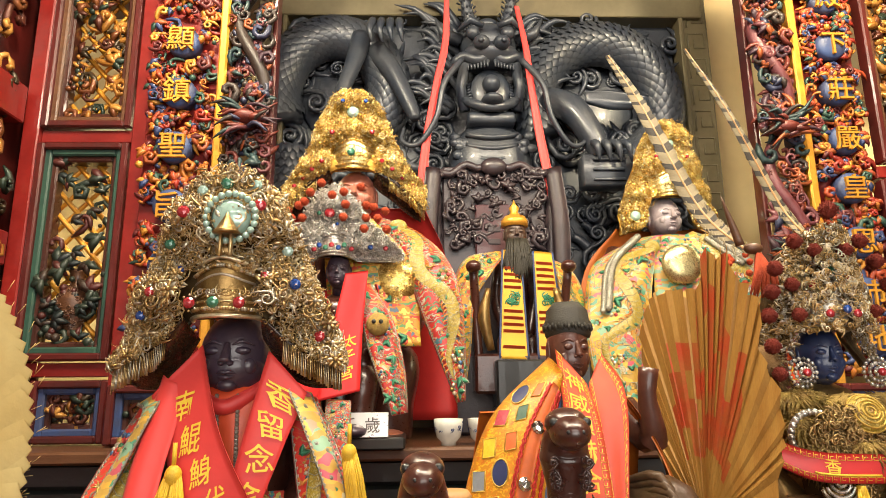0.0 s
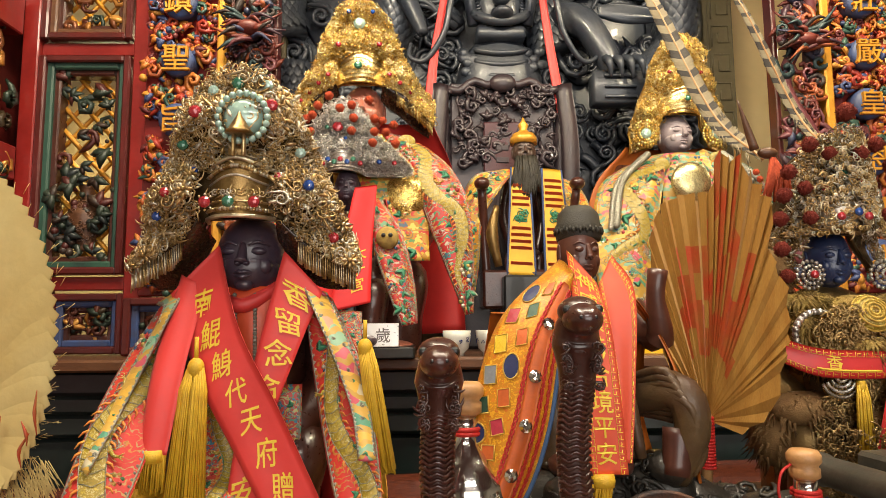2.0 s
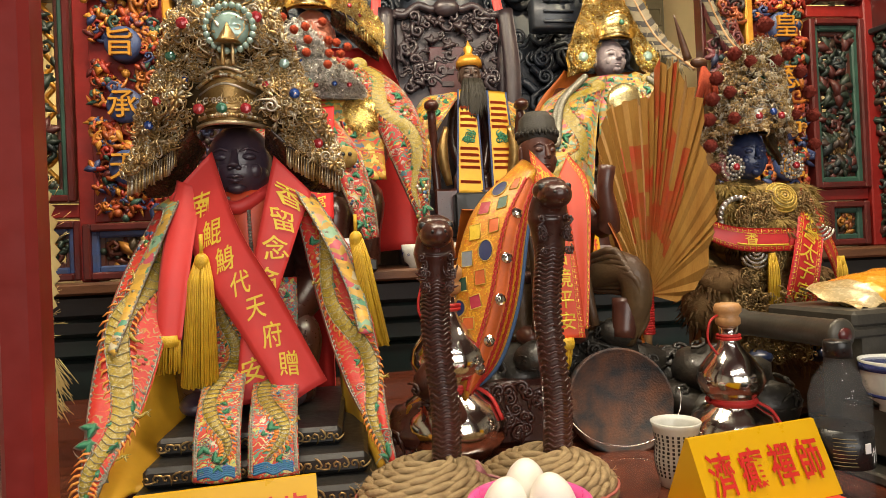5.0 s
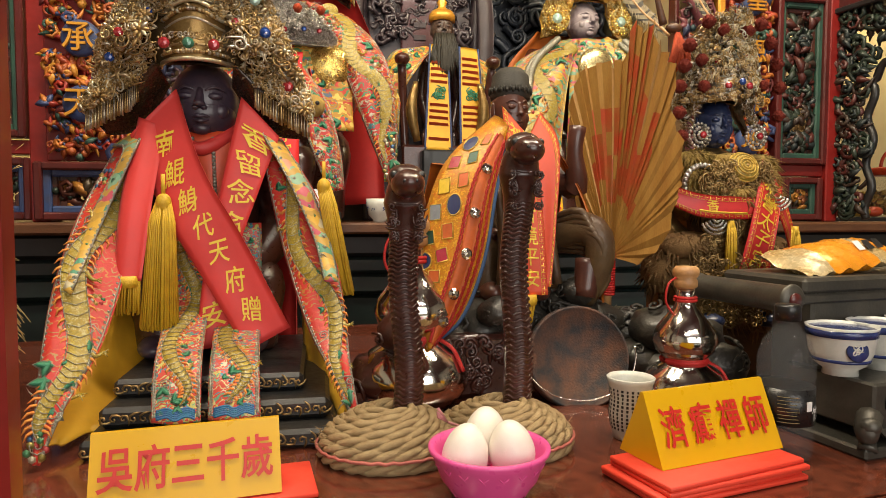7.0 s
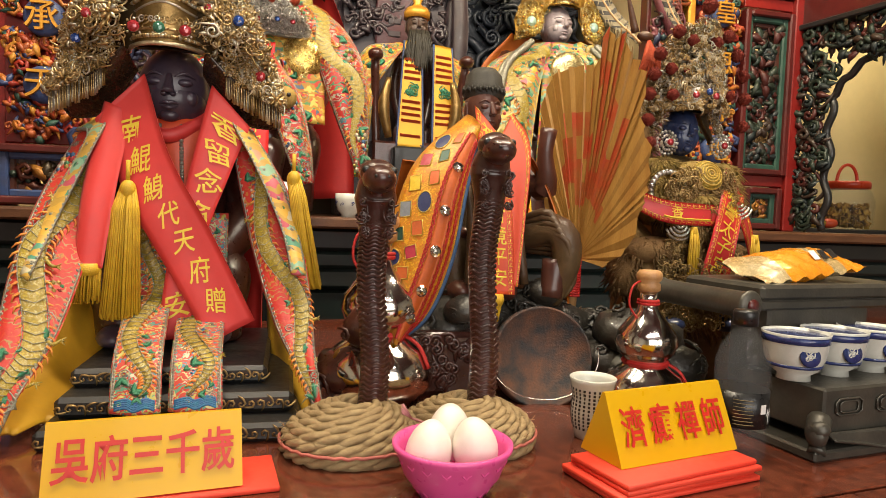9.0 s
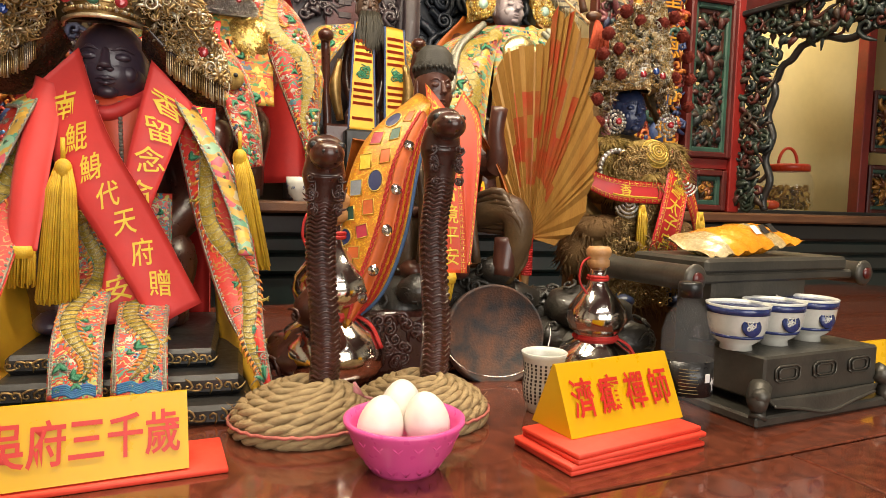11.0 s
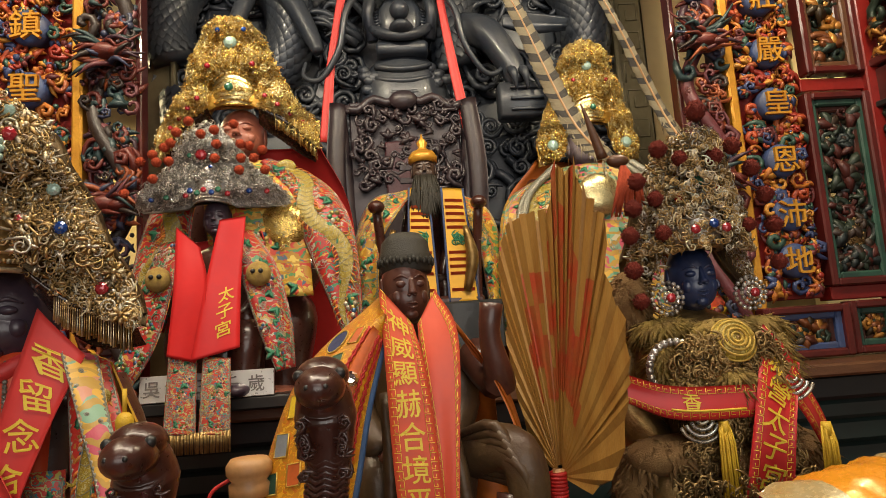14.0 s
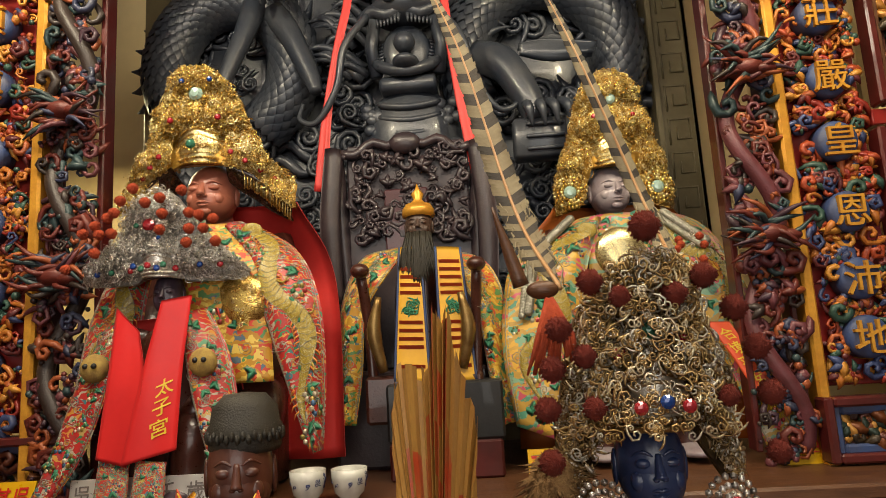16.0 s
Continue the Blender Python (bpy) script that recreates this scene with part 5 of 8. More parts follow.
def thread_dragon(sh, t, seed, r, v0, v1, sway=0.24, turns=13.0):
    """A winding dragon in laid thread: scaled body, flame edge, legs, head and whiskers."""
    rng = random.Random(seed + 900)
    n = 72
    vv = np.linspace(v0, v1, n)
    uu = 0.5 + sway * np.sin(vv * turns + seed)
    P, N = sh.off(uu, vv, 0.0018), sh.normal(uu, vv)
    T = np.gradient(P, axis=0)
    T /= np.linalg.norm(T, axis=1)[:, None]
    S = np.cross(N, T)
    R = r * np.interp(np.linspace(0, 1, n), [0, 0.08, 0.3, 0.65, 0.9, 1], [0.7, 0.85, 1, 0.9, 0.45, 0.08])
    ks = (-1, -0.7, 0, 0.7, 1)
    V = np.concatenate([P + S * (R * k)[:, None] + N * (0.0035 * (1 - k * k)) for k in ks]).reshape(len(ks), n, 3).transpose(1, 0, 2).reshape(-1, 3)
    body, lines, flame = MB(), MB(), MB()
    body.add(V, grid_faces(len(ks), n))
    ell(body, P[0] + N[0] * 0.002, (r * 1.25, 0.005, r * 1.0), 0, 12, 8)
    for i in range(2, n - 3, 2):
        q = np.array([P[i] + S[i] * R[i] * k + N[i] * (0.0042 - 0.0035 * k * k) + T[i] * R[i] * 0.5 * (1 - abs(k)) for k in (-0.95, -0.5, 0, 0.5, 0.95)])
        tube(lines, q, 0.0006, 0, 3)
    for k in (-1, 1):
        tube(lines, P + S * (R * k)[:, None] + N * 0.001, 0.0008, 0, 4)
        for i in range(1, n - 4, 2):
            a = P[i] + S[i] * R[i] * k
            tube(flame, [a, a + S[i] * k * r * 0.4 + T[i] * r * 0.2, a + S[i] * k * r * 0.6 + T[i] * r * 0.7], [0.0024, 0.0017, 0.0005], 0, 4)
    for i in (12, 26, 42, 54):
        k = 1 if (i // 2) % 2 else -1
        a = P[i] + S[i] * k * R[i]
        e = a + S[i] * k * r * 0.9 + T[i] * r * rng.uniform(-0.9, 0.9)
        tube(body, spline([a, (a + e) / 2 + T[i] * r * 0.3, e], 7), [0.003, 0.0026, 0.0018], 0, 5)
        for j in (-1, 0, 1):
            tube(body, [e, e + S[i] * k * r * 0.4 + T[i] * r * 0.35 * j], [0.0014, 0.0004], 0, 4)
    for k in (-1, 1):
        tube(lines, spline([P[0] + S[0] * k * r * 0.5, P[0] + S[0] * k * r * 1.4 - T[0] * r * 0.8, P[0] + S[0] * k * r * 1.1 - T[0] * r * 1.6], 10), 0.0008, 0, 4)
    b = part("dragon_embroidery", body, DRAGONTHREAD, t, "olive gold thread winding dragon")
    part("scale_stitching", lines, THREADSILVER, b, kind="stuff")
    part("flame_stitching", flame, FLAMETHREAD, b, kind="stuff")


def embroider(sh, t, seed, n=16, dragon=True, border=True, cols=(THREADMIX, THREADGOLD)):
    """Raised thread work on a cloth: silver scrolls, green leaves, flowers, a winding dragon, a cord edging."""
    rng = random.Random(seed)
    w, l = sh.size()
    scroll, leaves, petals = MB(), MB(), MB()
    for i in range(n):
        u, v = rng.uniform(0.15, 0.85), (i + rng.random()) / n * 0.92 + 0.04
        p, N = sh.off(np.array([u]), np.array([v]), 0.0015)[0], sh.normal(np.array([u]), np.array([v]))[0]
        X, Y, Z = frame_of(N)
        s = min(0.02, 0.15 * w) * rng.uniform(0.6, 1.2)
        q = rng.random()
        if q < 0.6:
            curl(scroll, p, s * 0.8, 0.0011, rng, 0, 1.7, 13, X, Y, Z, 4, 1.6)
        elif q < 0.85:
            a = rng.uniform(0, 6.28)
            for j in range(2):
                leaf(scroll, p, s * 2.0, s * 1.0, rng, 0, X, Y, Z * 0.12, a=a + 1.5 * j)
                leaf(leaves, p + Z * 0.0012, s * 1.7, s * 0.72, rng, 0, X, Y, Z * 0.16, a=a + 1.5 * j)
        else:
            for j in range(6):
                a = j * 1.047
                ell(petals, p + s * 0.6 * (math.cos(a) * X + math.sin(a) * Y), (s * 0.32, s * 0.16, s * 0.32), 0, 6, 4)
    for name, mb, m, label in (("scroll_embroidery", scroll, THREADSILVER, "laid silver scrolls"), ("leaf_embroidery", leaves, THREADGREEN, "green leaves edged in silver"), ("flower_embroidery", petals, cols[0], "small coloured flowers")):
        if mb.n:
            part(name, mb, m, t, label, kind="stuff")
    if dragon:
        thread_dragon(sh, t, seed, min(0.17 * w, 0.022), 0.1, 0.9)
    if border:
        mb = MB()
        for u in (0.04, 0.96):
            vv = np.linspace(0.02, 0.98, 60)
            tube(mb, sh.off(np.full(60, u), vv, 0.0015), 0.0015, 0, 4)
        k = int(l / 0.007)
        for u in (0.075, 0.925):
            vv = np.linspace(0.02, 0.97, k)
            for p in sh.off(np.full(k, u), vv, 0.0015):
                ell(mb, p, (0.0022, 0.0016, 0.003), 0, 6, 4)
        part("trim", mb, THREADSILVER, t, "silver bead and cord edging")


def panel(t, A, B, mats, seed, bulge=0.01, ripple=0.006, waves=2.0, n=16, dragon=True, border=True, cols=(THREADMIX, THREADGOLD), name="front_panel", mback=None, nu=14):
    sh = Sheet(A, B, bulge, ripple, waves, seed)
    mb = MB()
    sh.mesh(mb, 0, nu, 34, 0.004, mback=1 if mback else None)
    part(name, mb, [mats, mback] if mback else mats, t)
    if n or dragon or border:
        embroider(sh, t, seed, n, dragon, border, cols)
    return sh


def tassel(P, r0, r1, n, mats, label, seed=1, knot=True):
    """A knotted head with many hanging threads."""
    rng = random.Random(seed)
    P = np.array(P, float)
    t = thing("tassel", label, "tassel", "hanging tassels")
    mb = MB()
    if knot:
        ell(mb, P[0], (r0 * 1.1, r0 * 1.1, r0 * 1.3), 0, 12, 8)
        tube(mb, [P[0] + np.array((0, 0, r0)), P[0] + np.array((0, 0, r0 * 4))], r0 * 0.3, 0, 6)
    lathe(mb, [(r0 * 0.9, 0.004), (r0, -0.004), (r0 * 0.9, -0.012)], P[0], 0, 14)
    part("knot", mb, mats, t)
    mb = MB()
    for _ in range(n):
        a, q = rng.uniform(0, 6.28), math.sqrt(rng.random())
        o = np.array((math.cos(a), math.sin(a) * 0.6, 0)) * q
        j = rng.uniform(-0.006, 0.006)
        tube(mb, [P[0] + o * r0, P[1] * 0.5 + P[0] * 0.5 + o * (r0 + r1) / 2, P[-1] + o * r1 + np.array((0, 0, j))], 0.0014, 0, 4)
    part("threads", mb, mats, t, kind="stuff")
    return t


def sash(A, B, label, texts, mats=CORAL, bulge=0.002, ink=GOLDINK, fret=False, ripple=0.002, group="lettered sashes"):
    t = thing("sash", label, "sash", group)
    sh = Sheet(A, B, bulge, ripple, 1.0)
    mb = MB()
    sh.mesh(mb, 0, 10, 44, 0.002)
    part("band", mb, mats, t)
    w, l = sh.size()
    for text, u0, v0, du, dv, size, turn in texts:
        write_on(sh, text, u0, v0, du, dv, w, l, ink, t, size, turn=turn)
    if fret:
        mb = MB()
        n = int(l / 0.009)
        for ub, s in ((0.05, 1), (0.95, -1)):
            for i in range(n):
                v0, dv = (i + 0.5) / n, 0.4 / n
                du = 0.0065 / w * s
                sh.line(mb, [(ub, v0 - dv), (ub + du, v0 - dv), (ub + du, v0 + dv), (ub + du * 0.4, v0 + dv), (ub + du * 0.4, v0)], 0.0006, 0, 0.0012, 3, 5)
        part("fret_border", mb, ink, t, "printed yellow fret border", kind="stuff")
    return t, sh


# -- the black-faced lord in the front row --
figure((-0.031, 1.15, 1.687), 0.104, 0.112, 1.30, [BLACKFACE, BLACKFACE, DARKWOOD], "black faced seated wooden deity figure on a stepped stand", 0.085, lap=1.40)
lord_crown, surf = crown("gold_headdress", (-0.033, 1.13, 1.69), [(0, 0.255), (0.04, 0.25), (0.08, 0.21), (0.11, 0.13), (0.135, 0.075), (0.165, -0.01)],
    [(0, 0.045), (0.052, 0.045), (0.06, 0.035), (0.1, 0.0), (0.165, -0.028)], 0, GOLD, "tall openwork gilt headdress with jewels and fringed wings", 101, 4300, 0.0064,
    [(0, 0.06, 0.008, GEMGREEN), (-0.033, 0.06, 0.008, GEMRED), (0.033, 0.06, 0.008, GEMRED), (-0.055, 0.19, 0.009, GEMRED), (0.05, 0.2, 0.009, GEMRED), (0.0, 0.235, 0.009, GEMGREEN),
     (-0.08, 0.15, 0.008, GEMGREEN), (0.085, 0.14, 0.008, GEMPALE), (-0.1, 0.08, 0.007, GEMRED), (0.1, 0.09, 0.008, GEMBLUE), (-0.12, 0.05, 0.007, GEMBLUE), (0.13, 0.02, 0.008, GEMRED),
     (-0.06, 0.11, 0.006, GEMBLUE), (0.06, 0.1, 0.006, GEMRED), (-0.035, 0.225, 0.008, GEMPALE), (0.04, 0.235, 0.008, GEMPALE)], bow=0.07)
mb = MB()
lathe(mb, [(0.002, 0.008), (0.02, 0.006), (0.027, 0.0), (0.027, -0.01)], seg=28, M=pose(-0.02, 1.04, 1.87, 90, 0, 0))
part("mirror_disc", mb, GEMPALE, lord_crown, "pale blue green central disc")
mb = MB()
for j in range(22):
    a = j * 2 * math.pi / 22
    ell(mb, (-0.02 + 0.034 * math.cos(a), 1.038, 1.87 + 0.034 * math.sin(a)), 0.0052, 0, 8, 6)
part("bead_ring", mb, GEMPALE, lord_crown, "ring of pale green glass beads")
mb = MB()
lathe(mb, [(0.001, 0.03), (0.004, 0.024), (0.016, 0.004), (0.02, 0.0), (0.012, -0.002)], (-0.022, 1.03, 1.845), 0, 8)
for s in (-1, 1):
    box(mb, (-0.022 + s * 0.007, 1.03, 1.828), (0.004, 0.008, 0.03), 0, 0.001)
part("small_pavilion", mb, GOLD, lord_crown, "tiny gilt pavilion")

robe = thing("embroidered_robe", "coral red silk robe with gold dragons on the black-faced statue", "robe", "robes of the statues")
panel(robe, [(-0.164, 1.14, 1.608), (-0.191, 1.06, 1.507), (-0.197, 0.98, 1.407), (-0.185, 0.9, 1.296), (-0.172, 0.86, 1.233)],
      [(-0.105, 1.12, 1.64), (-0.116, 1.05, 1.476), (-0.131, 0.96, 1.35), (-0.153, 0.89, 1.284), (-0.170, 0.86, 1.231)], FRONTROBE, 201, 0.012, 0.006, 1.0, 34)
panel(robe, [(0.05, 1.12, 1.645), (0.087, 1.06, 1.476), (0.125, 0.98, 1.362), (0.159, 0.92, 1.303), (0.187, 0.89, 1.246)],
      [(0.09, 1.14, 1.622), (0.149, 1.06, 1.519), (0.174, 1.0, 1.398), (0.181, 0.93, 1.315), (0.191, 0.89, 1.247)], FRONTROBE, 202, 0.012, 0.006, 1.0, 32)
for A, B in (([(-0.158, 1.15, 1.615), (-0.19, 1.13, 1.45), (-0.2, 1.02, 1.3), (-0.175, 0.88, 1.24)], [(-0.1, 1.22, 1.64), (-0.13, 1.24, 1.45), (-0.12, 1.15, 1.28), (-0.13, 0.98, 1.235)]),
             ([(0.03, 1.22, 1.64), (0.1, 1.24, 1.45), (0.12, 1.15, 1.28), (0.16, 0.98, 1.235)], [(0.09, 1.15, 1.62), (0.16, 1.13, 1.45), (0.185, 1.02, 1.3), (0.19, 0.9, 1.25)])):
    panel(robe, A, B, YELLOWSILK, 203, 0.01, 0.01, 2, 0, False, False, name="lining")
panel(robe, [(-0.15, 1.15, 1.62), (-0.15, 1.25, 1.45), (-0.12, 1.27, 1.25)], [(0.09, 1.15, 1.62), (0.1, 1.25, 1.45), (0.1, 1.27, 1.25)], SCARLET, 204, -0.05, 0.01, 3, 0, False, False, name="back_panel", nu=20)
for A, B, sd in (([(-0.164, 1.13, 1.615), (-0.135, 1.08, 1.6), (-0.175, 1.05, 1.50), (-0.187, 0.99, 1.42)], [(-0.1, 1.1, 1.645), (-0.115, 1.06, 1.6), (-0.155, 1.03, 1.49), (-0.17, 0.965, 1.41)], 1),
                 ([(0.055, 1.09, 1.64), (0.1, 1.045, 1.56), (0.135, 1.015, 1.48), (0.15, 0.98, 1.42)], [(0.085, 1.12, 1.63), (0.125, 1.06, 1.56), (0.155, 1.03, 1.48), (0.168, 0.985, 1.42)], 2)):
    panel(robe, A, B, CREAMCLOTH, 205 + sd, 0.006, 0.0, 1, 10, False, True, (THREADGOLD, THREADGOLD), name="brocade_band")
skirt = thing("skirt_panels", "red skirt panels embroidered in silver, green and blue", "skirt")
for k, (A, B) in enumerate((([(-0.081, 1.11, 1.5), (-0.081, 1.085, 1.384), (-0.066, 0.94, 1.32), (-0.058, 0.885, 1.262)], [(-0.022, 1.11, 1.5), (-0.022, 1.085, 1.383), (-0.008, 0.94, 1.32), (-0.001, 0.885, 1.26)]),
                            ([(-0.013, 1.11, 1.5), (-0.013, 1.09, 1.366), (0.002, 0.94, 1.318), (0.008, 0.885, 1.262)], [(0.054, 1.11, 1.5), (0.054, 1.09, 1.365), (0.064, 0.94, 1.318), (0.07, 0.885, 1.262)]))):
    sh = panel(skirt, A, B, SKIRTSILK, 211 + k, 0.004, 0.002, 1, 46, True, True, (THREADMIX, THREADGOLD), name="skirt_panel")
    mb = MB()
    for j in range(5):
        sh.line(mb, [(0.12, 0.985 - 0.012 * j), (0.35, 0.965 - 0.012 * j), (0.5, 0.985 - 0.012 * j), (0.7, 0.965 - 0.012 * j), (0.88, 0.985 - 0.012 * j)], 0.002, 0)
    part("wave_embroidery", mb, THREADBLUE, skirt, "blue wave pattern along the hem")
collar = thing("collar", "red and orange inner collar with silver chain under the lord's chin", "collar")
sh = Sheet([(-0.10, 1.13, 1.64), (-0.08, 1.12, 1.52), (-0.07, 1.115, 1.45)], [(0.035, 1.13, 1.64), (0.03, 1.12, 1.52), (0.03, 1.115, 1.45)], 0.018, 0.003, 2)
mb = MB()
sh.mesh(mb, 0, 14, 14, 0.004)
part("bib", mb, ORANGE, collar)
mb = MB()
for u in (0.4, 0.62):
    for v in np.linspace(0.05, 0.9, 40):
        ell(mb, sh.off(np.array([u]), np.array([v]), 0.003)[0], 0.0035, 0, 6, 4)
part("chain", mb, THREADSILVER, collar, "silver chain")
mb = MB()
tube(mb, spline([(-0.1, 1.15, 1.655), (-0.075, 1.12, 1.63), (-0.035, 1.105, 1.612), (0.0, 1.12, 1.63), (0.03, 1.15, 1.655)], 20), 0.011, 0, 10)
part("neck_cloth", mb, CORAL, collar)
sash([(0.029, 1.092, 1.69), (0.006, 1.068, 1.575), (-0.022, 1.058, 1.434), (-0.035, 1.05, 1.316)], [(0.084, 1.092, 1.631), (0.056, 1.068, 1.551), (0.021, 1.058, 1.442), (0.011, 1.05, 1.32)],
     "coral red satin sash with yellow writing crossing beneath another", [("香留念合", 0.55, 0.12, 0.0, 0.128, 0.036, 0.35), ("安", 0.5, 0.86, 0, 0, 0.04, 0.1)])
sash([(-0.128, 1.09, 1.629), (-0.077, 1.056, 1.516), (-0.021, 1.046, 1.418), (0.037, 1.04, 1.313)], [(-0.063, 1.09, 1.698), (-0.023, 1.056, 1.582), (0.035, 1.046, 1.476), (0.099, 1.04, 1.347)],
     "coral red satin sash with yellow writing across the lord's chest", [("南鯤鯓代天府贈", 0.5, 0.14, 0.0, 0.122, 0.036, -0.5)])
sash([(-0.118, 1.1, 1.657), (-0.13, 1.045, 1.532), (-0.135, 1.025, 1.424)], [(-0.08, 1.09, 1.64), (-0.089, 1.045, 1.532), (-0.101, 1.025, 1.421)], "plain coral red sash hanging from the shoulder", [], bulge=0.012)
tassel([(-0.073, 1.04, 1.53), (-0.077, 1.035, 1.47), (-0.079, 1.03, 1.355)], 0.010, 0.026, 240, YELLOWTHREAD, "long yellow silk tassel at the lord's waist", 1)
tassel([(0.15, 1.04, 1.555), (0.163, 1.03, 1.5), (0.178, 1.02, 1.4)], 0.009, 0.014, 150, YELLOWTHREAD, "long yellow silk tassel on the robe's edge", 2)
tassel([(-0.118, 1.025, 1.424), (-0.12, 1.025, 1.4), (-0.121, 1.025, 1.378)], 0.016, 0.018, 70, YELLOWTHREAD, "short gold fringe on a sash end", 3, False)

stand = thing("stepped_stand", "black stepped wooden stand with red and gilt carved feet", "stand", at=(0.0, 0, 0))
for c, s in (((0.0, 1.10, 1.287), (0.24, 0.29, 0.024)), ((0.015, 1.075, 1.262), (0.28, 0.33, 0.026)), ((0.015, 1.05, 1.236), (0.30, 0.36, 0.024))):
    mb = MB()
    box(mb, c, s, 0, 0.006)
    part("step", mb, INK, stand, smooth=False)
    mb = MB()
    for i in range(24):
        curl(mb, (c[0] + (i / 23 - 0.5) * s[0] * 0.95, c[1] - s[1] / 2 - 0.001, c[2]), 0.006, 0.0016, random.Random(i), 0, 1.0, 7, seg=4)
    part("gilt_edge", mb, BRASS, stand)

# -- the monk figure --
def monk_extra(mb):
    lathe(mb, [(0.0325, -0.004), (0.0345, 0.0), (0.0355, 0.02), (0.033, 0.023), (0.031, 0.038), (0.02, 0.05), (0.002, 0.052)], (0.467, 1.15, 1.712), 3, 28)
    for i in range(44):
        a = i * 2 * math.pi / 44
        ell(mb, (0.467 + 0.0355 * math.cos(a), 1.15 + 0.0355 * math.sin(a), 1.722 + 0.003 * (i % 2)), (0.0028, 0.0028, 0.005), 3, 6, 5)
    tube(mb, spline([(0.55, 1.17, 1.6), (0.575, 1.12, 1.56), (0.565, 1.1, 1.62), (0.57, 1.1, 1.66)], 12), [0.026, 0.022, 0.013, 0.015], 0, 10)
    tube(mb, spline([(0.52, 1.16, 1.47), (0.575, 1.06, 1.49), (0.59, 1.05, 1.44), (0.575, 1.07, 1.37)], 14), [0.035, 0.027, 0.024, 0.016], 2, 12)
    tube(mb, spline([(0.575, 1.06, 1.44), (0.565, 1.05, 1.38)], 6), [0.022, 0.018], 0, 10)
    for k in range(9):
        o = np.array((0.004 * k - 0.012, -0.03 + 0.004 * abs(k - 4), 0.03 - 0.009 * k))
        tube(mb, spline([np.array(q) + o * f for q, f in (((0.52, 1.13, 1.48), 0.6), ((0.565, 1.065, 1.49), 1.0), ((0.585, 1.06, 1.45), 0.9), ((0.58, 1.06, 1.40), 0.5))], 12), [0.004, 0.007, 0.007, 0.003], 2, 6)
    for k in range(7):
        tube(mb, spline([(0.43 + 0.012 * k, 1.10, 1.56), (0.435 + 0.013 * k, 1.075, 1.48), (0.43 + 0.016 * k, 1.07, 1.40)], 10), [0.006, 0.01, 0.008], 2, 7)


figure((0.464, 1.145, 1.69), 0.062, 0.09, 1.37, [BROWNFACE, BROWNFACE, mat("worn_gilt_brown_robe", (0.13, 0.08, 0.035), (0.07, 0.035, 0.02), 0.4, 0.1, 14, 0.5), HAIR], "dark brown carved monk figure with cap seated on rock", 0.055, lap=1.46, turn=14, extra=monk_extra)
cape = thing("patchwork_cape", "amber patchwork cape with coloured patches on the monk figure", "cape", "robes of the statues")
shL = panel(cape, [(0.431, 1.12, 1.677), (0.338, 1.08, 1.592), (0.293, 1.05, 1.477), (0.27, 1.04, 1.391), (0.294, 1.02, 1.322)], [(0.44, 1.08, 1.645), (0.414, 1.05, 1.548), (0.391, 1.03, 1.443), (0.354, 1.02, 1.357), (0.301, 1.01, 1.318)],
            AMBERSILK, 221, 0.03, 0.005, 1.5, 0, False, False)
panel(cape, [(0.543, 1.12, 1.6), (0.585, 1.13, 1.55), (0.605, 1.13, 1.46), (0.6, 1.1, 1.38)], [(0.506, 1.12, 1.666), (0.56, 1.1, 1.58), (0.589, 1.08, 1.495), (0.598, 1.05, 1.37)], AMBER, 222, 0.005, 0.004, 1, 0, False, False)
panel(cape, [(0.33, 1.15, 1.6), (0.32, 1.25, 1.45), (0.34, 1.25, 1.34)], [(0.57, 1.15, 1.6), (0.59, 1.25, 1.45), (0.6, 1.22, 1.36)], AMBER, 223, -0.04, 0.01, 3, 0, False, False, name="back_panel", nu=18)
rng = random.Random(12)
PATCH = [mat(n, c, None, 0.5, 0, 20, 0.2) for n, c in (("navy_patch", (0.02, 0.03, 0.12)), ("green_patch", (0.03, 0.1, 0.06)), ("crimson_patch", (0.5, 0.03, 0.06)), ("grey_patch", (0.25, 0.27, 0.3)), ("yellow_patch", (0.75, 0.5, 0.02)), ("orange_patch", (0.72, 0.14, 0.02)))]
PATCHROWS = (5, 0, 1, 2, 5, 4, 0, 3, 5, 1, 2, 0, 5, 4, 1, 5, 2, 0)
outline = MB()
for k, col in enumerate(PATCHROWS):
    u, v = (0.14 if k % 2 else 0.36) + rng.uniform(-0.02, 0.02), 0.1 + 0.78 * k / len(PATCHROWS)
    du, dv = 0.1, 0.034
    n = 16 if k % 5 == 1 else 4
    a = np.linspace(0, 2 * math.pi, n, endpoint=False) + (0.3 + rng.uniform(-0.2, 0.2))
    U, W = u + du * np.cos(a), v + dv * np.sin(a)
    mb = MB()
    top, low = shL.off(U, W, 0.0028), shL.off(U, W, 0.001)
    mb.add(np.vstack([top, low, [shL.off(np.array([u]), np.array([v]), 0.003)[0]]]), [(i, (i + 1) % n, 2 * n) for i in range(n)] + [(i, i + n, (i + 1) % n + n, (i + 1) % n) for i in range(n)])
    part("patch", mb, PATCH[col], cape, smooth=False)
    tube(outline, np.vstack([top, top[:1]]), 0.0011, 0, 4)
part("patch_cord", outline, THREADGOLD, cape, "gold cord round the patches", kind="stuff")
mb = MB()
shL.mesh(mb, 0, 6, 34, 0.002, (0.56, 0.74), (0.05, 0.97), 0.0015)
part("orange_band", mb, PATCH[5], cape, "plain orange band sewn along the cape")
mb = MB()
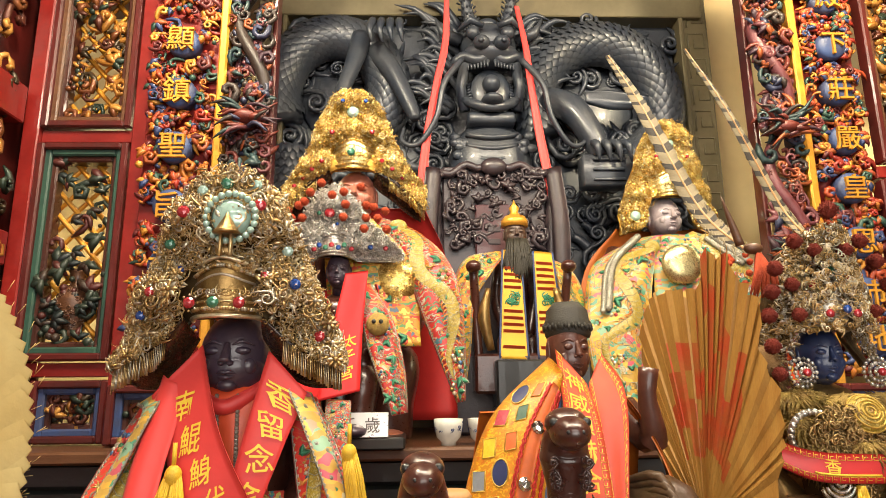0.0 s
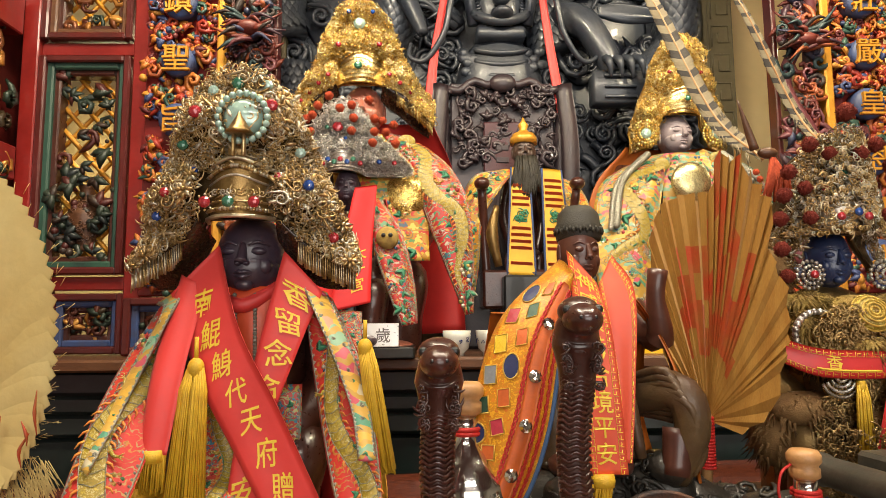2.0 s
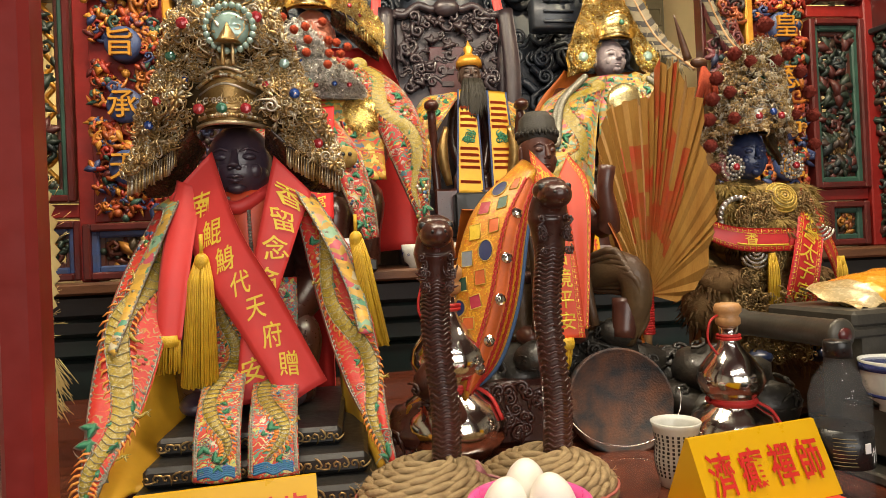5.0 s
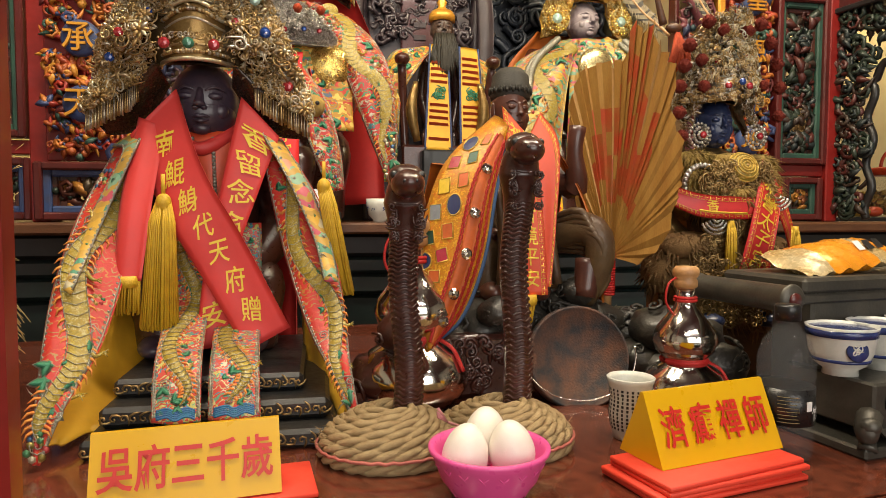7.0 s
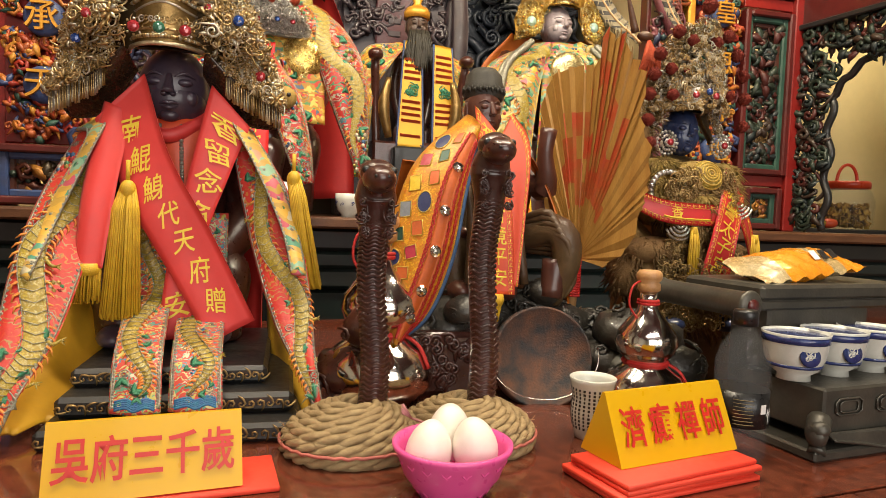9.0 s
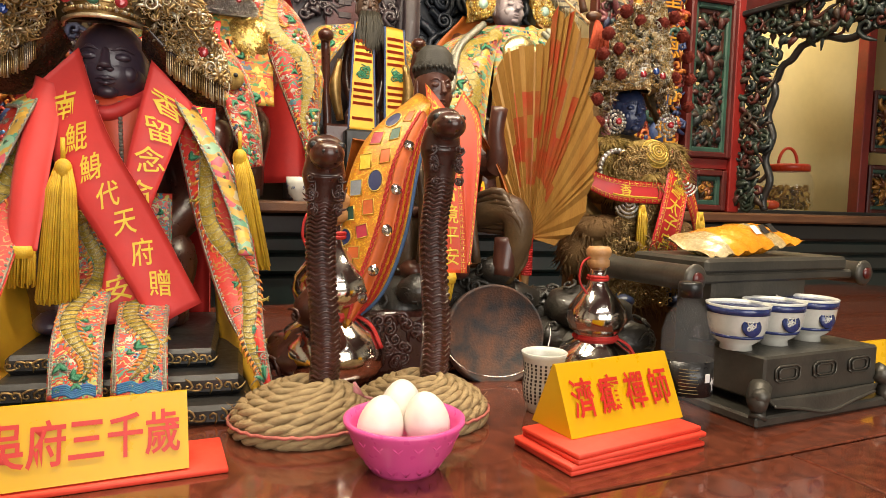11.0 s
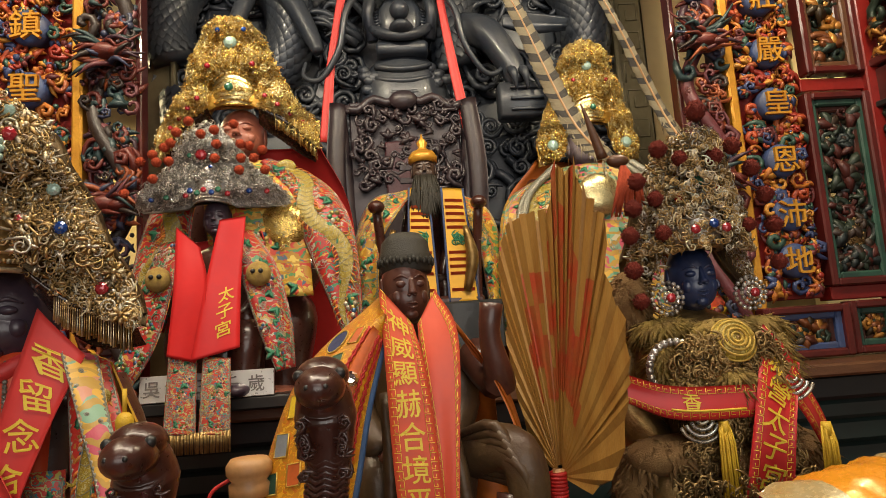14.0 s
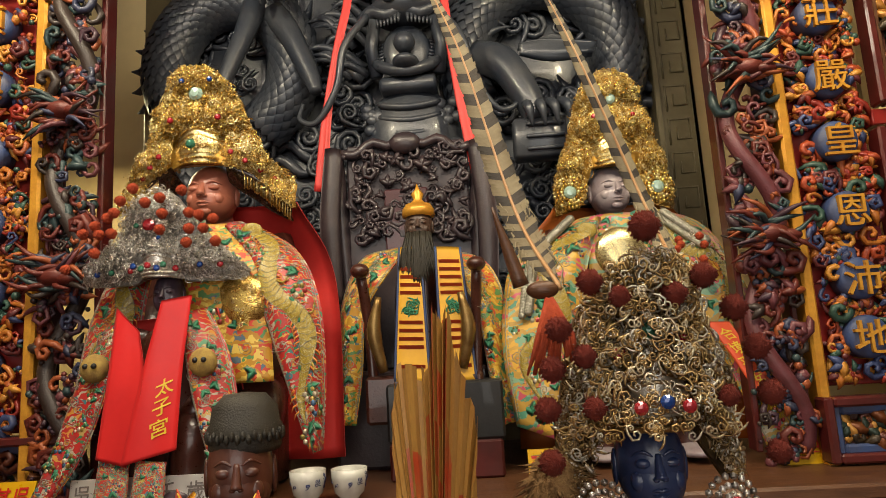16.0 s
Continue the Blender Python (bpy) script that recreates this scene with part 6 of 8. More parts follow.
for u0 in (0.53, 0.77, 0.87):
    shL.line(mb, [(u0 + 0.022 * (-1) ** i, 0.06 + 0.9 * i / 46) for i in range(47)], 0.0016, 0, 0.003, 4, 92)
    shL.line(mb, [(u0 + 0.022 * (-1) ** (i + 1), 0.06 + 0.9 * i / 46) for i in range(47)], 0.0012, 0, 0.0036, 4, 92)
part("red_braid", mb, REDCORD, cape, "red and orange zigzag braid")
mb = MB()
tube(mb, shL.off(np.full(40, 0.985), np.linspace(0.03, 0.98, 40), 0.002), 0.004, 0, 6)
part("blue_binding", mb, mat("blue_binding_tape", (0.05, 0.12, 0.28), None, 0.6), cape, "blue bound edge")
for v in (0.2, 0.36, 0.5, 0.66, 0.8):
    p, N = shL.off(np.array([0.65]), np.array([v]), 0.004)[0], shL.normal(np.array([0.65]), np.array([v]))[0]
    gem(p, 0.009, STEEL, cape, "silver_disc", N)
sash([(0.432, 1.08, 1.688), (0.436, 1.05, 1.585), (0.439, 1.035, 1.485), (0.446, 1.035, 1.387)], [(0.47, 1.065, 1.64), (0.482, 1.045, 1.583), (0.49, 1.035, 1.482), (0.496, 1.035, 1.387)],
     "orange red satin sash with yellow writing on the monk figure", [("神威顯赫合境平安", 0.48, 0.1, 0.0, 0.115, 0.03, 0.0)], mats=mat("orange_coral_satin", (0.78, 0.11, 0.04), (0.66, 0.07, 0.03), 0.5, 0, 9, 0.1, grime=0.12, sheen=0.03), fret=True)
sash([(0.476, 1.075, 1.64), (0.478, 1.055, 1.566), (0.488, 1.045, 1.482), (0.489, 1.045, 1.399)], [(0.5, 1.09, 1.682), (0.522, 1.06, 1.625), (0.514, 1.05, 1.497), (0.506, 1.05, 1.398)],
     "plain orange red satin sash end with a fret border", [], mats=mat("bright_coral_satin", (0.8, 0.12, 0.06), (0.7, 0.08, 0.04), 0.45, 0, 9, 0.1, grime=0.1, sheen=0.03), fret=True)
tassel([(0.463, 1.035, 1.384), (0.461, 1.035, 1.365), (0.458, 1.035, 1.342)], 0.016, 0.014, 50, YELLOWTHREAD, "yellow thread fringe on the monk's sash", 4, False)


def rocks(name, label, blobs, mats, seed):
    rng = random.Random(seed)
    mb = MB()
    for x, y, z, r in blobs:
        k = MB()
        ell(k, (0, 0, 0), (r, r, r * 0.8), 0, 16, 11)
        V = np.concatenate(k.v)
        for v in V:
            d = Vector(v)
            q = noise.noise(d * 22 + Vector((x * 9, y * 7, z))) * 0.35 + noise.noise(d * 60) * 0.15
            v *= 1 + q
        mb.add(V + np.array((x, y, z)), k.f)
        for _ in range(5):
            d = Vector((rng.gauss(0, 1), -abs(rng.gauss(0, 1)), rng.gauss(0, 1))).normalized()
            X, Y, Z = frame_of(d)
            curl(mb, np.array((x, y, z)) + np.array(d) * r * 0.95, r * 0.3, r * 0.07, rng, 0, 1.3, 9, X, Y, Z)
    return solo(name, mb, mats, label, "carved rock")


rocks("carved_rock", "dark painted carved rock base under the monk figure", [(0.40, 1.12, 1.33, 0.055), (0.47, 1.15, 1.33, 0.07), (0.56, 1.12, 1.35, 0.055), (0.62, 1.12, 1.32, 0.05), (0.56, 1.08, 1.385, 0.03), (0.36, 1.1, 1.30, 0.05), (0.42, 1.06, 1.36, 0.03), (0.69, 1.12, 1.30, 0.06), (0.47, 1.2, 1.27, 0.08), (0.6, 1.2, 1.27, 0.08)], STONEDARK, 1)
rocks("carved_beast", "dark brown carved crouching beast beside the box", [(0.235, 1.02, 1.27, 0.05), (0.25, 0.99, 1.345, 0.035), (0.29, 1.02, 1.28, 0.045), (0.27, 0.98, 1.30, 0.03)], DARKWOOD, 2)
rocks("carved_beast", "dark carved dragon-like rock between drum and tray", [(0.69, 1.02, 1.33, 0.045), (0.74, 1.02, 1.31, 0.05), (0.70, 1.0, 1.27, 0.05), (0.77, 1.0, 1.27, 0.05), (0.66, 1.03, 1.28, 0.04)], STONEDARK, 3)
cbox = thing("cloud_carved_box", "dark reddish wooden box carved with cloud scrolls", "box")
mb = MB()
box(mb, (0.40, 1.10, 1.275), (0.16, 0.12, 0.1), 0, 0.008)
part("body", mb, DARKWOOD, cbox, smooth=False)
mb = MB()
rng = random.Random(5)
for i in range(36):
    curl(mb, (0.33 + 0.14 * rng.random(), 1.039, 1.24 + 0.075 * rng.random()), 0.011, 0.0035, rng, 0, 1.5, 12, seg=5)
part("cloud_relief", mb, DARKWOOD, cbox)


# -- palm leaf fan --
def palm_fan():
    t = thing("palm_leaf_fan", "dry brown palm leaf fan with a red painted patch", "fan")
    rng = random.Random(3)
    tips = [(-0.05, 0.025), (-0.065, 0.07), (-0.085, 0.14), (-0.085, 0.205), (-0.09, 0.27), (-0.073, 0.322), (-0.053, 0.336), (-0.01, 0.336), (0.015, 0.336), (0.034, 0.387),
            (0.05, 0.367), (0.064, 0.382), (0.08, 0.327), (0.104, 0.316), (0.097, 0.24), (0.116, 0.188), (0.115, 0.13), (0.107, 0.1), (0.086, 0.026), (0.043, -0.01)]
    base = np.array((0.645, 1.13, 1.44))
    T = spline([(a, 0, b) for a, b in tips], 58)
    turn = lambda q: np.array((0.48 * q[0], -1.06 * q[0], q[2]))
    for i in range(57):
        a, b = T[i], T[i + 1]
        y = -0.012 if i % 2 else 0.0
        q = np.linspace(0.04, 1, 9)
        cut = rng.uniform(0.97, 1.03)
        V = []
        for s in q:
            bow = -0.012 * math.sin(s * 2.2)
            V += [base + turn(a) * s * cut + np.array((0, bow + (-0.007 if i % 2 else 0.003) * s, 0)), base + turn(b) * s * cut + np.array((0, bow + (0.003 if i % 2 else -0.007) * s, 0))]
        n = len(V)
        V = np.vstack([V, np.array(V) + np.array((0, 0.0015, 0))])
        F = grid_faces(2, 9)
        mb = MB()
        red = 13 < i < 43
        mb.add(V, [])
        for j, f in enumerate(F):
            m = 1 if red and 2 <= j <= 2.4 + 3.4 * math.sin((i - 13) / 30 * 3.14) + 0.8 * (i % 3) and noise.noise(Vector((i * 0.33, j * 0.7, 2.0))) > -0.16 else 0
            mb.f += [f, tuple(k + n for k in f[::-1])]
            mb.m += [m, m]
        mb.f.append((n - 2, n - 1, 2 * n - 1, 2 * n - 2))
        mb.m.append(0)
        part("leaf_rib", mb, [PALM, REDSTAIN], t, smooth=False)
    mb = MB()
    tube(mb, [(0.642, 1.125, 1.45), (0.638, 1.12, 1.40), (0.636, 1.12, 1.35)], 0.008, 0, 10)
    h = part("handle", mb, CORK, t)
    mb = MB()
    for z in np.linspace(1.375, 1.445, 17):
        join_ring(mb, (0.6395, 1.122, z), 0.0095, 0.0028, 0, 14, (1, 0, 0), (0, 1, 0), 5)
    part("cord_wrap", mb, REDCORD, h, "red cord binding")


palm_fan()


# -- the small blue-faced prince figure with pompoms --
def prince_extra(mb):
    ell(mb, (0.85, 1.16, 1.56), (0.085, 0.06, 0.08), 2, 18, 12)


figure((0.852, 1.15, 1.68), 0.064, 0.085, 1.32, [BLUEFACE, BLUEFACE, BRASS], "dark blue faced seated prince figure in gilt armour", 0.08, lap=1.42, extra=prince_extra)
pc, surf = crown("jewelled_crown", (0.852, 1.15, 1.68), [(0, 0.19), (0.025, 0.18), (0.05, 0.15), (0.07, 0.1), (0.082, 0.03)], [(0, 0.035), (0.036, 0.035), (0.045, 0.02), (0.066, -0.02), (0.082, -0.01)], 0, mat("dull_silver_gilt", (0.6, 0.52, 0.4), None, 0.3, 0.9, 60, 0.3, island=[(0.8, 0.76, 0.68), (0.5, 0.36, 0.16), (0.9, 0.87, 0.8), (0.3, 0.2, 0.1), (0.62, 0.48, 0.28)]),
    "dense silver gilt crown with jewels and rust red pompoms", 102, 2300, 0.0046, [(-0.02, 0.055, 0.006, GEMRED), (0.0, 0.06, 0.006, GEMBLUE), (0.02, 0.055, 0.006, GEMRED), (0, 0.12, 0.008, GEMGREEN), (-0.03, 0.1, 0.006, GEMRED), (0.03, 0.11, 0.006, GEMRED)], bow=0.05, fringe=False)
mb = MB()
rng = random.Random(6)
for _ in range(520):
    a, z = rng.uniform(-1.5, 1.5), rng.uniform(0.03, 0.18)
    curl(mb, (0.852 + 0.075 * math.sin(a) * (1.1 - z * 3), 1.13 - 0.055 * math.cos(a), 1.68 + z), rng.uniform(0.003, 0.0065), 0.0012, rng, 0, 1.2, 8, seg=4)
part("gilt_openwork", mb, GOLD, pc, kind="stuff")
for dx, dz, r in ((0.0, 0.21, 0.013), (-0.05, 0.165, 0.011), (0.05, 0.165, 0.011), (-0.08, 0.125, 0.011), (0.075, 0.135, 0.011), (-0.088, 0.09, 0.011), (-0.06, 0.1, 0.01), (0.092, 0.1, 0.011), (-0.095, 0.055, 0.011), (-0.055, 0.055, 0.01),
                  (0.1, 0.06, 0.011), (0.02, 0.15, 0.011), (-0.025, 0.15, 0.01), (-0.095, 0.01, 0.011), (0.1, 0.01, 0.01), (-0.09, -0.03, 0.01), (0.06, 0.06, 0.009)):
    pompom((0.852 + dx, 1.078 + 0.25 * abs(dx), 1.68 + dz), r * 1.15, POMRED, pc)
for s in (-1, 1):
    mb = MB()
    for k, (R, n) in enumerate(((0.006, 8), (0.013, 14), (0.02, 18))):
        for j in range(n):
            a = j * 2 * math.pi / n
            ell(mb, (0.852 + s * 0.055 + R * math.cos(a), 1.105 - 0.003 * (3 - k), 1.652 + R * math.sin(a)), 0.0035, 0, 6, 4)
    part("ear_rosette", mb, SILVER, pc)
    gem((0.852 + s * 0.055, 1.09, 1.652), 0.006, GEMRED, pc)


def fur_piece(name, label, blobs, mats, seed, n=160, l=0.016):
    rng = random.Random(seed)
    mb = MB()
    for c, r in blobs:
        ell(mb, c, r, 0, 14, 9)
        for _ in range(n):
            d = np.array(Vector((rng.gauss(0, 1), rng.gauss(0, 1), rng.gauss(0, 1))).normalized())
            p = np.array(c) + d * np.array(r) * 0.98
            x, y, z = frame_of(d)
            e = p + d * l * rng.uniform(0.5, 1) + np.array((rng.uniform(-0.4, 0.4), 0, -0.7)) * l
            w = 0.0022
            mb.add([p + x * w, p - x * w + y * w, p - x * w - y * w, e], [(0, 1, 3), (1, 2, 3), (2, 0, 3)])
    return solo(name, mb, mats, label, "fur trim", "fur trims")


fur_piece("fur_collar", "pale yellow fur collar on the prince figure", [((0.80, 1.12, 1.612), (0.045, 0.025, 0.016)), ((0.86, 1.1, 1.605), (0.045, 0.025, 0.018)), ((0.92, 1.12, 1.605), (0.04, 0.025, 0.018)), ((0.78, 1.10, 1.57), (0.018, 0.024, 0.032)), ((0.93, 1.10, 1.57), (0.018, 0.024, 0.03)), ((0.80, 1.09, 1.545), (0.03, 0.03, 0.025)), ((0.905, 1.085, 1.55), (0.03, 0.03, 0.025)), ((0.855, 1.075, 1.548), (0.035, 0.028, 0.018))], PALEFUR, 1, 260, 0.02)
fur_piece("fur_skirt", "tawny fur trim round the prince figure's waist and knees", [((0.78, 1.1, 1.46), (0.06, 0.04, 0.025)), ((0.87, 1.09, 1.45), (0.07, 0.04, 0.03)), ((0.94, 1.12, 1.45), (0.05, 0.04, 0.03)), ((0.75, 1.13, 1.42), (0.04, 0.04, 0.05)), ((0.83, 1.08, 1.34), (0.07, 0.04, 0.025)), ((0.92, 1.1, 1.33), (0.06, 0.04, 0.03)), ((0.765, 1.15, 1.65), (0.03, 0.03, 0.045))], FUR, 2, 200)
arm = thing("gilt_armour", "gilt sequinned armour plates on the prince figure", "armour")
mb = MB()
rng = random.Random(14)
for _ in range(1600):
    z = rng.uniform(1.33, 1.60)
    hw = np.interp(z, [1.33, 1.40, 1.46, 1.52, 1.57, 1.6], [0.11, 0.1, 0.07, 0.06, 0.075, 0.05])
    x = 0.85 + rng.uniform(-1, 1) * hw
    y = 1.058 + 1.6 * (x - 0.85) ** 2 + rng.uniform(-0.004, 0.004) - 0.02 * (z < 1.44)
    curl(mb, (x, y, z), rng.uniform(0.004, 0.008), 0.0017, rng, 0, 1.0, 7, seg=4)
part("scale_armour", mb, BRASS, arm, kind="stuff")
sh = Sheet([(0.81, 1.14, 1.60), (0.79, 1.13, 1.53), (0.785, 1.11, 1.45), (0.755, 1.10, 1.33)], [(0.89, 1.14, 1.60), (0.91, 1.13, 1.53), (0.915, 1.11, 1.45), (0.945, 1.10, 1.33)], 0.03)
mb = MB()
sh.mesh(mb, 0, 16, 16, 0.006)
part("backing", mb, GAPSHADE, arm)
for cx, cz in ((0.80, 1.495), (0.915, 1.535)):
    mb = MB()
    for k in range(5):
        a = np.linspace(-1.2, 1.2, 12)
        tube(mb, np.stack([cx + 0.007 * k * np.sin(a), np.full(12, 1.052), cz - 0.007 * k * np.cos(a) + 0.014], 1), 0.0022, 0, 5)
    part("shell_plate", mb, SILVER, arm)
mb = MB()
lathe(mb, [(0.002, 0.004), (0.012, 0.005), (0.022, 0.001), (0.028, -0.006), (0.025, -0.009)], seg=32, M=pose(0.856, 1.058, 1.597, 68, 0, 0))
cl = part("round_collar", mb, brocade("yellow_figured_silk", (0.4, 0.28, 0.03), [(0.5, 0.38, 0.05), (0.22, 0.16, 0.02), (0.46, 0.36, 0.1)], 150, 0.5, 0.5), arm, "round yellow silk collar with gold cords")
mb = MB()
A = np.array(pose(0.856, 1.058, 1.597, 68, 0, 0))
for r, h in ((0.006, 0.005), (0.011, 0.0055), (0.016, 0.004), (0.022, 0.0015), (0.027, -0.0045)):
    join_ring(mb, A[:3, 3] + A[:3, 2] * h, r, 0.0016, 0, 28, A[:3, 0], A[:3, 1], 5)
part("collar_cord", mb, THREADGOLD, cl)
ring = MB()
join_ring(ring, (0.785, 1.075, 1.565), 0.033, 0.004, 0, 26)
for j in range(26):
    a = j * 0.2417
    ell(ring, (0.785 + 0.033 * math.cos(a), 1.072, 1.565 + 0.033 * math.sin(a)), 0.0052, 0, 7, 5)
solo("universe_ring", ring, SILVER, "beaded silver ring held by the prince figure", "ring")
RSASH = mat("scarlet_printed_satin", (0.62, 0.025, 0.025), (0.52, 0.02, 0.02), 0.4, 0, 9, 0.1, grime=0.1, sheen=0.03)
t, sh = sash([(0.866, 1.045, 1.506), (0.769, 1.045, 1.51), (0.714, 1.06, 1.532)], [(0.865, 1.045, 1.543), (0.768, 1.045, 1.548), (0.71, 1.06, 1.567)], "scarlet satin sash with fret border across the prince's waist", [], RSASH, fret=True)
write_on(sh, "香", 0.55, 0.4, 0, 0, *sh.size(), GOLDINK, t, 0.02, turn=-1.57)
mb = MB()
sh.line(mb, [(0.28, 0.08), (0.28, 0.55)], 0.0016, 0)
part("writing_bar", mb, GOLDINK, t)
sash([(0.905, 1.08, 1.611), (0.858, 1.038, 1.516), (0.832, 1.038, 1.414)], [(0.945, 1.08, 1.562), (0.905, 1.038, 1.497), (0.889, 1.038, 1.413)], "scarlet satin sash with yellow writing hanging from the prince's shoulder", [("新營太子宮", 0.5, 0.18, 0.0, 0.17, 0.032, -0.25)], RSASH, fret=True)
sash([(0.90, 1.05, 1.54), (0.93, 1.06, 1.50), (0.962, 1.08, 1.452)], [(0.925, 1.06, 1.56), (0.955, 1.07, 1.51), (0.982, 1.09, 1.46)], "short scarlet satin sash end behind the shoulder sash", [], RSASH, fret=True)
for x, z in ((0.822, 1.50), (0.945, 1.49)):
    tassel([(x, 1.045, z), (x, 1.04, z - 0.04), (x - 0.002, 1.04, z - 0.1)], 0.006, 0.012, 60, YELLOWTHREAD, "thin gold thread tassel on the prince figure", int(x * 1000), False)
slab("seat_block", (0.86, 1.18, 1.27), (0.22, 0.2, 0.09), WOOD, "brown wooden seat block under the prince figure", "block", kind="")


# -- pheasant feathers --
def feather(P, w, label, seed):
    rng = random.Random(seed)
    P = spline(P, 60)
    t = thing("pheasant_feather", label, "feather", "long tail feathers")
    mb = MB()
    tube(mb, P, [0.0012, 0.0018, 0.003], 0, 5)
    part("shaft", mb, CORK, t)
    T = np.gradient(P, axis=0)
    T /= np.linalg.norm(T, axis=1)[:, None]
    S = np.cross(T, (0, 1, 0))
    S /= np.linalg.norm(S, axis=1)[:, None]
    mb = MB()
    bars = [mat("pale_feather", (0.3, 0.25, 0.15), (0.2, 0.15, 0.08), 0.7), mat("dark_feather_bar", (0.04, 0.03, 0.022), None, 0.7)] if not FEATHERBARS else FEATHERBARS
    FEATHERBARS[:] = bars
    for i in range(0, 118):
        q = i / 2
        a, h = int(q), q - int(q)
        p, T1, S1 = P[a] * (1 - h) + P[a + 1] * h, T[a], S[a]
        ww = w * (0.3 + 0.7 * min(1, q / 30)) * (1 if q < 50 else max(0.25, (59 - q) / 9))
        step = np.linalg.norm(P[a + 1] - P[a]) * 0.6
        m = 1 if q % 3.1 < 1.3 else 0
        for s in (-1, 1):
            e = p + S1 * s * ww * rng.uniform(0.9, 1.08) - T1 * ww * 0.55 + np.array((0, 0.003, 0))
            d, b = T1 * step, np.array((0, 0.0012, 0))
            mb.add([p, p + d, e + d, e, p + b, p + d + b, e + d + b, e + b], [(0, 1, 2, 3), (7, 6, 5, 4), (2, 6, 7, 3)], m)
    for i in range(40):
        q = rng.randrange(38, 57)
        p = P[q] + S[q] * rng.choice((-1, 1)) * w * rng.uniform(0.5, 0.9)
        tube(mb, [p, p + S[q] * rng.uniform(-0.01, 0.01) + T[q] * 0.012 + np.array((0, 0, -0.012))], [0.001, 0.0004], 0, 3)
    part("vane", mb, bars, t, "barred pale and dark vane", kind="stuff")


FEATHERBARS = []
feather([(0.662, 1.47, 2.36), (0.704, 1.41, 2.215), (0.755, 1.30, 1.962), (0.79, 1.2, 1.85)], 0.019, "long barred pheasant tail feather rising from the prince's crown", 1)
feather([(0.825, 1.44, 2.36), (0.865, 1.365, 2.18), (0.915, 1.30, 1.955), (0.915, 1.19, 1.85)], 0.0115, "long barred pheasant tail feather rising from the prince's crown", 2)
mb = MB()
ell(mb, (0.765, 1.14, 1.845), (0.016, 0.009, 0.009), 0)
tube(mb, spline([(0.745, 1.14, 1.85), (0.735, 1.14, 1.885), (0.722, 1.14, 1.93)], 10), [0.008, 0.006, 0.001], 0, 6)
for j in range(14):
    a = random.Random(j).uniform(-0.6, 0.6)
    tube(mb, [(0.77, 1.135, 1.835), (0.77 + 0.03 * a, 1.125, 1.80), (0.765 + 0.05 * a, 1.125, 1.765)], [0.005, 0.004, 0.001], 1, 5)
solo("feather_mount", mb, [WOOD, POMORANGE], "brown dragon head mount with orange plume below the feathers", "ornament")

# -- silver-crowned black-faced figure on the shelf --
figure((0.015, 1.92, 1.955), 0.066, 0.09, 1.52, [BLACKFACE, BLACKFACE, DARKWOOD], "black faced seated figure with a silver crown on the rear shelf", 0.085, lap=1.66)
sc, surf = crown("silver_crown", (0.005, 1.92, 1.955), [(0, 0.235), (0.03, 0.225), (0.07, 0.18), (0.1, 0.13), (0.15, 0.085), (0.185, 0.05)], [(0, 0.035), (0.042, 0.035), (0.06, 0.025), (0.12, 0.025), (0.185, 0.03)], 0, SILVER,
    "silver openwork crown with blue and red stones and orange pompoms", 103, 2300, 0.0058, [(-0.01, 0.15, 0.014, GEMRED)] + [(dx, 0.05 + 0.006 * (i % 2), 0.007, (GEMRED, GEMBLUE, GEMGREEN)[i % 3]) for i, dx in enumerate((-0.05, -0.033, -0.017, 0, 0.017, 0.033, 0.05, 0.1, -0.1, 0.14, -0.14))] + [(0.01, 0.12, 0.005, GEMBLUE), (-0.04, 0.15, 0.006, GEMGREEN)], bow=0.05, fringe=False)
for dx, dz in ((-0.06, 0.2), (-0.03, 0.225), (0.03, 0.2), (0.075, 0.215), (-0.09, 0.165), (-0.075, 0.175), (0.035, 0.165), (0.09, 0.165), (0.11, 0.16), (0.03, 0.13), (0.09, 0.13), (0.085, 0.1), (0.14, 0.15), (0.145, 0.1), (-0.11, 0.13), (-0.08, 0.13), (-0.12, 0.09), (-0.15, 0.135), (-0.19, 0.06), (0.12, 0.13), (0.0, 0.19), (-0.12, 0.15)):
    pompom((0.005 + dx, 1.825 + 0.15 * abs(dx), 1.955 + dz), 0.0125, POMORANGE, sc)
srobe = thing("embroidered_robe", "red robe thick with silver sequins on the silver-crowned statue", "robe", "robes of the statues")
panel(srobe, [(-0.13, 1.93, 1.895), (-0.164, 1.88, 1.776), (-0.19, 1.84, 1.634), (-0.215, 1.79, 1.493)], [(-0.055, 1.87, 1.895), (-0.067, 1.84, 1.781), (-0.111, 1.82, 1.63), (-0.2, 1.79, 1.49)], REDBROCADE, 231, 0.02, 0.008, 1.5, 60, False)
panel(srobe, [(0.07, 1.86, 1.9), (0.096, 1.84, 1.771), (0.131, 1.82, 1.665), (0.171, 1.81, 1.572)], [(0.1, 1.92, 1.92), (0.163, 1.88, 1.822), (0.198, 1.85, 1.686), (0.207, 1.82, 1.579)], REDBROCADE, 232, 0.02, 0.008, 1.5, 60, False)
panel(srobe, [(-0.12, 1.93, 1.9), (-0.14, 2.0, 1.7), (-0.13, 2.0, 1.5)], [(0.12, 1.93, 1.92), (0.16, 2.0, 1.7), (0.15, 2.0, 1.5)], SCARLET, 233, -0.04, 0.01, 3, 0, False, False, name="back_panel", nu=18)
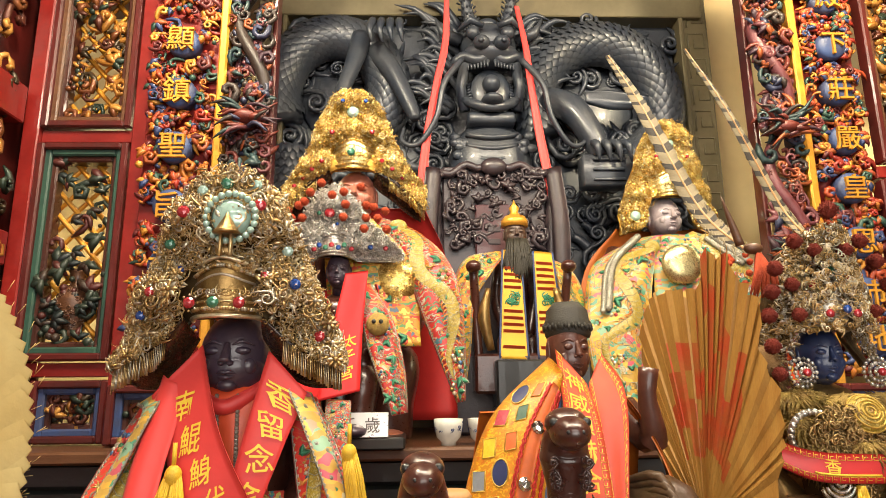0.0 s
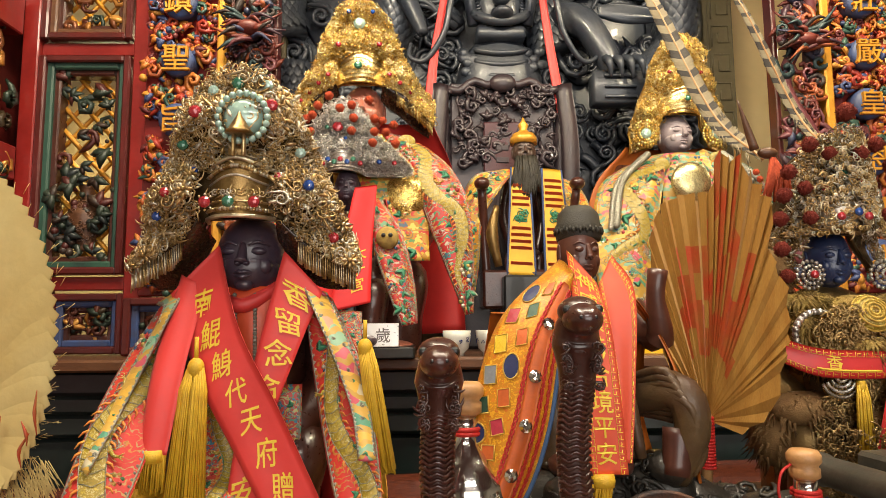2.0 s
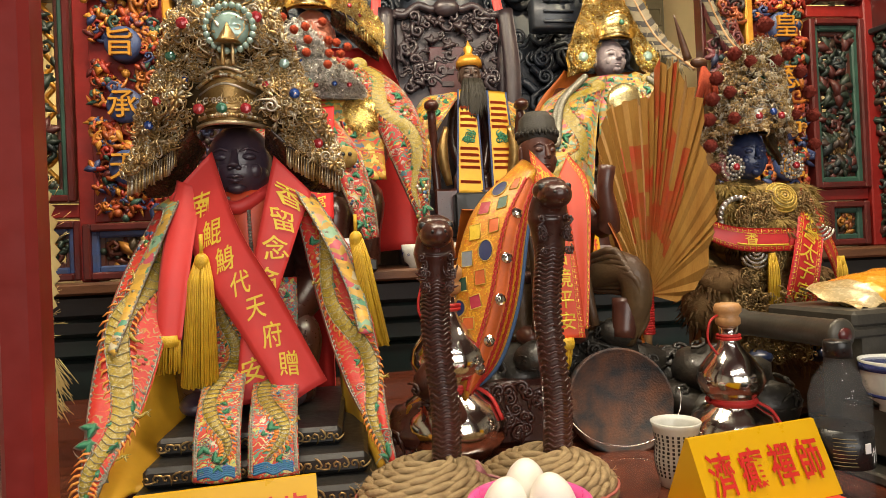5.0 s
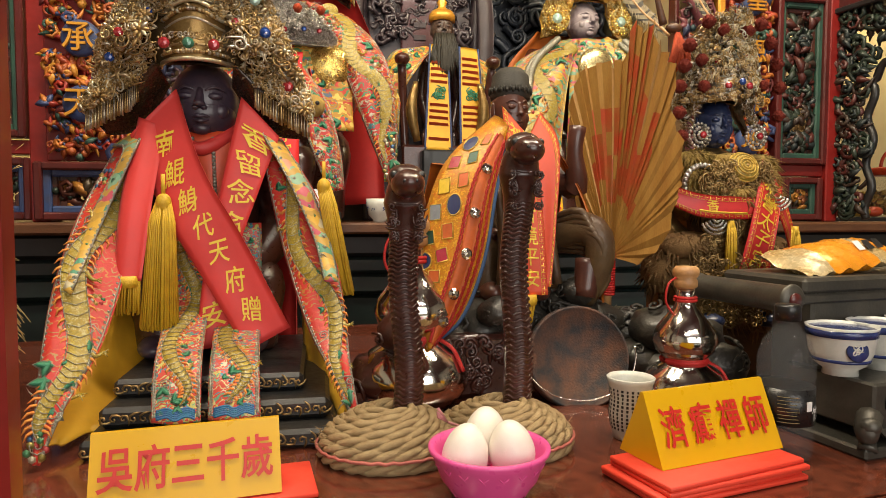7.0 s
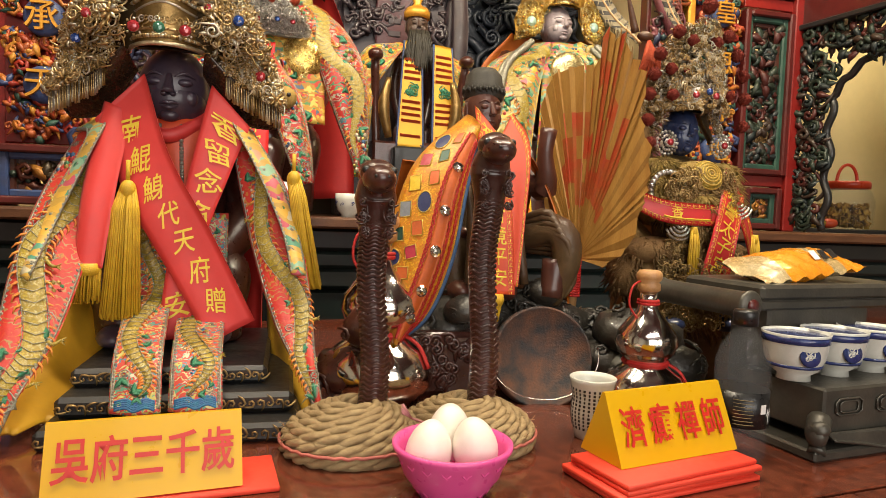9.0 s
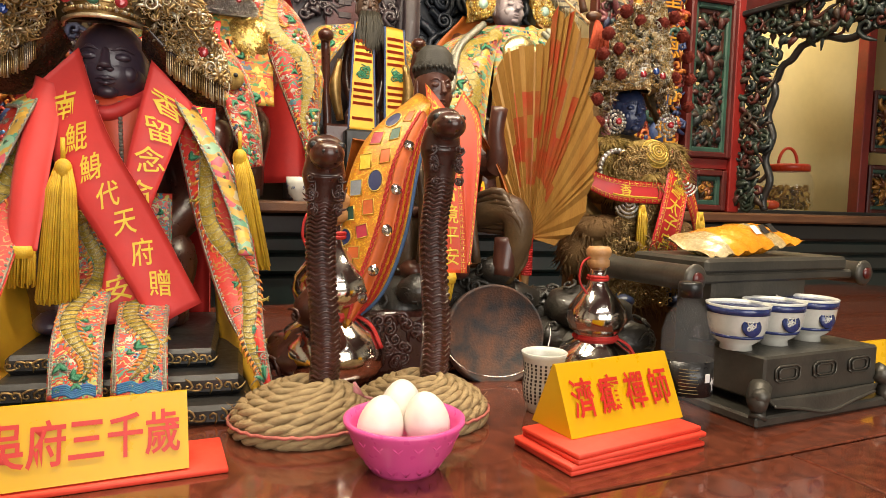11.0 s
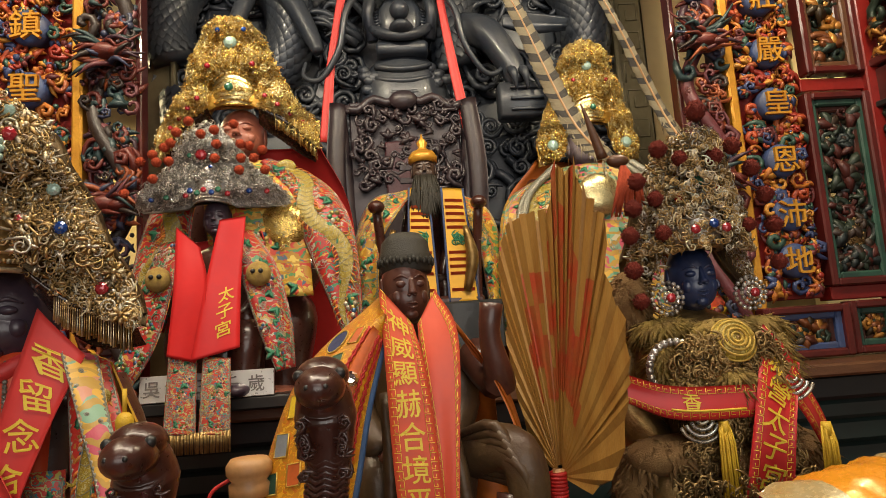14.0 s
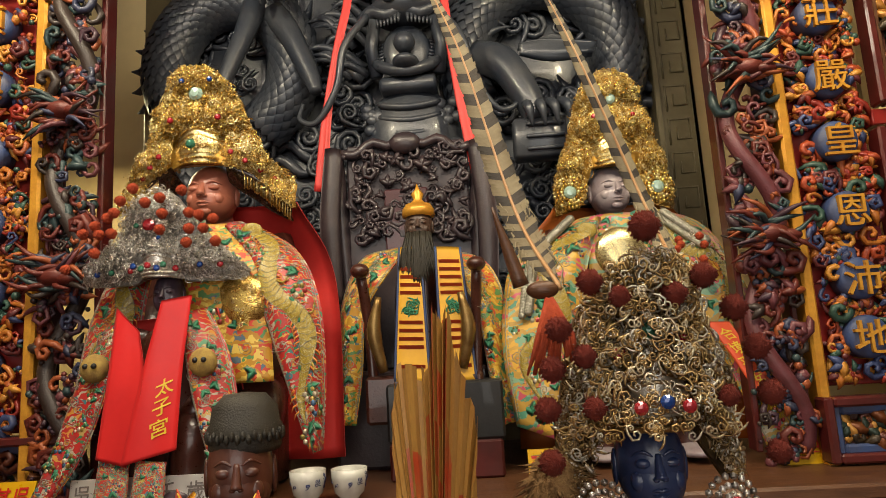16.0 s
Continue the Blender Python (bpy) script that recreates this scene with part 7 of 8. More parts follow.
for s, x in ((-1, -0.1), (1, 0.13)):
    mb = MB()
    ell(mb, (x, 1.83, 1.80), (0.03, 0.02, 0.03), 0)
    for e in (-1, 1):
        ell(mb, (x + e * 0.009, 1.812, 1.805), 0.006, 1, 10, 8)
    part("shoulder_boss", mb, [PALEFUR, INK], srobe, "padded shoulder boss with black bead eyes")
rs = thing("skirt_panels", "embroidered skirt strips with beaded fringe hanging over the shelf", "skirt")
for A, B in (([(-0.067, 1.80, 1.62), (-0.071, 1.77, 1.455)], [(-0.005, 1.80, 1.615), (-0.002, 1.77, 1.45)]), ([(0.008, 1.80, 1.615), (0.004, 1.77, 1.45)], [(0.069, 1.80, 1.61), (0.072, 1.77, 1.445)])):
    panel(rs, A, B, SKIRTSILK, 241, 0.002, 0.0, 1, 36, False, True, (THREADMIX, THREADGOLD), name="skirt_panel")
mb = MB()
for i in range(48):
    x = -0.07 + 0.142 * i / 47
    tube(mb, [(x, 1.768, 1.455), (x + random.Random(i).uniform(-0.002, 0.002), 1.766, 1.41)], 0.0015, 0, 4)
part("bead_fringe", mb, BRASS, rs, "bronze bead fringe", kind="stuff")
REDS = mat("vivid_red_ribbon", (0.68, 0.02, 0.02), (0.58, 0.015, 0.018), 0.42, 0, 8, 0.08, grime=0.1, sheen=0.03)
sash([(-0.06, 1.84, 1.925), (-0.056, 1.805, 1.779), (-0.068, 1.79, 1.622)], [(0.0, 1.82, 1.87), (0.02, 1.80, 1.774), (-0.005, 1.79, 1.604)], "plain bright red ribbon hanging from the silver-crowned statue's neck", [], REDS)
sash([(0.046, 1.82, 1.931), (0.015, 1.8, 1.774), (-0.015, 1.785, 1.607)], [(0.102, 1.84, 1.942), (0.093, 1.82, 1.796), (0.09, 1.80, 1.632)], "bright red ribbon with yellow writing on the silver-crowned statue", [("太子宮", 0.62, 0.6, 0.0, 0.12, 0.035, 0.12)], REDS)
slab("plinth", (0.0, 1.90, 1.505), (0.4, 0.17, 0.03), INK, "low black wooden plinth under the silver-crowned statue", "plinth", kind="")
card = thing("name_plaque", "long metal name plaque painted pale like its reflection, grey characters", "plaque")
mb = MB()
box(mb, (0.01, 1.822, 1.55), (0.3, 0.006, 0.06), 0, 0.001, R=(-10, 0, 0))
# pale base colour stands in for a white reflection on the dark plaque
part("board", mb, mat("reflection_pale_metal", (0.82, 0.8, 0.78), (0.76, 0.74, 0.72), 0.3, 0.6, 10, 0.02, grime=0.06), card, smooth=False)
for i, ch in enumerate("吳府三千歲"):
    write_flat(ch, (-0.112 + 0.058 * i, 1.8175, 1.55), 0.04, mat("grey_ink", (0.2, 0.17, 0.16), None, 0.6) if i == 0 else bpy.data.materials["grey_ink"], card, R=(80, 0, 0))

# -- rosy-faced figure behind --
figure((0.04, 2.1, 2.225), 0.125, 0.135, 1.5, [PINKFACE, PINKFACE, DARKWOOD], "rosy faced seated deity figure behind the silver-crowned one", 0.14, lap=1.7)
crown("gold_headdress", (0.035, 2.08, 2.225), [(0, 0.305), (0.04, 0.3), (0.09, 0.25), (0.12, 0.17), (0.16, 0.08), (0.22, 0.02)], [(0, 0.06), (0.066, 0.06), (0.075, 0.05), (0.13, 0.03), (0.22, -0.05)], 0, BRIGHTGOLD,
    "bright gilt openwork headdress with jade stones and fringed wings", 104, 3600, 0.0078, [(0, 0.24, 0.018, GEMPALE), (0.0, 0.1, 0.012, GEMGREEN), (-0.06, 0.17, 0.008, GEMRED), (0.06, 0.17, 0.008, GEMRED), (-0.03, 0.27, 0.007, GEMBLUE), (0.04, 0.27, 0.007, GEMBLUE)] + [(s * (0.09 + 0.03 * i), 0.08 - 0.02 * i, 0.007, GEMRED) for s in (-1, 1) for i in range(4)], bow=0.07)
probe = thing("embroidered_robe", "red and yellow embroidered robe on the rosy-faced statue", "robe", "robes of the statues")
panel(probe, [(0.10, 2.03, 2.12), (0.18, 1.98, 2.02), (0.22, 1.95, 1.90), (0.28, 1.92, 1.74), (0.335, 1.9, 1.6)], [(0.13, 2.06, 2.14), (0.27, 2.02, 2.06), (0.34, 1.96, 1.94), (0.36, 1.93, 1.774), (0.356, 1.9, 1.605)], REDBROCADE, 251, 0.03, 0.008, 1.5, 60)
panel(probe, [(-0.05, 2.06, 2.14), (-0.15, 2.02, 2.05), (-0.2, 1.98, 1.9), (-0.22, 1.95, 1.7)], [(-0.02, 2.03, 2.12), (-0.06, 1.98, 2.0), (-0.08, 1.96, 1.85), (-0.13, 1.94, 1.68)], REDBROCADE, 252, 0.03, 0.008, 1.5, 40)
panel(probe, [(-0.04, 2.03, 2.13), (-0.03, 1.97, 1.98), (0.0, 1.96, 1.75)], [(0.12, 2.03, 2.13), (0.22, 1.96, 1.98), (0.24, 1.95, 1.75)], GOLDBROCADE, 253, 0.02, 0.004, 2, 40, False, False)
panel(probe, [(-0.18, 2.13, 2.22), (-0.2, 2.2, 2.0), (-0.2, 2.2, 1.52)], [(0.25, 2.13, 2.2), (0.33, 2.2, 2.0), (0.35, 2.15, 1.55)], SCARLET, 254, -0.05, 0.012, 3, 0, False, False, name="back_panel", nu=22)
mb = MB()
lathe(mb, [(0.002, 0.012), (0.03, 0.01), (0.06, 0.004), (0.066, -0.006)], seg=32, M=pose(0.17, 1.945, 1.93, 90, 0, 0))
rng = random.Random(4)
for i in range(60):
    a, q = rng.uniform(0, 6.28), rng.uniform(0.01, 0.06)
    curl(mb, (0.17 + q * math.cos(a), 1.935, 1.93 + q * math.sin(a)), 0.006, 0.0016, rng, 0, 1.2, 8, seg=4)
solo("breast_disc", mb, BRIGHTGOLD, "embossed gilt breast disc on the rosy-faced statue", "disc")

# -- bearded figure on a small carved chair --
def beard_extra(mb):
    rng = random.Random(2)
    lathe(mb, [(0.045, 0.0), (0.045, 0.02), (0.035, 0.035), (0.03, 0.03), (0.012, 0.05), (0.018, 0.065), (0.006, 0.08), (0.001, 0.095)], (0.555, 2.26, 2.165), 3, 16)
    for i in range(150):
        x = rng.uniform(-1, 1)
        p = np.array((0.555 + 0.032 * x, 2.215 - 0.01 * (1 - x * x), 2.105 + rng.uniform(-0.01, 0.01)))
        e = p + np.array((0.02 * x + rng.uniform(-0.008, 0.008), -0.025, -0.13 * (1 - 0.3 * abs(x)) + rng.uniform(-0.02, 0.01)))
        tube(mb, spline([p, (p + e) / 2 + np.array((0, -0.012, 0)), e], 6), [0.004, 0.003, 0.0006], 4, 4)


figure((0.555, 2.26, 2.14), 0.075, 0.095, 1.62, [mat("dark_bearded_face", (0.09, 0.05, 0.035), None, 0.4), HAIR, DARKWOOD, GILTPAINT, HAIR], "small dark figure with a long black beard and gilt cap", 0.05, lap=1.78, extra=beard_extra)
brobe = thing("imperial_robe", "gold and red brocade robe on the bearded figure", "robe", "robes of the statues")
panel(brobe, [(0.478, 2.33, 2.093), (0.388, 2.28, 2.059), (0.334, 2.25, 1.934), (0.322, 2.24, 1.753), (0.313, 2.23, 1.623)], [(0.52, 2.24, 2.07), (0.46, 2.2, 1.99), (0.41, 2.19, 1.9), (0.395, 2.2, 1.751), (0.372, 2.2, 1.619)], GOLDBROCADE, 261, 0.02, 0.008, 1.5, 50, False, True, (THREADMIX, THREADGOLD), mback=YELLOWSILK)
panel(brobe, [(0.59, 2.24, 2.07), (0.655, 2.2, 1.98), (0.70, 2.19, 1.89), (0.72, 2.2, 1.73), (0.735, 2.2, 1.601)], [(0.624, 2.33, 2.083), (0.733, 2.28, 2.028), (0.777, 2.25, 1.906), (0.778, 2.24, 1.727), (0.783, 2.23, 1.606)], GOLDBROCADE, 262, 0.02, 0.008, 1.5, 50, False, True, (THREADMIX, THREADGOLD), mback=YELLOWSILK)
for A, B, sd in (([(0.504, 2.20, 2.074), (0.48, 2.165, 1.725)], [(0.562, 2.19, 2.069), (0.572, 2.165, 1.72)], 1), ([(0.60, 2.19, 2.067), (0.60, 2.165, 1.72)], [(0.666, 2.20, 2.063), (0.689, 2.165, 1.718)], 2)):
    sh = panel(brobe, A, B, YELLOWSILK, 263 + sd, 0.006, 0.002, 1, 0, False, False, name="front_cloth")
    for v in (0.1, 0.16, 0.22, 0.28, 0.34, 0.56, 0.62, 0.68, 0.74, 0.88):
        mb = MB()
        sh.mesh(mb, 0, 8, 2, 0.003, (0.12, 0.88), (v, v + 0.026), 0.002)
        part("woven_bar", mb, ORANGE, brobe)
    mb = MB()
    for u in (0.02, 0.98):
        tube(mb, sh.off(np.full(20, u), np.linspace(0, 1, 20), 0.001), 0.004, 0, 6)
    part("blue_binding", mb, BLUEPAINT, brobe)
    mb = MB()
    rng = random.Random(sd)
    for _ in range(16):
        p = sh.off(np.array([rng.uniform(0.3, 0.7)]), np.array([rng.uniform(0.42, 0.5)]), 0.003)[0]
        curl(mb, p, 0.009, 0.0022, rng, 0, 1.0, 8, seg=4)
    part("green_emblem", mb, THREADGREEN, brobe)
chair = thing("small_carved_chair", "small dark carved chair with gilt front under the bearded figure", "chair")
for s in (-1, 1):
    mb = MB()
    tube(mb, spline([(0.555 + s * 0.13, 2.2, 1.62), (0.555 + s * 0.14, 2.2, 1.85), (0.555 + s * 0.15, 2.16, 2.0)], 10), 0.014, 0, 8)
    ell(mb, (0.555 + s * 0.15, 2.15, 2.01), (0.025, 0.03, 0.02), 0)
    part("arm_post", mb, DARKWOOD, chair)
    mb = MB()
    tube(mb, spline([(0.555 + s * 0.1, 2.16, 1.75), (0.555 + s * 0.12, 2.15, 1.85), (0.555 + s * 0.105, 2.15, 1.94)], 10), [0.012, 0.02, 0.008], 0, 8)
    part("gilt_arm", mb, GOLD, chair)
mb = MB()
box(mb, (0.555, 2.26, 1.68), (0.3, 0.2, 0.12), 0, 0.008)
part("seat", mb, DARKWOOD, chair, smooth=False)
for c, s, m in (((0.607, 2.17, 1.65), (0.285, 0.12, 0.14), INK), ((0.605, 2.19, 1.535), (0.275, 0.16, 0.09), DARKRED)):
    mb = MB()
    box(mb, c, s, 0, 0.006)
    part("foot_block", mb, m, chair, smooth=False)

# -- large figure on the right of the rear shelf --
figure((1.105, 2.37, 2.225), 0.115, 0.13, 1.5, [GREYFACE, GREYFACE, DARKWOOD], "grey violet faced seated deity figure in a pale brocade robe", 0.15, lap=1.72, turn=12)
gc, surf = crown("gold_headdress", (1.115, 2.36, 2.225), [(0, 0.34), (0.05, 0.325), (0.09, 0.27), (0.12, 0.16), (0.15, 0.08), (0.165, 0.02)], [(0, 0.06), (0.062, 0.06), (0.07, 0.03), (0.1, -0.05), (0.165, -0.06)], 0, BRIGHTGOLD,
    "tall bright gilt headdress with side rosettes of jade", 105, 3400, 0.0078, [(0, 0.25, 0.016, GEMPALE), (0, 0.1, 0.01, GEMGREEN), (-0.05, 0.2, 0.007, GEMRED), (0.06, 0.2, 0.007, GEMRED)], bow=0.07, fringe=False)
for s in (-1, 1):
    mb = MB()
    for k, (R, n) in enumerate(((0.024, 16), (0.034, 22), (0.044, 26))):
        for j in range(n):
            a = j * 2 * math.pi / n
            ell(mb, (1.105 + s * 0.122 + R * math.cos(a), 2.31 - 0.004 * (3 - k), 2.215 + R * math.sin(a)), 0.006, 0, 6, 4)
    part("ear_rosette", mb, BRIGHTGOLD, gc)
    gem((1.105 + s * 0.122, 2.30, 2.215), 0.018, GEMPALE, gc)
grobe = thing("embroidered_robe", "pale gold brocade robe with green and pink embroidery", "robe", "robes of the statues")
panel(grobe, [(1.0, 2.34, 2.14), (0.86, 2.29, 2.07), (0.79, 2.25, 1.99), (0.76, 2.2, 1.8), (0.78, 2.17, 1.6)], [(1.06, 2.28, 2.13), (1.0, 2.22, 2.0), (0.97, 2.19, 1.85), (0.95, 2.17, 1.7), (0.93, 2.15, 1.55)], CREAMCLOTH, 271, 0.04, 0.01, 1.5, 90)
panel(grobe, [(1.12, 2.28, 2.13), (1.2, 2.23, 2.02), (1.26, 2.21, 1.873), (1.315, 2.17, 1.698), (1.365, 2.11, 1.5)], [(1.2, 2.35, 2.17), (1.332, 2.3, 2.102), (1.389, 2.25, 1.973), (1.442, 2.2, 1.775), (1.48, 2.14, 1.577)], CREAMCLOTH, 272, 0.03, 0.01, 1.5, 90)
panel(grobe, [(1.03, 2.29, 2.14), (1.0, 2.22, 1.95), (0.98, 2.2, 1.6)], [(1.17, 2.29, 2.14), (1.24, 2.22, 1.95), (1.28, 2.2, 1.6)], CREAMCLOTH, 273, 0.02, 0.004, 2, 60, False, False)
panel(grobe, [(0.95, 2.42, 2.2), (0.82, 2.45, 2.0), (0.8, 2.45, 1.5)], [(1.28, 2.42, 2.2), (1.4, 2.4, 2.0), (1.46, 2.3, 1.52)], AMBER, 274, -0.05, 0.012, 3, 0, False, False, name="back_panel", nu=22)
mb = MB()
for s, pts in ((-1, [(0.97, 2.28, 2.13), (0.87, 2.24, 2.03), (0.83, 2.19, 1.88)]), (1, [(1.22, 2.27, 2.13), (1.31, 2.23, 2.04)])):
    for p in spline(pts, 40):
        ell(mb, p + np.array((0, -0.02, 0.0)), (0.013, 0.011, 0.012), 0, 8, 6)
        ell(mb, p + np.array((-0.018, -0.02, -0.01)), (0.01, 0.009, 0.01), 0, 7, 5)
part("pearl_band", mb, THREADSILVER, grobe, "rows of silver padded beads", kind="stuff")
mb = MB()
lathe(mb, [(0.002, 0.012), (0.03, 0.01), (0.06, 0.004), (0.066, -0.006)], seg=32, M=pose(1.08, 2.175, 2.02, 90, 0, 0))
solo("breast_disc", mb, BRIGHTGOLD, "embossed gilt breast disc on the large statue", "disc")
sash([(1.256, 2.13, 1.827), (1.30, 2.11, 1.74), (1.343, 2.10, 1.646)], [(1.311, 2.13, 1.824), (1.35, 2.11, 1.74), (1.391, 2.10, 1.657)], "orange red ribbon with yellow writing on the large statue", [("合境平安", 0.5, 0.18, 0, 0.2, 0.034, 0.3)], ORANGE)
tassel([(1.367, 2.10, 1.65), (1.37, 2.1, 1.63), (1.375, 2.1, 1.60)], 0.022, 0.02, 50, YELLOWTHREAD, "yellow fringe on a ribbon end", 9, False)
pomp = thing("pompom_spray", "silver spray with small orange red pompoms beside the large statue", "ornament")
rng = random.Random(17)
for _ in range(17):
    pompom((1.21 + rng.uniform(-0.05, 0.06), 2.13 + rng.uniform(-0.02, 0.02), 1.97 + rng.uniform(-0.06, 0.07)), 0.011, POMORANGE, pomp)
mb = MB()
for _ in range(120):
    curl(mb, (1.21 + rng.gauss(0, 0.03), 2.14, 1.90 + rng.gauss(0, 0.05)), 0.008, 0.002, rng, 0, 1.2, 8, seg=4)
part("openwork", mb, SILVER, pomp, kind="stuff")


# ---- things on the front table ----
def prism_sign(a, b, h, depth, text, size, label, zb):
    """A folded yellow name stand; a and b are the ends of its front foot line."""
    a, b = np.array(a), np.array(b)
    l = np.linalg.norm(b - a)
    ang = math.degrees(math.atan2(b[1] - a[1], b[0] - a[0]))
    t = thing("name_stand", label, "name stand", "yellow name stands", at=(*((a + b) / 2), zb))
    t.rotation_euler[2] = radians(ang)
    mb = MB()
    d2 = depth / 2
    V = [(-l / 2, 0, 0), (l / 2, 0, 0), (l / 2, depth, 0), (-l / 2, depth, 0), (-l / 2, d2 - 0.002, h), (l / 2, d2 - 0.002, h), (l / 2, d2 + 0.002, h), (-l / 2, d2 + 0.002, h)]
    mb.add(V, [(0, 1, 5, 4), (2, 3, 7, 6), (4, 5, 6, 7), (0, 3, 2, 1), (1, 2, 6, 5), (0, 4, 7, 3)])
    part("stand", mb, YELLOWSIGN, t, smooth=False)
    lean = math.degrees(math.atan2(h, d2))
    n = len(text)
    for i, ch in enumerate(text):
        x = (i - (n - 1) / 2) * l * 0.92 / n
        write_flat(ch, (x, d2 * 0.5 - 0.003, h * 0.5 + 0.0015), size, REDINK, t, R=(lean, 0, 0), bold=0.014, stretch=1.35)
    return t


def folded_cloth(c, s, ang, label, n=4):
    t = thing("folded_cloth", label, "folded cloth", "folded red cloths", at=c)
    t.rotation_euler[2] = radians(ang)
    rng = random.Random(int(c[0] * 1000) + 3)
    for k in range(n):
        mb = MB()
        box(mb, (rng.uniform(-0.004, 0.004), rng.uniform(-0.004, 0.004), 0.0032 + 0.0058 * k), (s[0] - 0.003 * k, s[1] - 0.002 * k, 0.0056), 0, 0.0025, R=(0, 0, rng.uniform(-1.5, 1.5)))
        part("fold", mb, mat("vermilion_cotton", (0.8, 0.06, 0.025), (0.7, 0.045, 0.02), 0.6, 0, 12, 0.15, grime=0.1) if k == 0 and "vermilion_cotton" not in bpy.data.materials else bpy.data.materials["vermilion_cotton"], t)


folded_cloth((0.56, 0.70, TABLE), (0.2, 0.1, 0), 12, "stack of folded vermilion cotton cloth on the table", 4)
prism_sign((0.492, 0.672), (0.662, 0.708), 0.074, 0.07, "濟癲禪師", 0.034, "yellow folded name stand with red characters on red cloth", TABLE + 0.024)
folded_cloth((0.035, 0.76, TABLE), (0.2, 0.09, 0), 6, "thin folded vermilion cotton cloth under a name stand", 1)
prism_sign((-0.072, 0.706), (0.104, 0.73), 0.068, 0.07, "吳府三千歲", 0.033, "yellow folded name stand with red characters before the black-faced statue", TABLE + 0.008)
prism_sign((1.06, 0.78), (1.25, 0.80), 0.075, 0.07, "元", 0.045, "yellow folded name stand with red characters beside the incense tray", TABLE + 0.002)
prism_sign((1.385, 2.09), (1.525, 2.09), 0.072, 0.05, "玉皇四殿下", 0.025, "yellow folded name stand with red characters on the rear shelf", SHELF)
prism_sign((0.79, 1.97), (0.89, 1.97), 0.078, 0.05, "張府", 0.042, "small yellow folded name stand with red characters on the rear shelf", SHELF)
prism_sign((-0.44, 1.93), (-0.30, 1.93), 0.072, 0.05, "開基吳", 0.04, "yellow folded name stand with red characters on the rear shelf", SHELF)


def cobra(x, y, top, seed, lean):
    t = thing("wooden_cobra", "dark red carved wooden snake rearing from a rope base", "carving", "pair of wooden snakes", at=(x, y, TABLE))
    h = top - TABLE
    P = spline([(0, 0, 0.02), (0.004, 0, h * 0.3), (-0.004, 0, h * 0.6), (lean, -0.004, h * 0.8), (lean * 0.8, -0.008, h * 0.92), (lean, -0.03, h * 0.975)], 70)
    mb = MB()
    tube(mb, P, [0.0185, 0.018, 0.0175, 0.017, 0.0165, 0.02, 0.026, 0.022, 0.014], 0, 18)
    part("body", mb, DARKWOOD, t)
    mb = MB()
    for i in range(2, 48):
        q = np.linspace(-1.25, 1.25, 15)
        c = P[i]
        R = 0.0178
        tube(mb, np.stack([c[0] + R * np.sin(q), c[1] - R * np.cos(q), c[2] + 0.0018 * np.cos(q * 7) + 0.0 * q], 1), 0.0021, 0, 5)
    part("belly_scaling", mb, DARKWOOD, t, "wavy carved belly scales", kind="stuff")
    hd = P[-1]
    mb = MB()
    ell(mb, (hd[0], hd[1] - 0.006, hd[2] - 0.004), (0.02, 0.03, 0.017), 0, 18, 12)
    ell(mb, (hd[0], hd[1] + 0.01, hd[2] + 0.004), (0.022, 0.025, 0.016), 0, 18, 12)
    for s in (-1, 1):
        ell(mb, (hd[0] + s * 0.016, hd[1] - 0.008, hd[2] + 0.006), 0.005, 1, 10, 8)
        ell(mb, (hd[0] + s * 0.007, hd[1] - 0.032, hd[2] - 0.002), 0.0025, 1, 6, 5)
        rng = random.Random(seed)
        for k in range(12):
            curl(mb, (hd[0] + s * (0.012 + 0.006 * rng.random()), hd[1] + 0.004 - 0.008 * rng.random(), hd[2] - 0.03 - 0.045 * rng.random()), 0.005, 0.0016, rng, 0, 1.3, 8, seg=4)
    part("head", mb, [DARKWOOD, INK], t)
    base = thing("rope_base", "round coiled straw rope base with a thin red cord", "rope base", "rope bases of the snakes", at=(x - 0.02, y - 0.015, TABLE))
    mb = MB()
    rng = random.Random(seed + 5)
    for k, (R, z) in enumerate(((0.077, 0.008), (0.075, 0.02), (0.068, 0.03), (0.057, 0.037), (0.046, 0.043), (0.035, 0.048), (0.024, 0.052))):
        n = 60
        mb = MB()
        a = np.linspace(0, 2 * math.pi, n + 1)
        for st in range(3):
            tw = a * (R * 190 // 1) / 2 + st * 2.094
            rr = R + 0.0045 * np.cos(tw)
            tube(mb, np.stack([rr * np.cos(a) * 1.05, rr * np.sin(a) * 0.92, z + 0.0045 * np.sin(tw)], 1), 0.005, 0, 5)
        part("rope_coil", mb, ROPE, base)
    mb = MB()
    lathe(mb, [(0.076, 0.001), (0.076, 0.02), (0.05, 0.036), (0.02, 0.048)], seg=30)
    part("core", mb, ROPE, base)
    mb = MB()
    for _ in range(900):
        a = rng.uniform(0, 6.28)
        R = rng.uniform(0.03, 0.084)
        z = 0.055 - 0.5 * max(0, R - 0.02) + rng.uniform(-0.004, 0.004)
        p = np.array((R * math.cos(a) * 1.05, R * math.sin(a) * 0.92, max(0.004, z)))
        tube(mb, [p, p + np.array((rng.uniform(-1, 1), rng.uniform(-1, 1), rng.uniform(-0.3, 0.8))) * 0.009], 0.00035, 0, 3)
    part("straw_fuzz", mb, ROPE, base, kind="stuff")
    mb = MB()
    a = np.linspace(0, 2 * math.pi, 70)
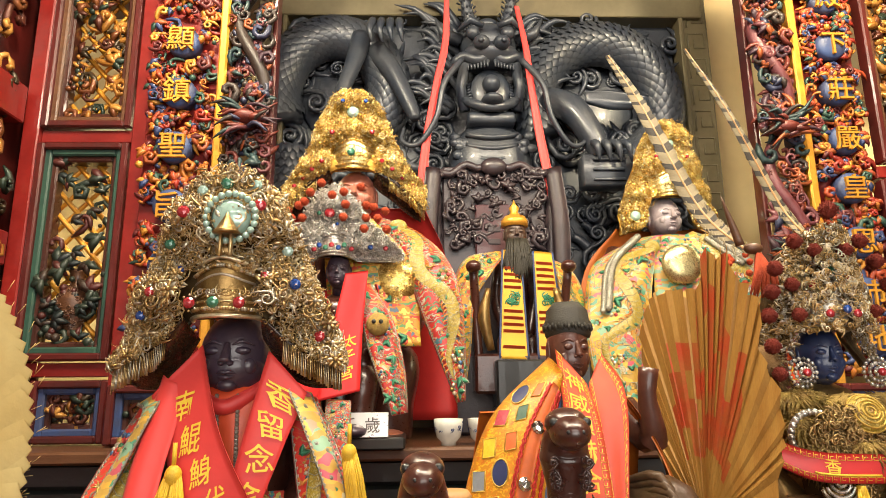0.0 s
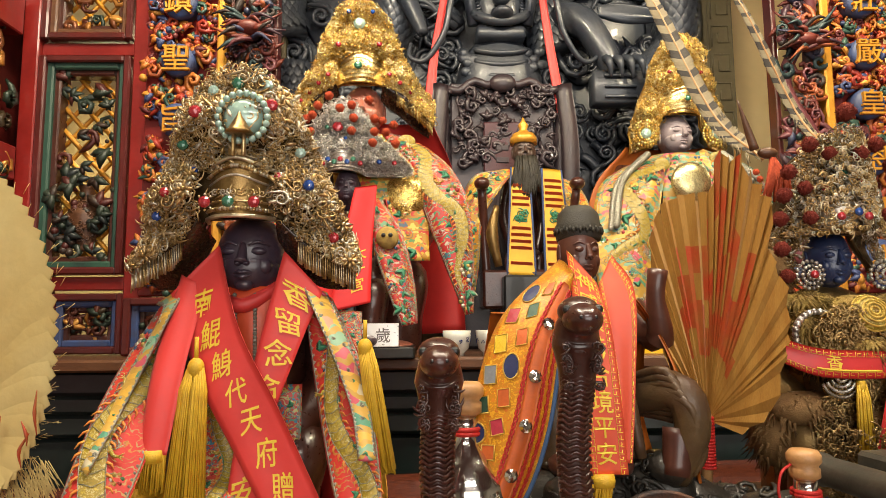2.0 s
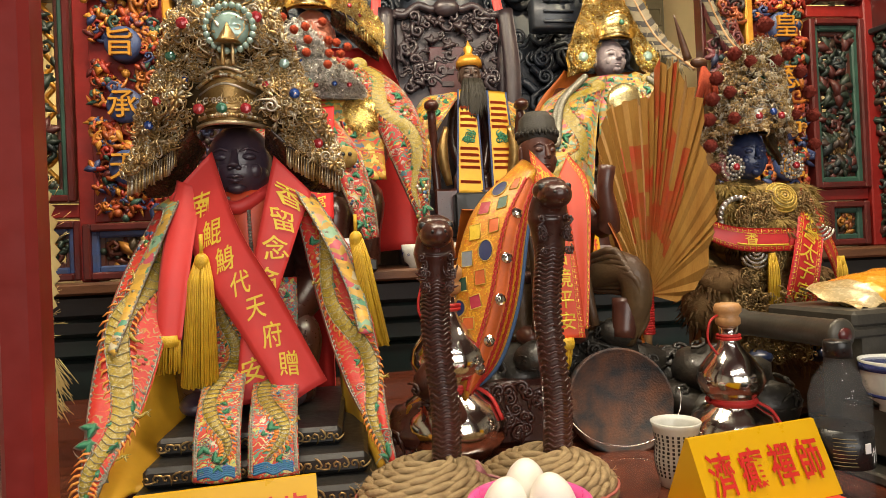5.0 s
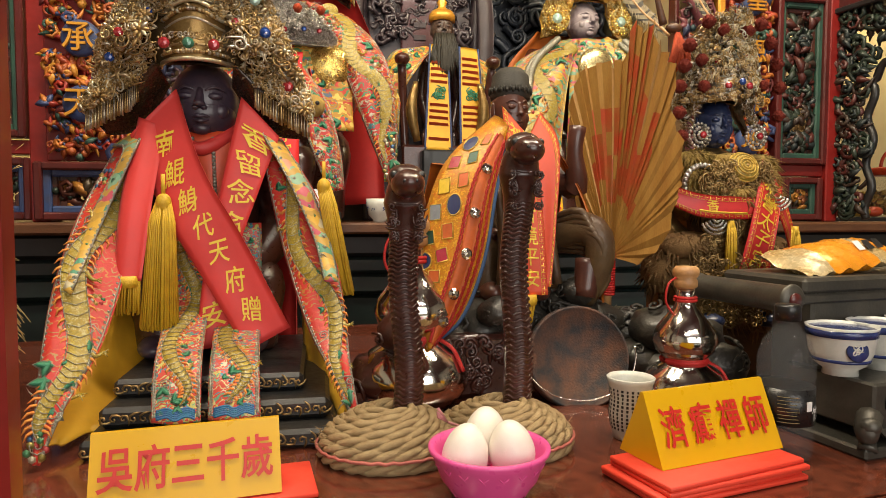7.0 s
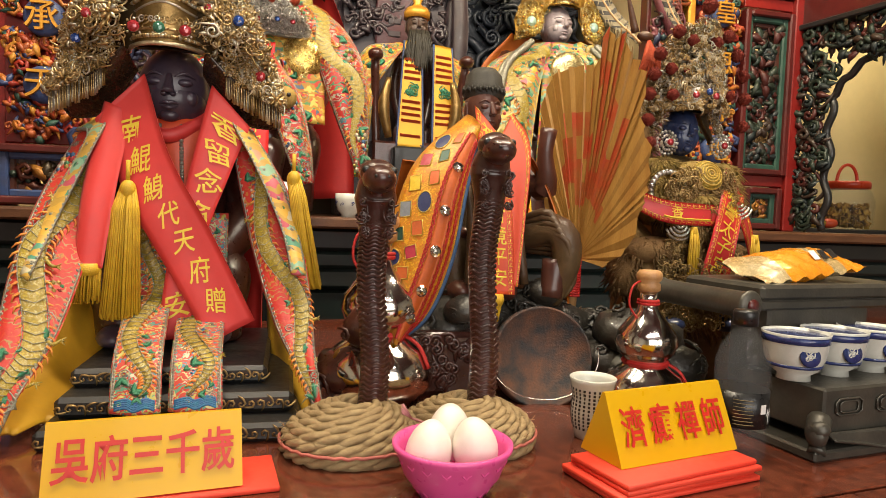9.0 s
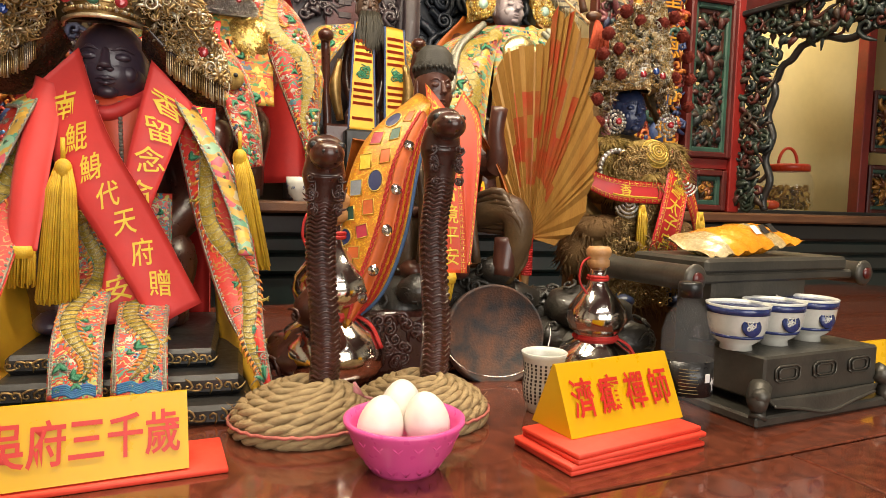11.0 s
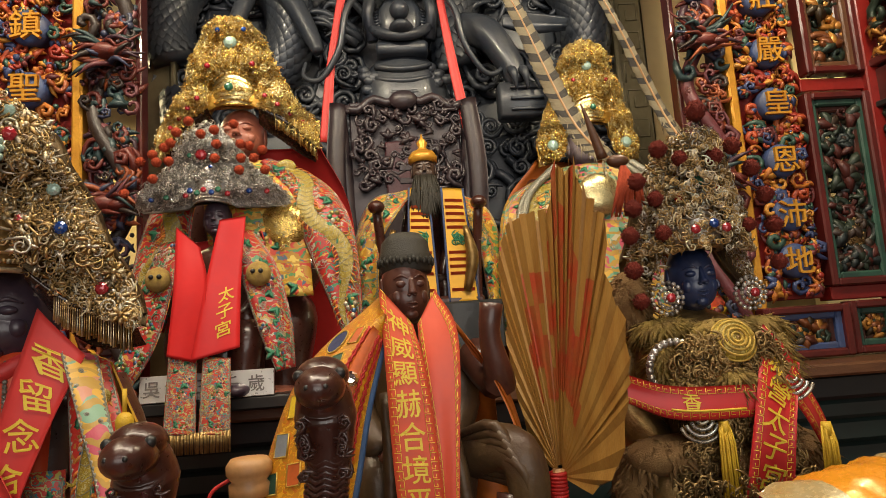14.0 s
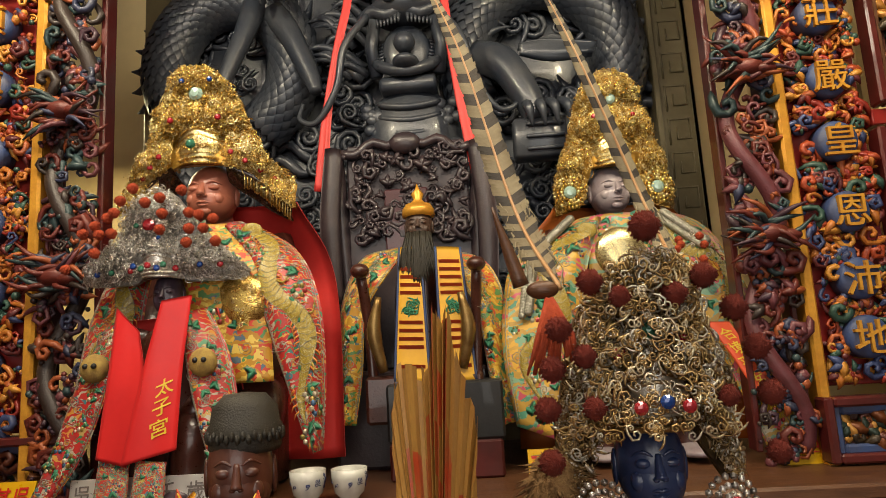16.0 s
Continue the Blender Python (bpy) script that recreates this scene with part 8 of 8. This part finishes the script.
    tube(mb, np.stack([0.085 * np.cos(a) * 1.05, 0.085 * np.sin(a) * 0.92, 0.016 + 0.001 * np.sin(a * 30)], 1), 0.002, 0, 5)
    part("red_cord", mb, mat("faded_pink_cord", (0.6, 0.17, 0.13), None, 0.7), base)


cobra(0.247, 0.855, 1.562, 1, -0.002)
cobra(0.388, 0.855, 1.604, 2, 0.002)
mb = MB()
tube(mb, spline([(0.345, 0.83, 1.255), (0.315, 0.80, 1.262), (0.29, 0.80, 1.27)], 10), 0.0016, 0, 5)
for k in range(14):
    tube(mb, [(0.29, 0.80, 1.27), (0.275 + 0.003 * random.Random(k).random(), 0.795, 1.278 + 0.012 * random.Random(k + 50).random())], 0.0008, 0, 3)
solo("pink_tassel", mb, mat("pink_thread", (0.75, 0.3, 0.32), None, 0.6), "small pink cord tassel lying on the rope base", "tassel")

bowl = thing("plastic_bowl", "pink plastic bowl with diamond pattern holding white eggs", "bowl", at=(0.313, 0.70, TABLE))
mb = MB()
lathe(mb, [(0.02, 0.002), (0.034, 0.0), (0.036, 0.004), (0.05, 0.022), (0.058, 0.044), (0.0625, 0.05), (0.0625, 0.054), (0.058, 0.054), (0.055, 0.046), (0.047, 0.024), (0.032, 0.007), (0.01, 0.006)], seg=44)
part("body", mb, PINKPLASTIC, bowl)
mb = MB()
for k in range(18):
    for s in (-1, 1):
        q = np.linspace(0, 1, 8)
        a = k * 2 * math.pi / 18 + s * q * 0.6
        r = 0.0385 + 0.0185 * q
        tube(mb, np.stack([r * np.cos(a), r * np.sin(a), 0.006 + 0.034 * q], 1), 0.0007, 0, 4)
part("diamond_ribs", mb, PINKPLASTIC, bowl, kind="stuff")
for x, y, z, R in ((0.287, 0.695, 1.272, (0, 8, 0)), (0.334, 0.69, 1.275, (4, -10, 0)), (0.318, 0.735, 1.275, (-8, 5, 0))):
    mb = MB()
    q = np.linspace(0, math.pi, 20)
    lathe(mb, [(max(0.0002, 0.0235 * math.sin(a) * (1 + 0.12 * math.cos(a))), -0.031 * math.cos(a)) for a in q], (0, 0, 0), 0, 26)
    o = solo("egg", mb, EGGSHELL, "large white egg in the pink bowl", "egg", "eggs in the bowl")
    o.matrix_world = pose(x, y, z, *R)

# iron drum-like censer lid standing on edge
disc = thing("iron_disc", "round rusty black iron pan standing on its rim", "pan", at=(0.535, 1.0, 1.293))
disc.rotation_euler = (radians(-14), 0, radians(-6))
mb = MB()
lathe(mb, [(0.002, 0.0), (0.074, 0.0), (0.075, 0.004), (0.078, 0.005), (0.08, 0.0), (0.08, -0.022), (0.06, -0.024)], seg=48, M=pose(0, 0, 0, 90, 0, 0))
part("plate", mb, RUST, disc)
mb = MB()
a = np.linspace(math.pi * 0.95, math.pi * 2.05, 30)
tube(mb, np.stack([0.088 * np.cos(a), np.full(30, -0.01), 0.07 * np.sin(a) + 0.005], 1), 0.0012, 0, 5)
part("wire_handle", mb, STEEL, disc)


def flask(x, y, label, s=1.0):
    t = thing("gourd_flask", label, "flask", "steel gourd flasks", at=(x, y, TABLE))
    t.scale = (s, s, s)
    mb = MB()
    lathe(mb, [(0.02, 0.0), (0.045, 0.002), (0.062, 0.022), (0.064, 0.04), (0.052, 0.062), (0.03, 0.076), (0.027, 0.08), (0.04, 0.092), (0.046, 0.108), (0.043, 0.122), (0.028, 0.142), (0.016, 0.156), (0.0125, 0.168), (0.0125, 0.185)], seg=44)
    part("body", mb, STEEL, t)
    mb = MB()
    lathe(mb, [(0.0125, 0.183), (0.0165, 0.186), (0.0165, 0.195), (0.014, 0.197), (0.0185, 0.203), (0.0185, 0.210), (0.015, 0.215), (0.002, 0.216)], seg=24)
    part("stopper", mb, CORK, t, "turned pale wooden stopper")
    mb = MB()
    for z, r in ((0.166, 0.0145), (0.170, 0.0142), (0.077, 0.031), (0.081, 0.031), (0.079, 0.0325)):
        join_ring(mb, (0, 0, z), r, 0.0026, 0, 24, (1, 0, 0), (0, 1, 0), 6)
    tube(mb, spline([(-0.014, 0, 0.2), (-0.03, -0.005, 0.19), (-0.034, -0.006, 0.165), (-0.022, -0.008, 0.145)], 16), 0.0017, 0, 5)
    tube(mb, spline([(0.025, -0.018, 0.079), (0.04, -0.03, 0.068), (0.05, -0.04, 0.045)], 12), 0.0024, 0, 5)
    part("red_cord", mb, REDCORD, t)
    return t


flask(0.665, 0.92, "polished steel gourd flask with a wooden stopper and red cord")
f2 = flask(0.283, 1.035, "brushed steel gourd flask with a wooden stopper behind the snakes", 1.32)
f2.location[2] = TABLE


def cup_things():
    # tall white cup with fine writing
    t = thing("lettered_cup", "tall white porcelain cup covered with tiny dark writing", "cup", at=(0.538, 0.835, TABLE))
    mb = MB()
    lathe(mb, [(0.018, 0.0), (0.021, 0.001), (0.023, 0.01), (0.026, 0.022), (0.0275, 0.035), (0.0255, 0.055), (0.0285, 0.074), (0.031, 0.08), (0.0295, 0.081), (0.0265, 0.074), (0.0235, 0.055), (0.0245, 0.035), (0.016, 0.006)], seg=36)
    part("body", mb, PORCELAIN, t)
    mb = MB()
    rng = random.Random(3)
    for k in range(26):
        a = k * 2 * math.pi / 26
        for j in range(11):
            z = 0.016 + j * 0.005
            r = np.interp(z, [0.01, 0.022, 0.035, 0.055, 0.074], [0.023, 0.026, 0.0275, 0.0255, 0.0285]) + 0.0002
            box(mb, (r * math.cos(a), r * math.sin(a), z), (0.0008, 0.0032 * rng.uniform(0.6, 1), 0.0032), 0, 0.0002, R=(0, 0, math.degrees(a)))
    part("tiny_writing", mb, INK, t, "tiny unreadable writing", kind="stuff")
    # blue and white cups
    proto = None
    for i in range(3):
        p = (0.795 + 0.077 * i, 0.775 + 0.016 * i, 1.312)
        if proto:
            c = copy_thing(proto, pose(*p, 0, 0, -20 + 6 * i))
            continue
        proto = t = thing("tea_cup", "white crackled tea cup with blue bands and a dragon medallion", "cup", "three tea cups on the tray", at=p)
        t.rotation_euler[2] = radians(-20)
        mb = MB()
        lathe(mb, [(0.018, 0.0), (0.021, 0.0), (0.02, 0.007), (0.03, 0.014), (0.037, 0.03), (0.0405, 0.058), (0.042, 0.062), (0.0405, 0.0625), (0.038, 0.058), (0.034, 0.03), (0.026, 0.017), (0.004, 0.014)], seg=44)
        part("body", mb, PORCELAIN, t)
        mb = MB()
        for z, r, h in ((0.0545, 0.0403, 0.0045), (0.02, 0.0333, 0.002)):
            lathe(mb, [(r - 0.0004, z - h), (r + 0.0004, z - h), (r + 0.0009, z + h), (r, z + h)], seg=44)
        part("blue_band", mb, BLUEGLAZE, t)
        mb = MB()
        lathe(mb, [(0.0005, 0.0028), (0.0125, 0.0014), (0.0135, -0.001)], seg=26, M=pose(0.004, -0.0368, 0.036, 80, 0, 6))
        md = part("medallion", mb, BLUEGLAZE, t, "round cobalt dragon medallion")
        mb = MB()
        rng = random.Random(9)
        for j in range(5):
            curl(mb, (0.004 + rng.uniform(-0.006, 0.006), -0.0395, 0.036 + rng.uniform(-0.006, 0.006)), 0.0036, 0.0009, rng, 0, 1.0, 8, seg=4)
        part("dragon_mark", mb, PORCELAIN, md)
    # small floral cups on the shelf
    proto = None
    for x, y in ((0.313, 1.94), (0.403, 1.94)):
        if proto:
            copy_thing(proto, pose(x, y, SHELF))
            continue
        proto = t = thing("wine_cup", "small white porcelain cup with blue flowers on the shelf", "cup", "offering cups on the shelf", at=(x, y, SHELF))
        mb = MB()
        lathe(mb, [(0.016, 0.0), (0.02, 0.0), (0.02, 0.008), (0.032, 0.02), (0.038, 0.05), (0.039, 0.068), (0.0375, 0.068), (0.035, 0.05), (0.028, 0.024), (0.004, 0.014)], seg=36)
        part("body", mb, PORCELAIN, t)
        mb = MB()
        rng = random.Random(2)
        for k in range(22):
            a, z = rng.uniform(0, 6.28), rng.uniform(0.03, 0.06)
            r = np.interp(z, [0.02, 0.05, 0.068], [0.032, 0.038, 0.039])
            X, Y, Z = frame_of((math.cos(a), math.sin(a), 0))
            curl(mb, (r * math.cos(a), r * math.sin(a), z), 0.005, 0.0009, rng, 0, 1.2, 8, X, Y, Z, 4)
        part("flower_painting", mb, BLUEGLAZE, t)


cup_things()

# water bottle
bt = thing("water_bottle", "small clear plastic water bottle with black cap and black label", "bottle", at=(0.69, 0.742, TABLE))
mb = MB()
lathe(mb, [(0.012, 0.006), (0.026, 0.0), (0.031, 0.006), (0.0315, 0.03), (0.0305, 0.034), (0.0315, 0.038), (0.0315, 0.09), (0.0325, 0.1), (0.0325, 0.12), (0.027, 0.14), (0.016, 0.156), (0.0125, 0.162), (0.0125, 0.172),
           (0.0115, 0.172), (0.0115, 0.161), (0.015, 0.154), (0.026, 0.139), (0.0317, 0.12), (0.0317, 0.1), (0.0307, 0.09), (0.0307, 0.008), (0.012, 0.008)], seg=44)
o = part("bottle_body", mb, CLEAR, bt)
o.visible_shadow = False
mb = MB()
lathe(mb, [(0.013, 0.165), (0.0148, 0.165), (0.0148, 0.181), (0.013, 0.184), (0.001, 0.184)], seg=36, flute=0.015, lobes=30)
part("cap", mb, BLACKPLASTIC, bt)
mb = MB()
lathe(mb, [(0.0319, 0.045), (0.0321, 0.045), (0.0321, 0.088), (0.0319, 0.088)], seg=44)
lb = part("paper_label", mb, BLACKPLASTIC, bt, "black wrap label with small print")
mb = MB()
for k in range(8):
    for a0, a1 in ((-2.5, -1.75),):
        a = np.linspace(a0, a1 - 0.05 * (k % 3), 8)
        tube(mb, np.stack([0.0324 * np.cos(a), 0.0324 * np.sin(a), np.full(8, 0.05 + 0.0042 * k)], 1), 0.0005, 0, 3)
part("print_bar", mb, mat("dull_gold_print", (0.25, 0.19, 0.08), None, 0.5), lb)
mb = MB()
box(mb, (0.006, -0.0322, 0.069), (0.008, 0.0012, 0.011), 0, 0.0003, R=(0, 0, 12))
part("white_mark", mb, WHITECARD, lb, smooth=False)
V, F = glyph("竹", 0.008)
mb = MB()
ang = -math.pi / 2 + 0.62 + V[:, 0] * 0.018 / 0.0325
mb.add(np.stack([0.0326 * np.cos(ang), 0.0326 * np.sin(ang), 0.06 + V[:, 1] * 0.018], 1), F)
part("character", mb, WHITECARD, lb, smooth=False)

# bronze incense tray with scroll ends
tr = thing("incense_tray", "dark bronze scroll-shaped incense tray on a carved footed stand", "incense tray", at=(0.0, 0.0, 0.0))
tr.location = (0.90, 0.80, TABLE)
tr.rotation_euler[2] = radians(8)
mb = MB()
box(mb, (0.0, 0.0, 0.058), (0.235, 0.13, 0.06), 0, 0.003)
part("drawer_box", mb, PEWTER, tr, smooth=False)
for i in range(3):
    mb = MB()
    for s in (0.019, 0.013):
        P = [(-0.075 + 0.075 * i + sx * s * 1.25, -0.0665, 0.064 + sz * s * 0.55) for sx, sz in ((-1, -0.6), (-1, 0.6), (-0.7, 1), (0.7, 1), (1, 0.6), (1, -0.6), (0.7, -1), (-0.7, -1), (-1, -0.6))]
        tube(mb, P, 0.0014, 0, 5)
    part("cartouche", mb, PEWTER, tr)
mb = MB()
box(mb, (0.0, 0.0, 0.007), (0.28, 0.15, 0.014), 0, 0.003)
part("foot_plate", mb, PEWTER, tr, smooth=False)
for s in (-1, 1):
    for d in (-1, 1):
        mb = MB()
        tube(mb, spline([(s * 0.12, d * 0.062, 0.05), (s * 0.137, d * 0.072, 0.036), (s * 0.13, d * 0.068, 0.022), (s * 0.135, d * 0.072, 0.012)], 12), [0.014, 0.014, 0.009, 0.011], 0, 9)
        ell(mb, (s * 0.135, d * 0.074, 0.042), (0.013, 0.012, 0.011), 0)
        part("lion_foot", mb, PEWTER, tr)
ap = Sheet([(-0.115, -0.068, 0.034), (0, -0.072, 0.034), (0.115, -0.068, 0.034)], [(-0.105, -0.07, 0.024), (-0.06, -0.073, 0.018), (0, -0.074, 0.008), (0.06, -0.073, 0.018), (0.105, -0.07, 0.024)], 0.0)
mb = MB()
ap.mesh(mb, 0, 6, 30, 0.004)
tube(mb, ap.off(np.ones(60), np.linspace(0, 1, 60), 0.002), 0.0022, 0, 5)
part("apron", mb, PEWTER, tr)
mb = MB()
box(mb, (-0.005, 0.07, 0.10), (0.2, 0.07, 0.16), 0, 0.004)
part("neck", mb, PEWTER, tr, smooth=False)
mb = MB()
box(mb, (0.03, 0.105, 0.178), (0.34, 0.15, 0.014), 0, 0.004)
box(mb, (0.03, 0.105, 0.195), (0.31, 0.15, 0.022), 0, 0.006)
part("top_tray", mb, PEWTER, tr, smooth=False)
for s in (-1, 1):
    mb = MB()
    lathe(mb, [(0.002, 0.0), (0.016, 0.0), (0.0205, 0.004), (0.0205, 0.006), (0.018, 0.012), (0.018, 0.17), (0.0205, 0.178), (0.0205, 0.184), (0.002, 0.184)], seg=26, M=pose(0.03 + s * 0.185, 0.018, 0.18, -90, 0, 0))
    r = part("scroll_roll", mb, PEWTER, tr)
    mb = MB()
    lathe(mb, [(0.001, 0.003), (0.009, 0.002), (0.0095, -0.001)], seg=18, M=pose(0.03 + s * 0.185, 0.0175, 0.18, 90, 0, 0))
    part("red_boss", mb, DARKRED, r)

# snack bag on the tray
def snack_bag():
    nu, nv = 30, 18
    V = []
    rng = random.Random(8)
    for side in (1, -1):
        for j in range(nv):
            for i in range(nu):
                u, v = i / (nu - 1), j / (nv - 1)
                puff = (math.sin(math.pi * u) ** 0.6) * (math.sin(math.pi * v) ** 0.7)
                cr = 0.0035 * math.sin(u * 40 + v * 9) * (1 - puff) + 0.002 * noise.noise(Vector((u * 9, v * 9, side)))
                V.append(((u - 0.5) * 0.2 * (1 - 0.06 * puff), (v - 0.5) * 0.1, side * (0.021 * puff) + cr + 0.006 * (u - 0.5)))
    F = grid_faces(nu, nv)
    n = nu * nv
    mb = MB()
    for f in F:
        i = f[0] % nu
        m = 1 if (i < 7 or 18 < i < 23) else 0
        mb.f.append(f)
        mb.m.append(m)
        mb.f.append(tuple(k + n for k in f[::-1]))
        mb.m.append(m)
    mb.v.append(np.array(V))
    mb.n = len(V)
    t = thing("snack_bag", "crumpled orange and white foil snack bag on the incense tray", "snack bag", at=(0.892, 0.90, TABLE + 0.228))
    t.rotation_euler = (radians(14), radians(-5), radians(8))
    part("foil", mb, [BAG, mat("white_foil", (0.6, 0.5, 0.3), (0.55, 0.36, 0.12), 0.25, 0.2, 20, 0.3, coat=0.3)], t)
    for k in range(3):
        mb = MB()
        box(mb, (0.02 + 0.018 * k, -0.02, 0.0215), (0.012, 0.018, 0.001), 0, 0.0003, R=(30, 0, 0))
        part("writing_bar", mb, INK if k else WHITECARD, t, smooth=False)


snack_bag()

# sweet jar on the ledge in the side room
jar = thing("sweet_jar", "clear plastic jar of dried yellow chips with red lid", "jar", at=(2.56, 2.45, SHELF + 0.016))
mb = MB()
lathe(mb, [(0.05, 0.0), (0.1, 0.002), (0.112, 0.02), (0.115, 0.12), (0.1, 0.165), (0.085, 0.18), (0.082, 0.18), (0.096, 0.163), (0.111, 0.12), (0.108, 0.022), (0.05, 0.006)], seg=36)
o = part("jar_body", mb, CLEAR, jar)
o.visible_shadow = False
mb = MB()
lathe(mb, [(0.02, 0.178), (0.093, 0.178), (0.095, 0.2), (0.088, 0.21), (0.002, 0.212)], seg=32)
l = part("lid", mb, REDPLASTIC, jar)
mb = MB()
a = np.linspace(0, math.pi, 16)
tube(mb, np.stack([0.055 * np.cos(a), np.zeros(16), 0.205 + 0.08 * np.sin(a)], 1), 0.007, 0, 8)
part("handle", mb, REDPLASTIC, l)
mb = MB()
rng = random.Random(2)
for _ in range(260):
    a, r, z = rng.uniform(0, 6.28), 0.098 * math.sqrt(rng.random()), rng.uniform(0.012, 0.105)
    box(mb, (r * math.cos(a), r * math.sin(a), z), (0.024, 0.02, 0.004), 0, 0.001, R=(rng.uniform(0, 180), rng.uniform(0, 180), rng.uniform(0, 180)))
part("dried_chips", mb, CHIPS, jar, kind="stuff")
for x, s in ((2.28, 0.03), (2.36, 0.04), (2.43, 0.03)):
    mb = MB()
    ell(mb, (x, 2.4, SHELF + 0.016 + 0.022), (s * 1.3, 0.03, 0.022), 0, 12, 8)
    solo("wrapped_sweet", mb, ORANGE if s < 0.04 else CHIPS, "small wrapped sweet lying on the ledge", "sweet", "sweets on the ledge")

# cream feather fan at the left
ff = thing("feather_fan", "large cream goose feather fan with faint red markings", "fan")
rng = random.Random(5)
c0 = np.array((-0.52, 1.16, 1.42))
for k in range(54):
    a = radians(-52 + 166 * k / 53)
    l = 0.22 + 0.21 * max(0, math.sin(a + 0.35)) ** 0.8
    d = np.array((math.cos(a) * 0.62, -0.03, math.sin(a)))
    s = np.array((-math.sin(a), 0, math.cos(a) * 0.62))
    q = np.linspace(0.1, 1, 9)
    V = []
    for t in q:
        w = 0.03 * math.sin(min(1, t * 1.3) * 1.6) * (1 if t < 0.95 else 0.6)
        p = c0 + d * l * t + np.array((0, -0.03 * t + 0.0012 * (k % 3), 0))
        V += [p - s * w, p + np.array((0, -0.002, 0)), p + s * w]
    n = len(V)
    V = np.vstack([V, np.array(V) + np.array((0, 0.002, 0))])
    F = grid_faces(3, 9)
    mb = MB()
    mb.add(V, F + [tuple(i + n for i in f[::-1]) for f in F])
    for _ in range(14):
        t = rng.uniform(0.6, 0.97)
        e = c0 + d * l * t + s * rng.choice((-1, 1)) * 0.03
        tube(mb, [e, e + d * 0.02 + s * rng.uniform(-0.01, 0.01)], 0.0005, 0, 3)
    part("feather", mb, FEATHER, ff)
mb = MB()
for _ in range(300):
    p = c0 + np.array((rng.uniform(0.08, 0.2), -0.01, rng.uniform(-0.1, -0.02)))
    tube(mb, [p, p + np.array((rng.uniform(0, 0.03), 0, -rng.uniform(0.02, 0.05)))], 0.0007, 0, 3)
part("down", mb, FEATHER, ff, kind="stuff")
mb = MB()
for _ in range(16):
    a, t = radians(rng.uniform(-10, 80)), rng.uniform(0.45, 0.85)
    p = c0 + np.array((math.cos(a) * 0.62, -0.03, math.sin(a))) * 0.4 * t + np.array((0, -0.042, 0))
    e = p + np.array((rng.uniform(-0.01, 0.02), 0, rng.uniform(0.03, 0.07)))
    tube(mb, spline([p, (p + e) / 2 + np.array((rng.uniform(-0.012, 0.012), -0.002, 0)), e], 9), [0.0006, 0.003, 0.0008], 0, 4)
part("brush_mark", mb, REDSTAIN, ff, "faded red brush strokes", kind="stuff")
mb = MB()
tube(mb, [c0 + np.array((0.02, 0, 0.05)), c0 + np.array((0.0, 0.0, -0.19))], 0.012, 0, 8)
part("handle", mb, WOOD, ff)

# red post and clear pane of a case at the left edge of the table
case = thing("display_case_post", "dark red lacquered post of a clear fronted case", "case post")
mb = MB()
box(mb, (-0.053, 0.5, TABLE + 0.55), (0.026, 0.026, 1.1), 0, 0.005)
part("post", mb, REDLAC, case, smooth=False)
mb = MB()
box(mb, (-0.316, 0.5, TABLE + 0.55), (0.498, 0.003, 1.1), 0, 0.0005)
o = part("pane", mb, glass("clear_acrylic_sheet", alpha=0.07), case, "clear acrylic sheet", smooth=False)
o.visible_shadow = False
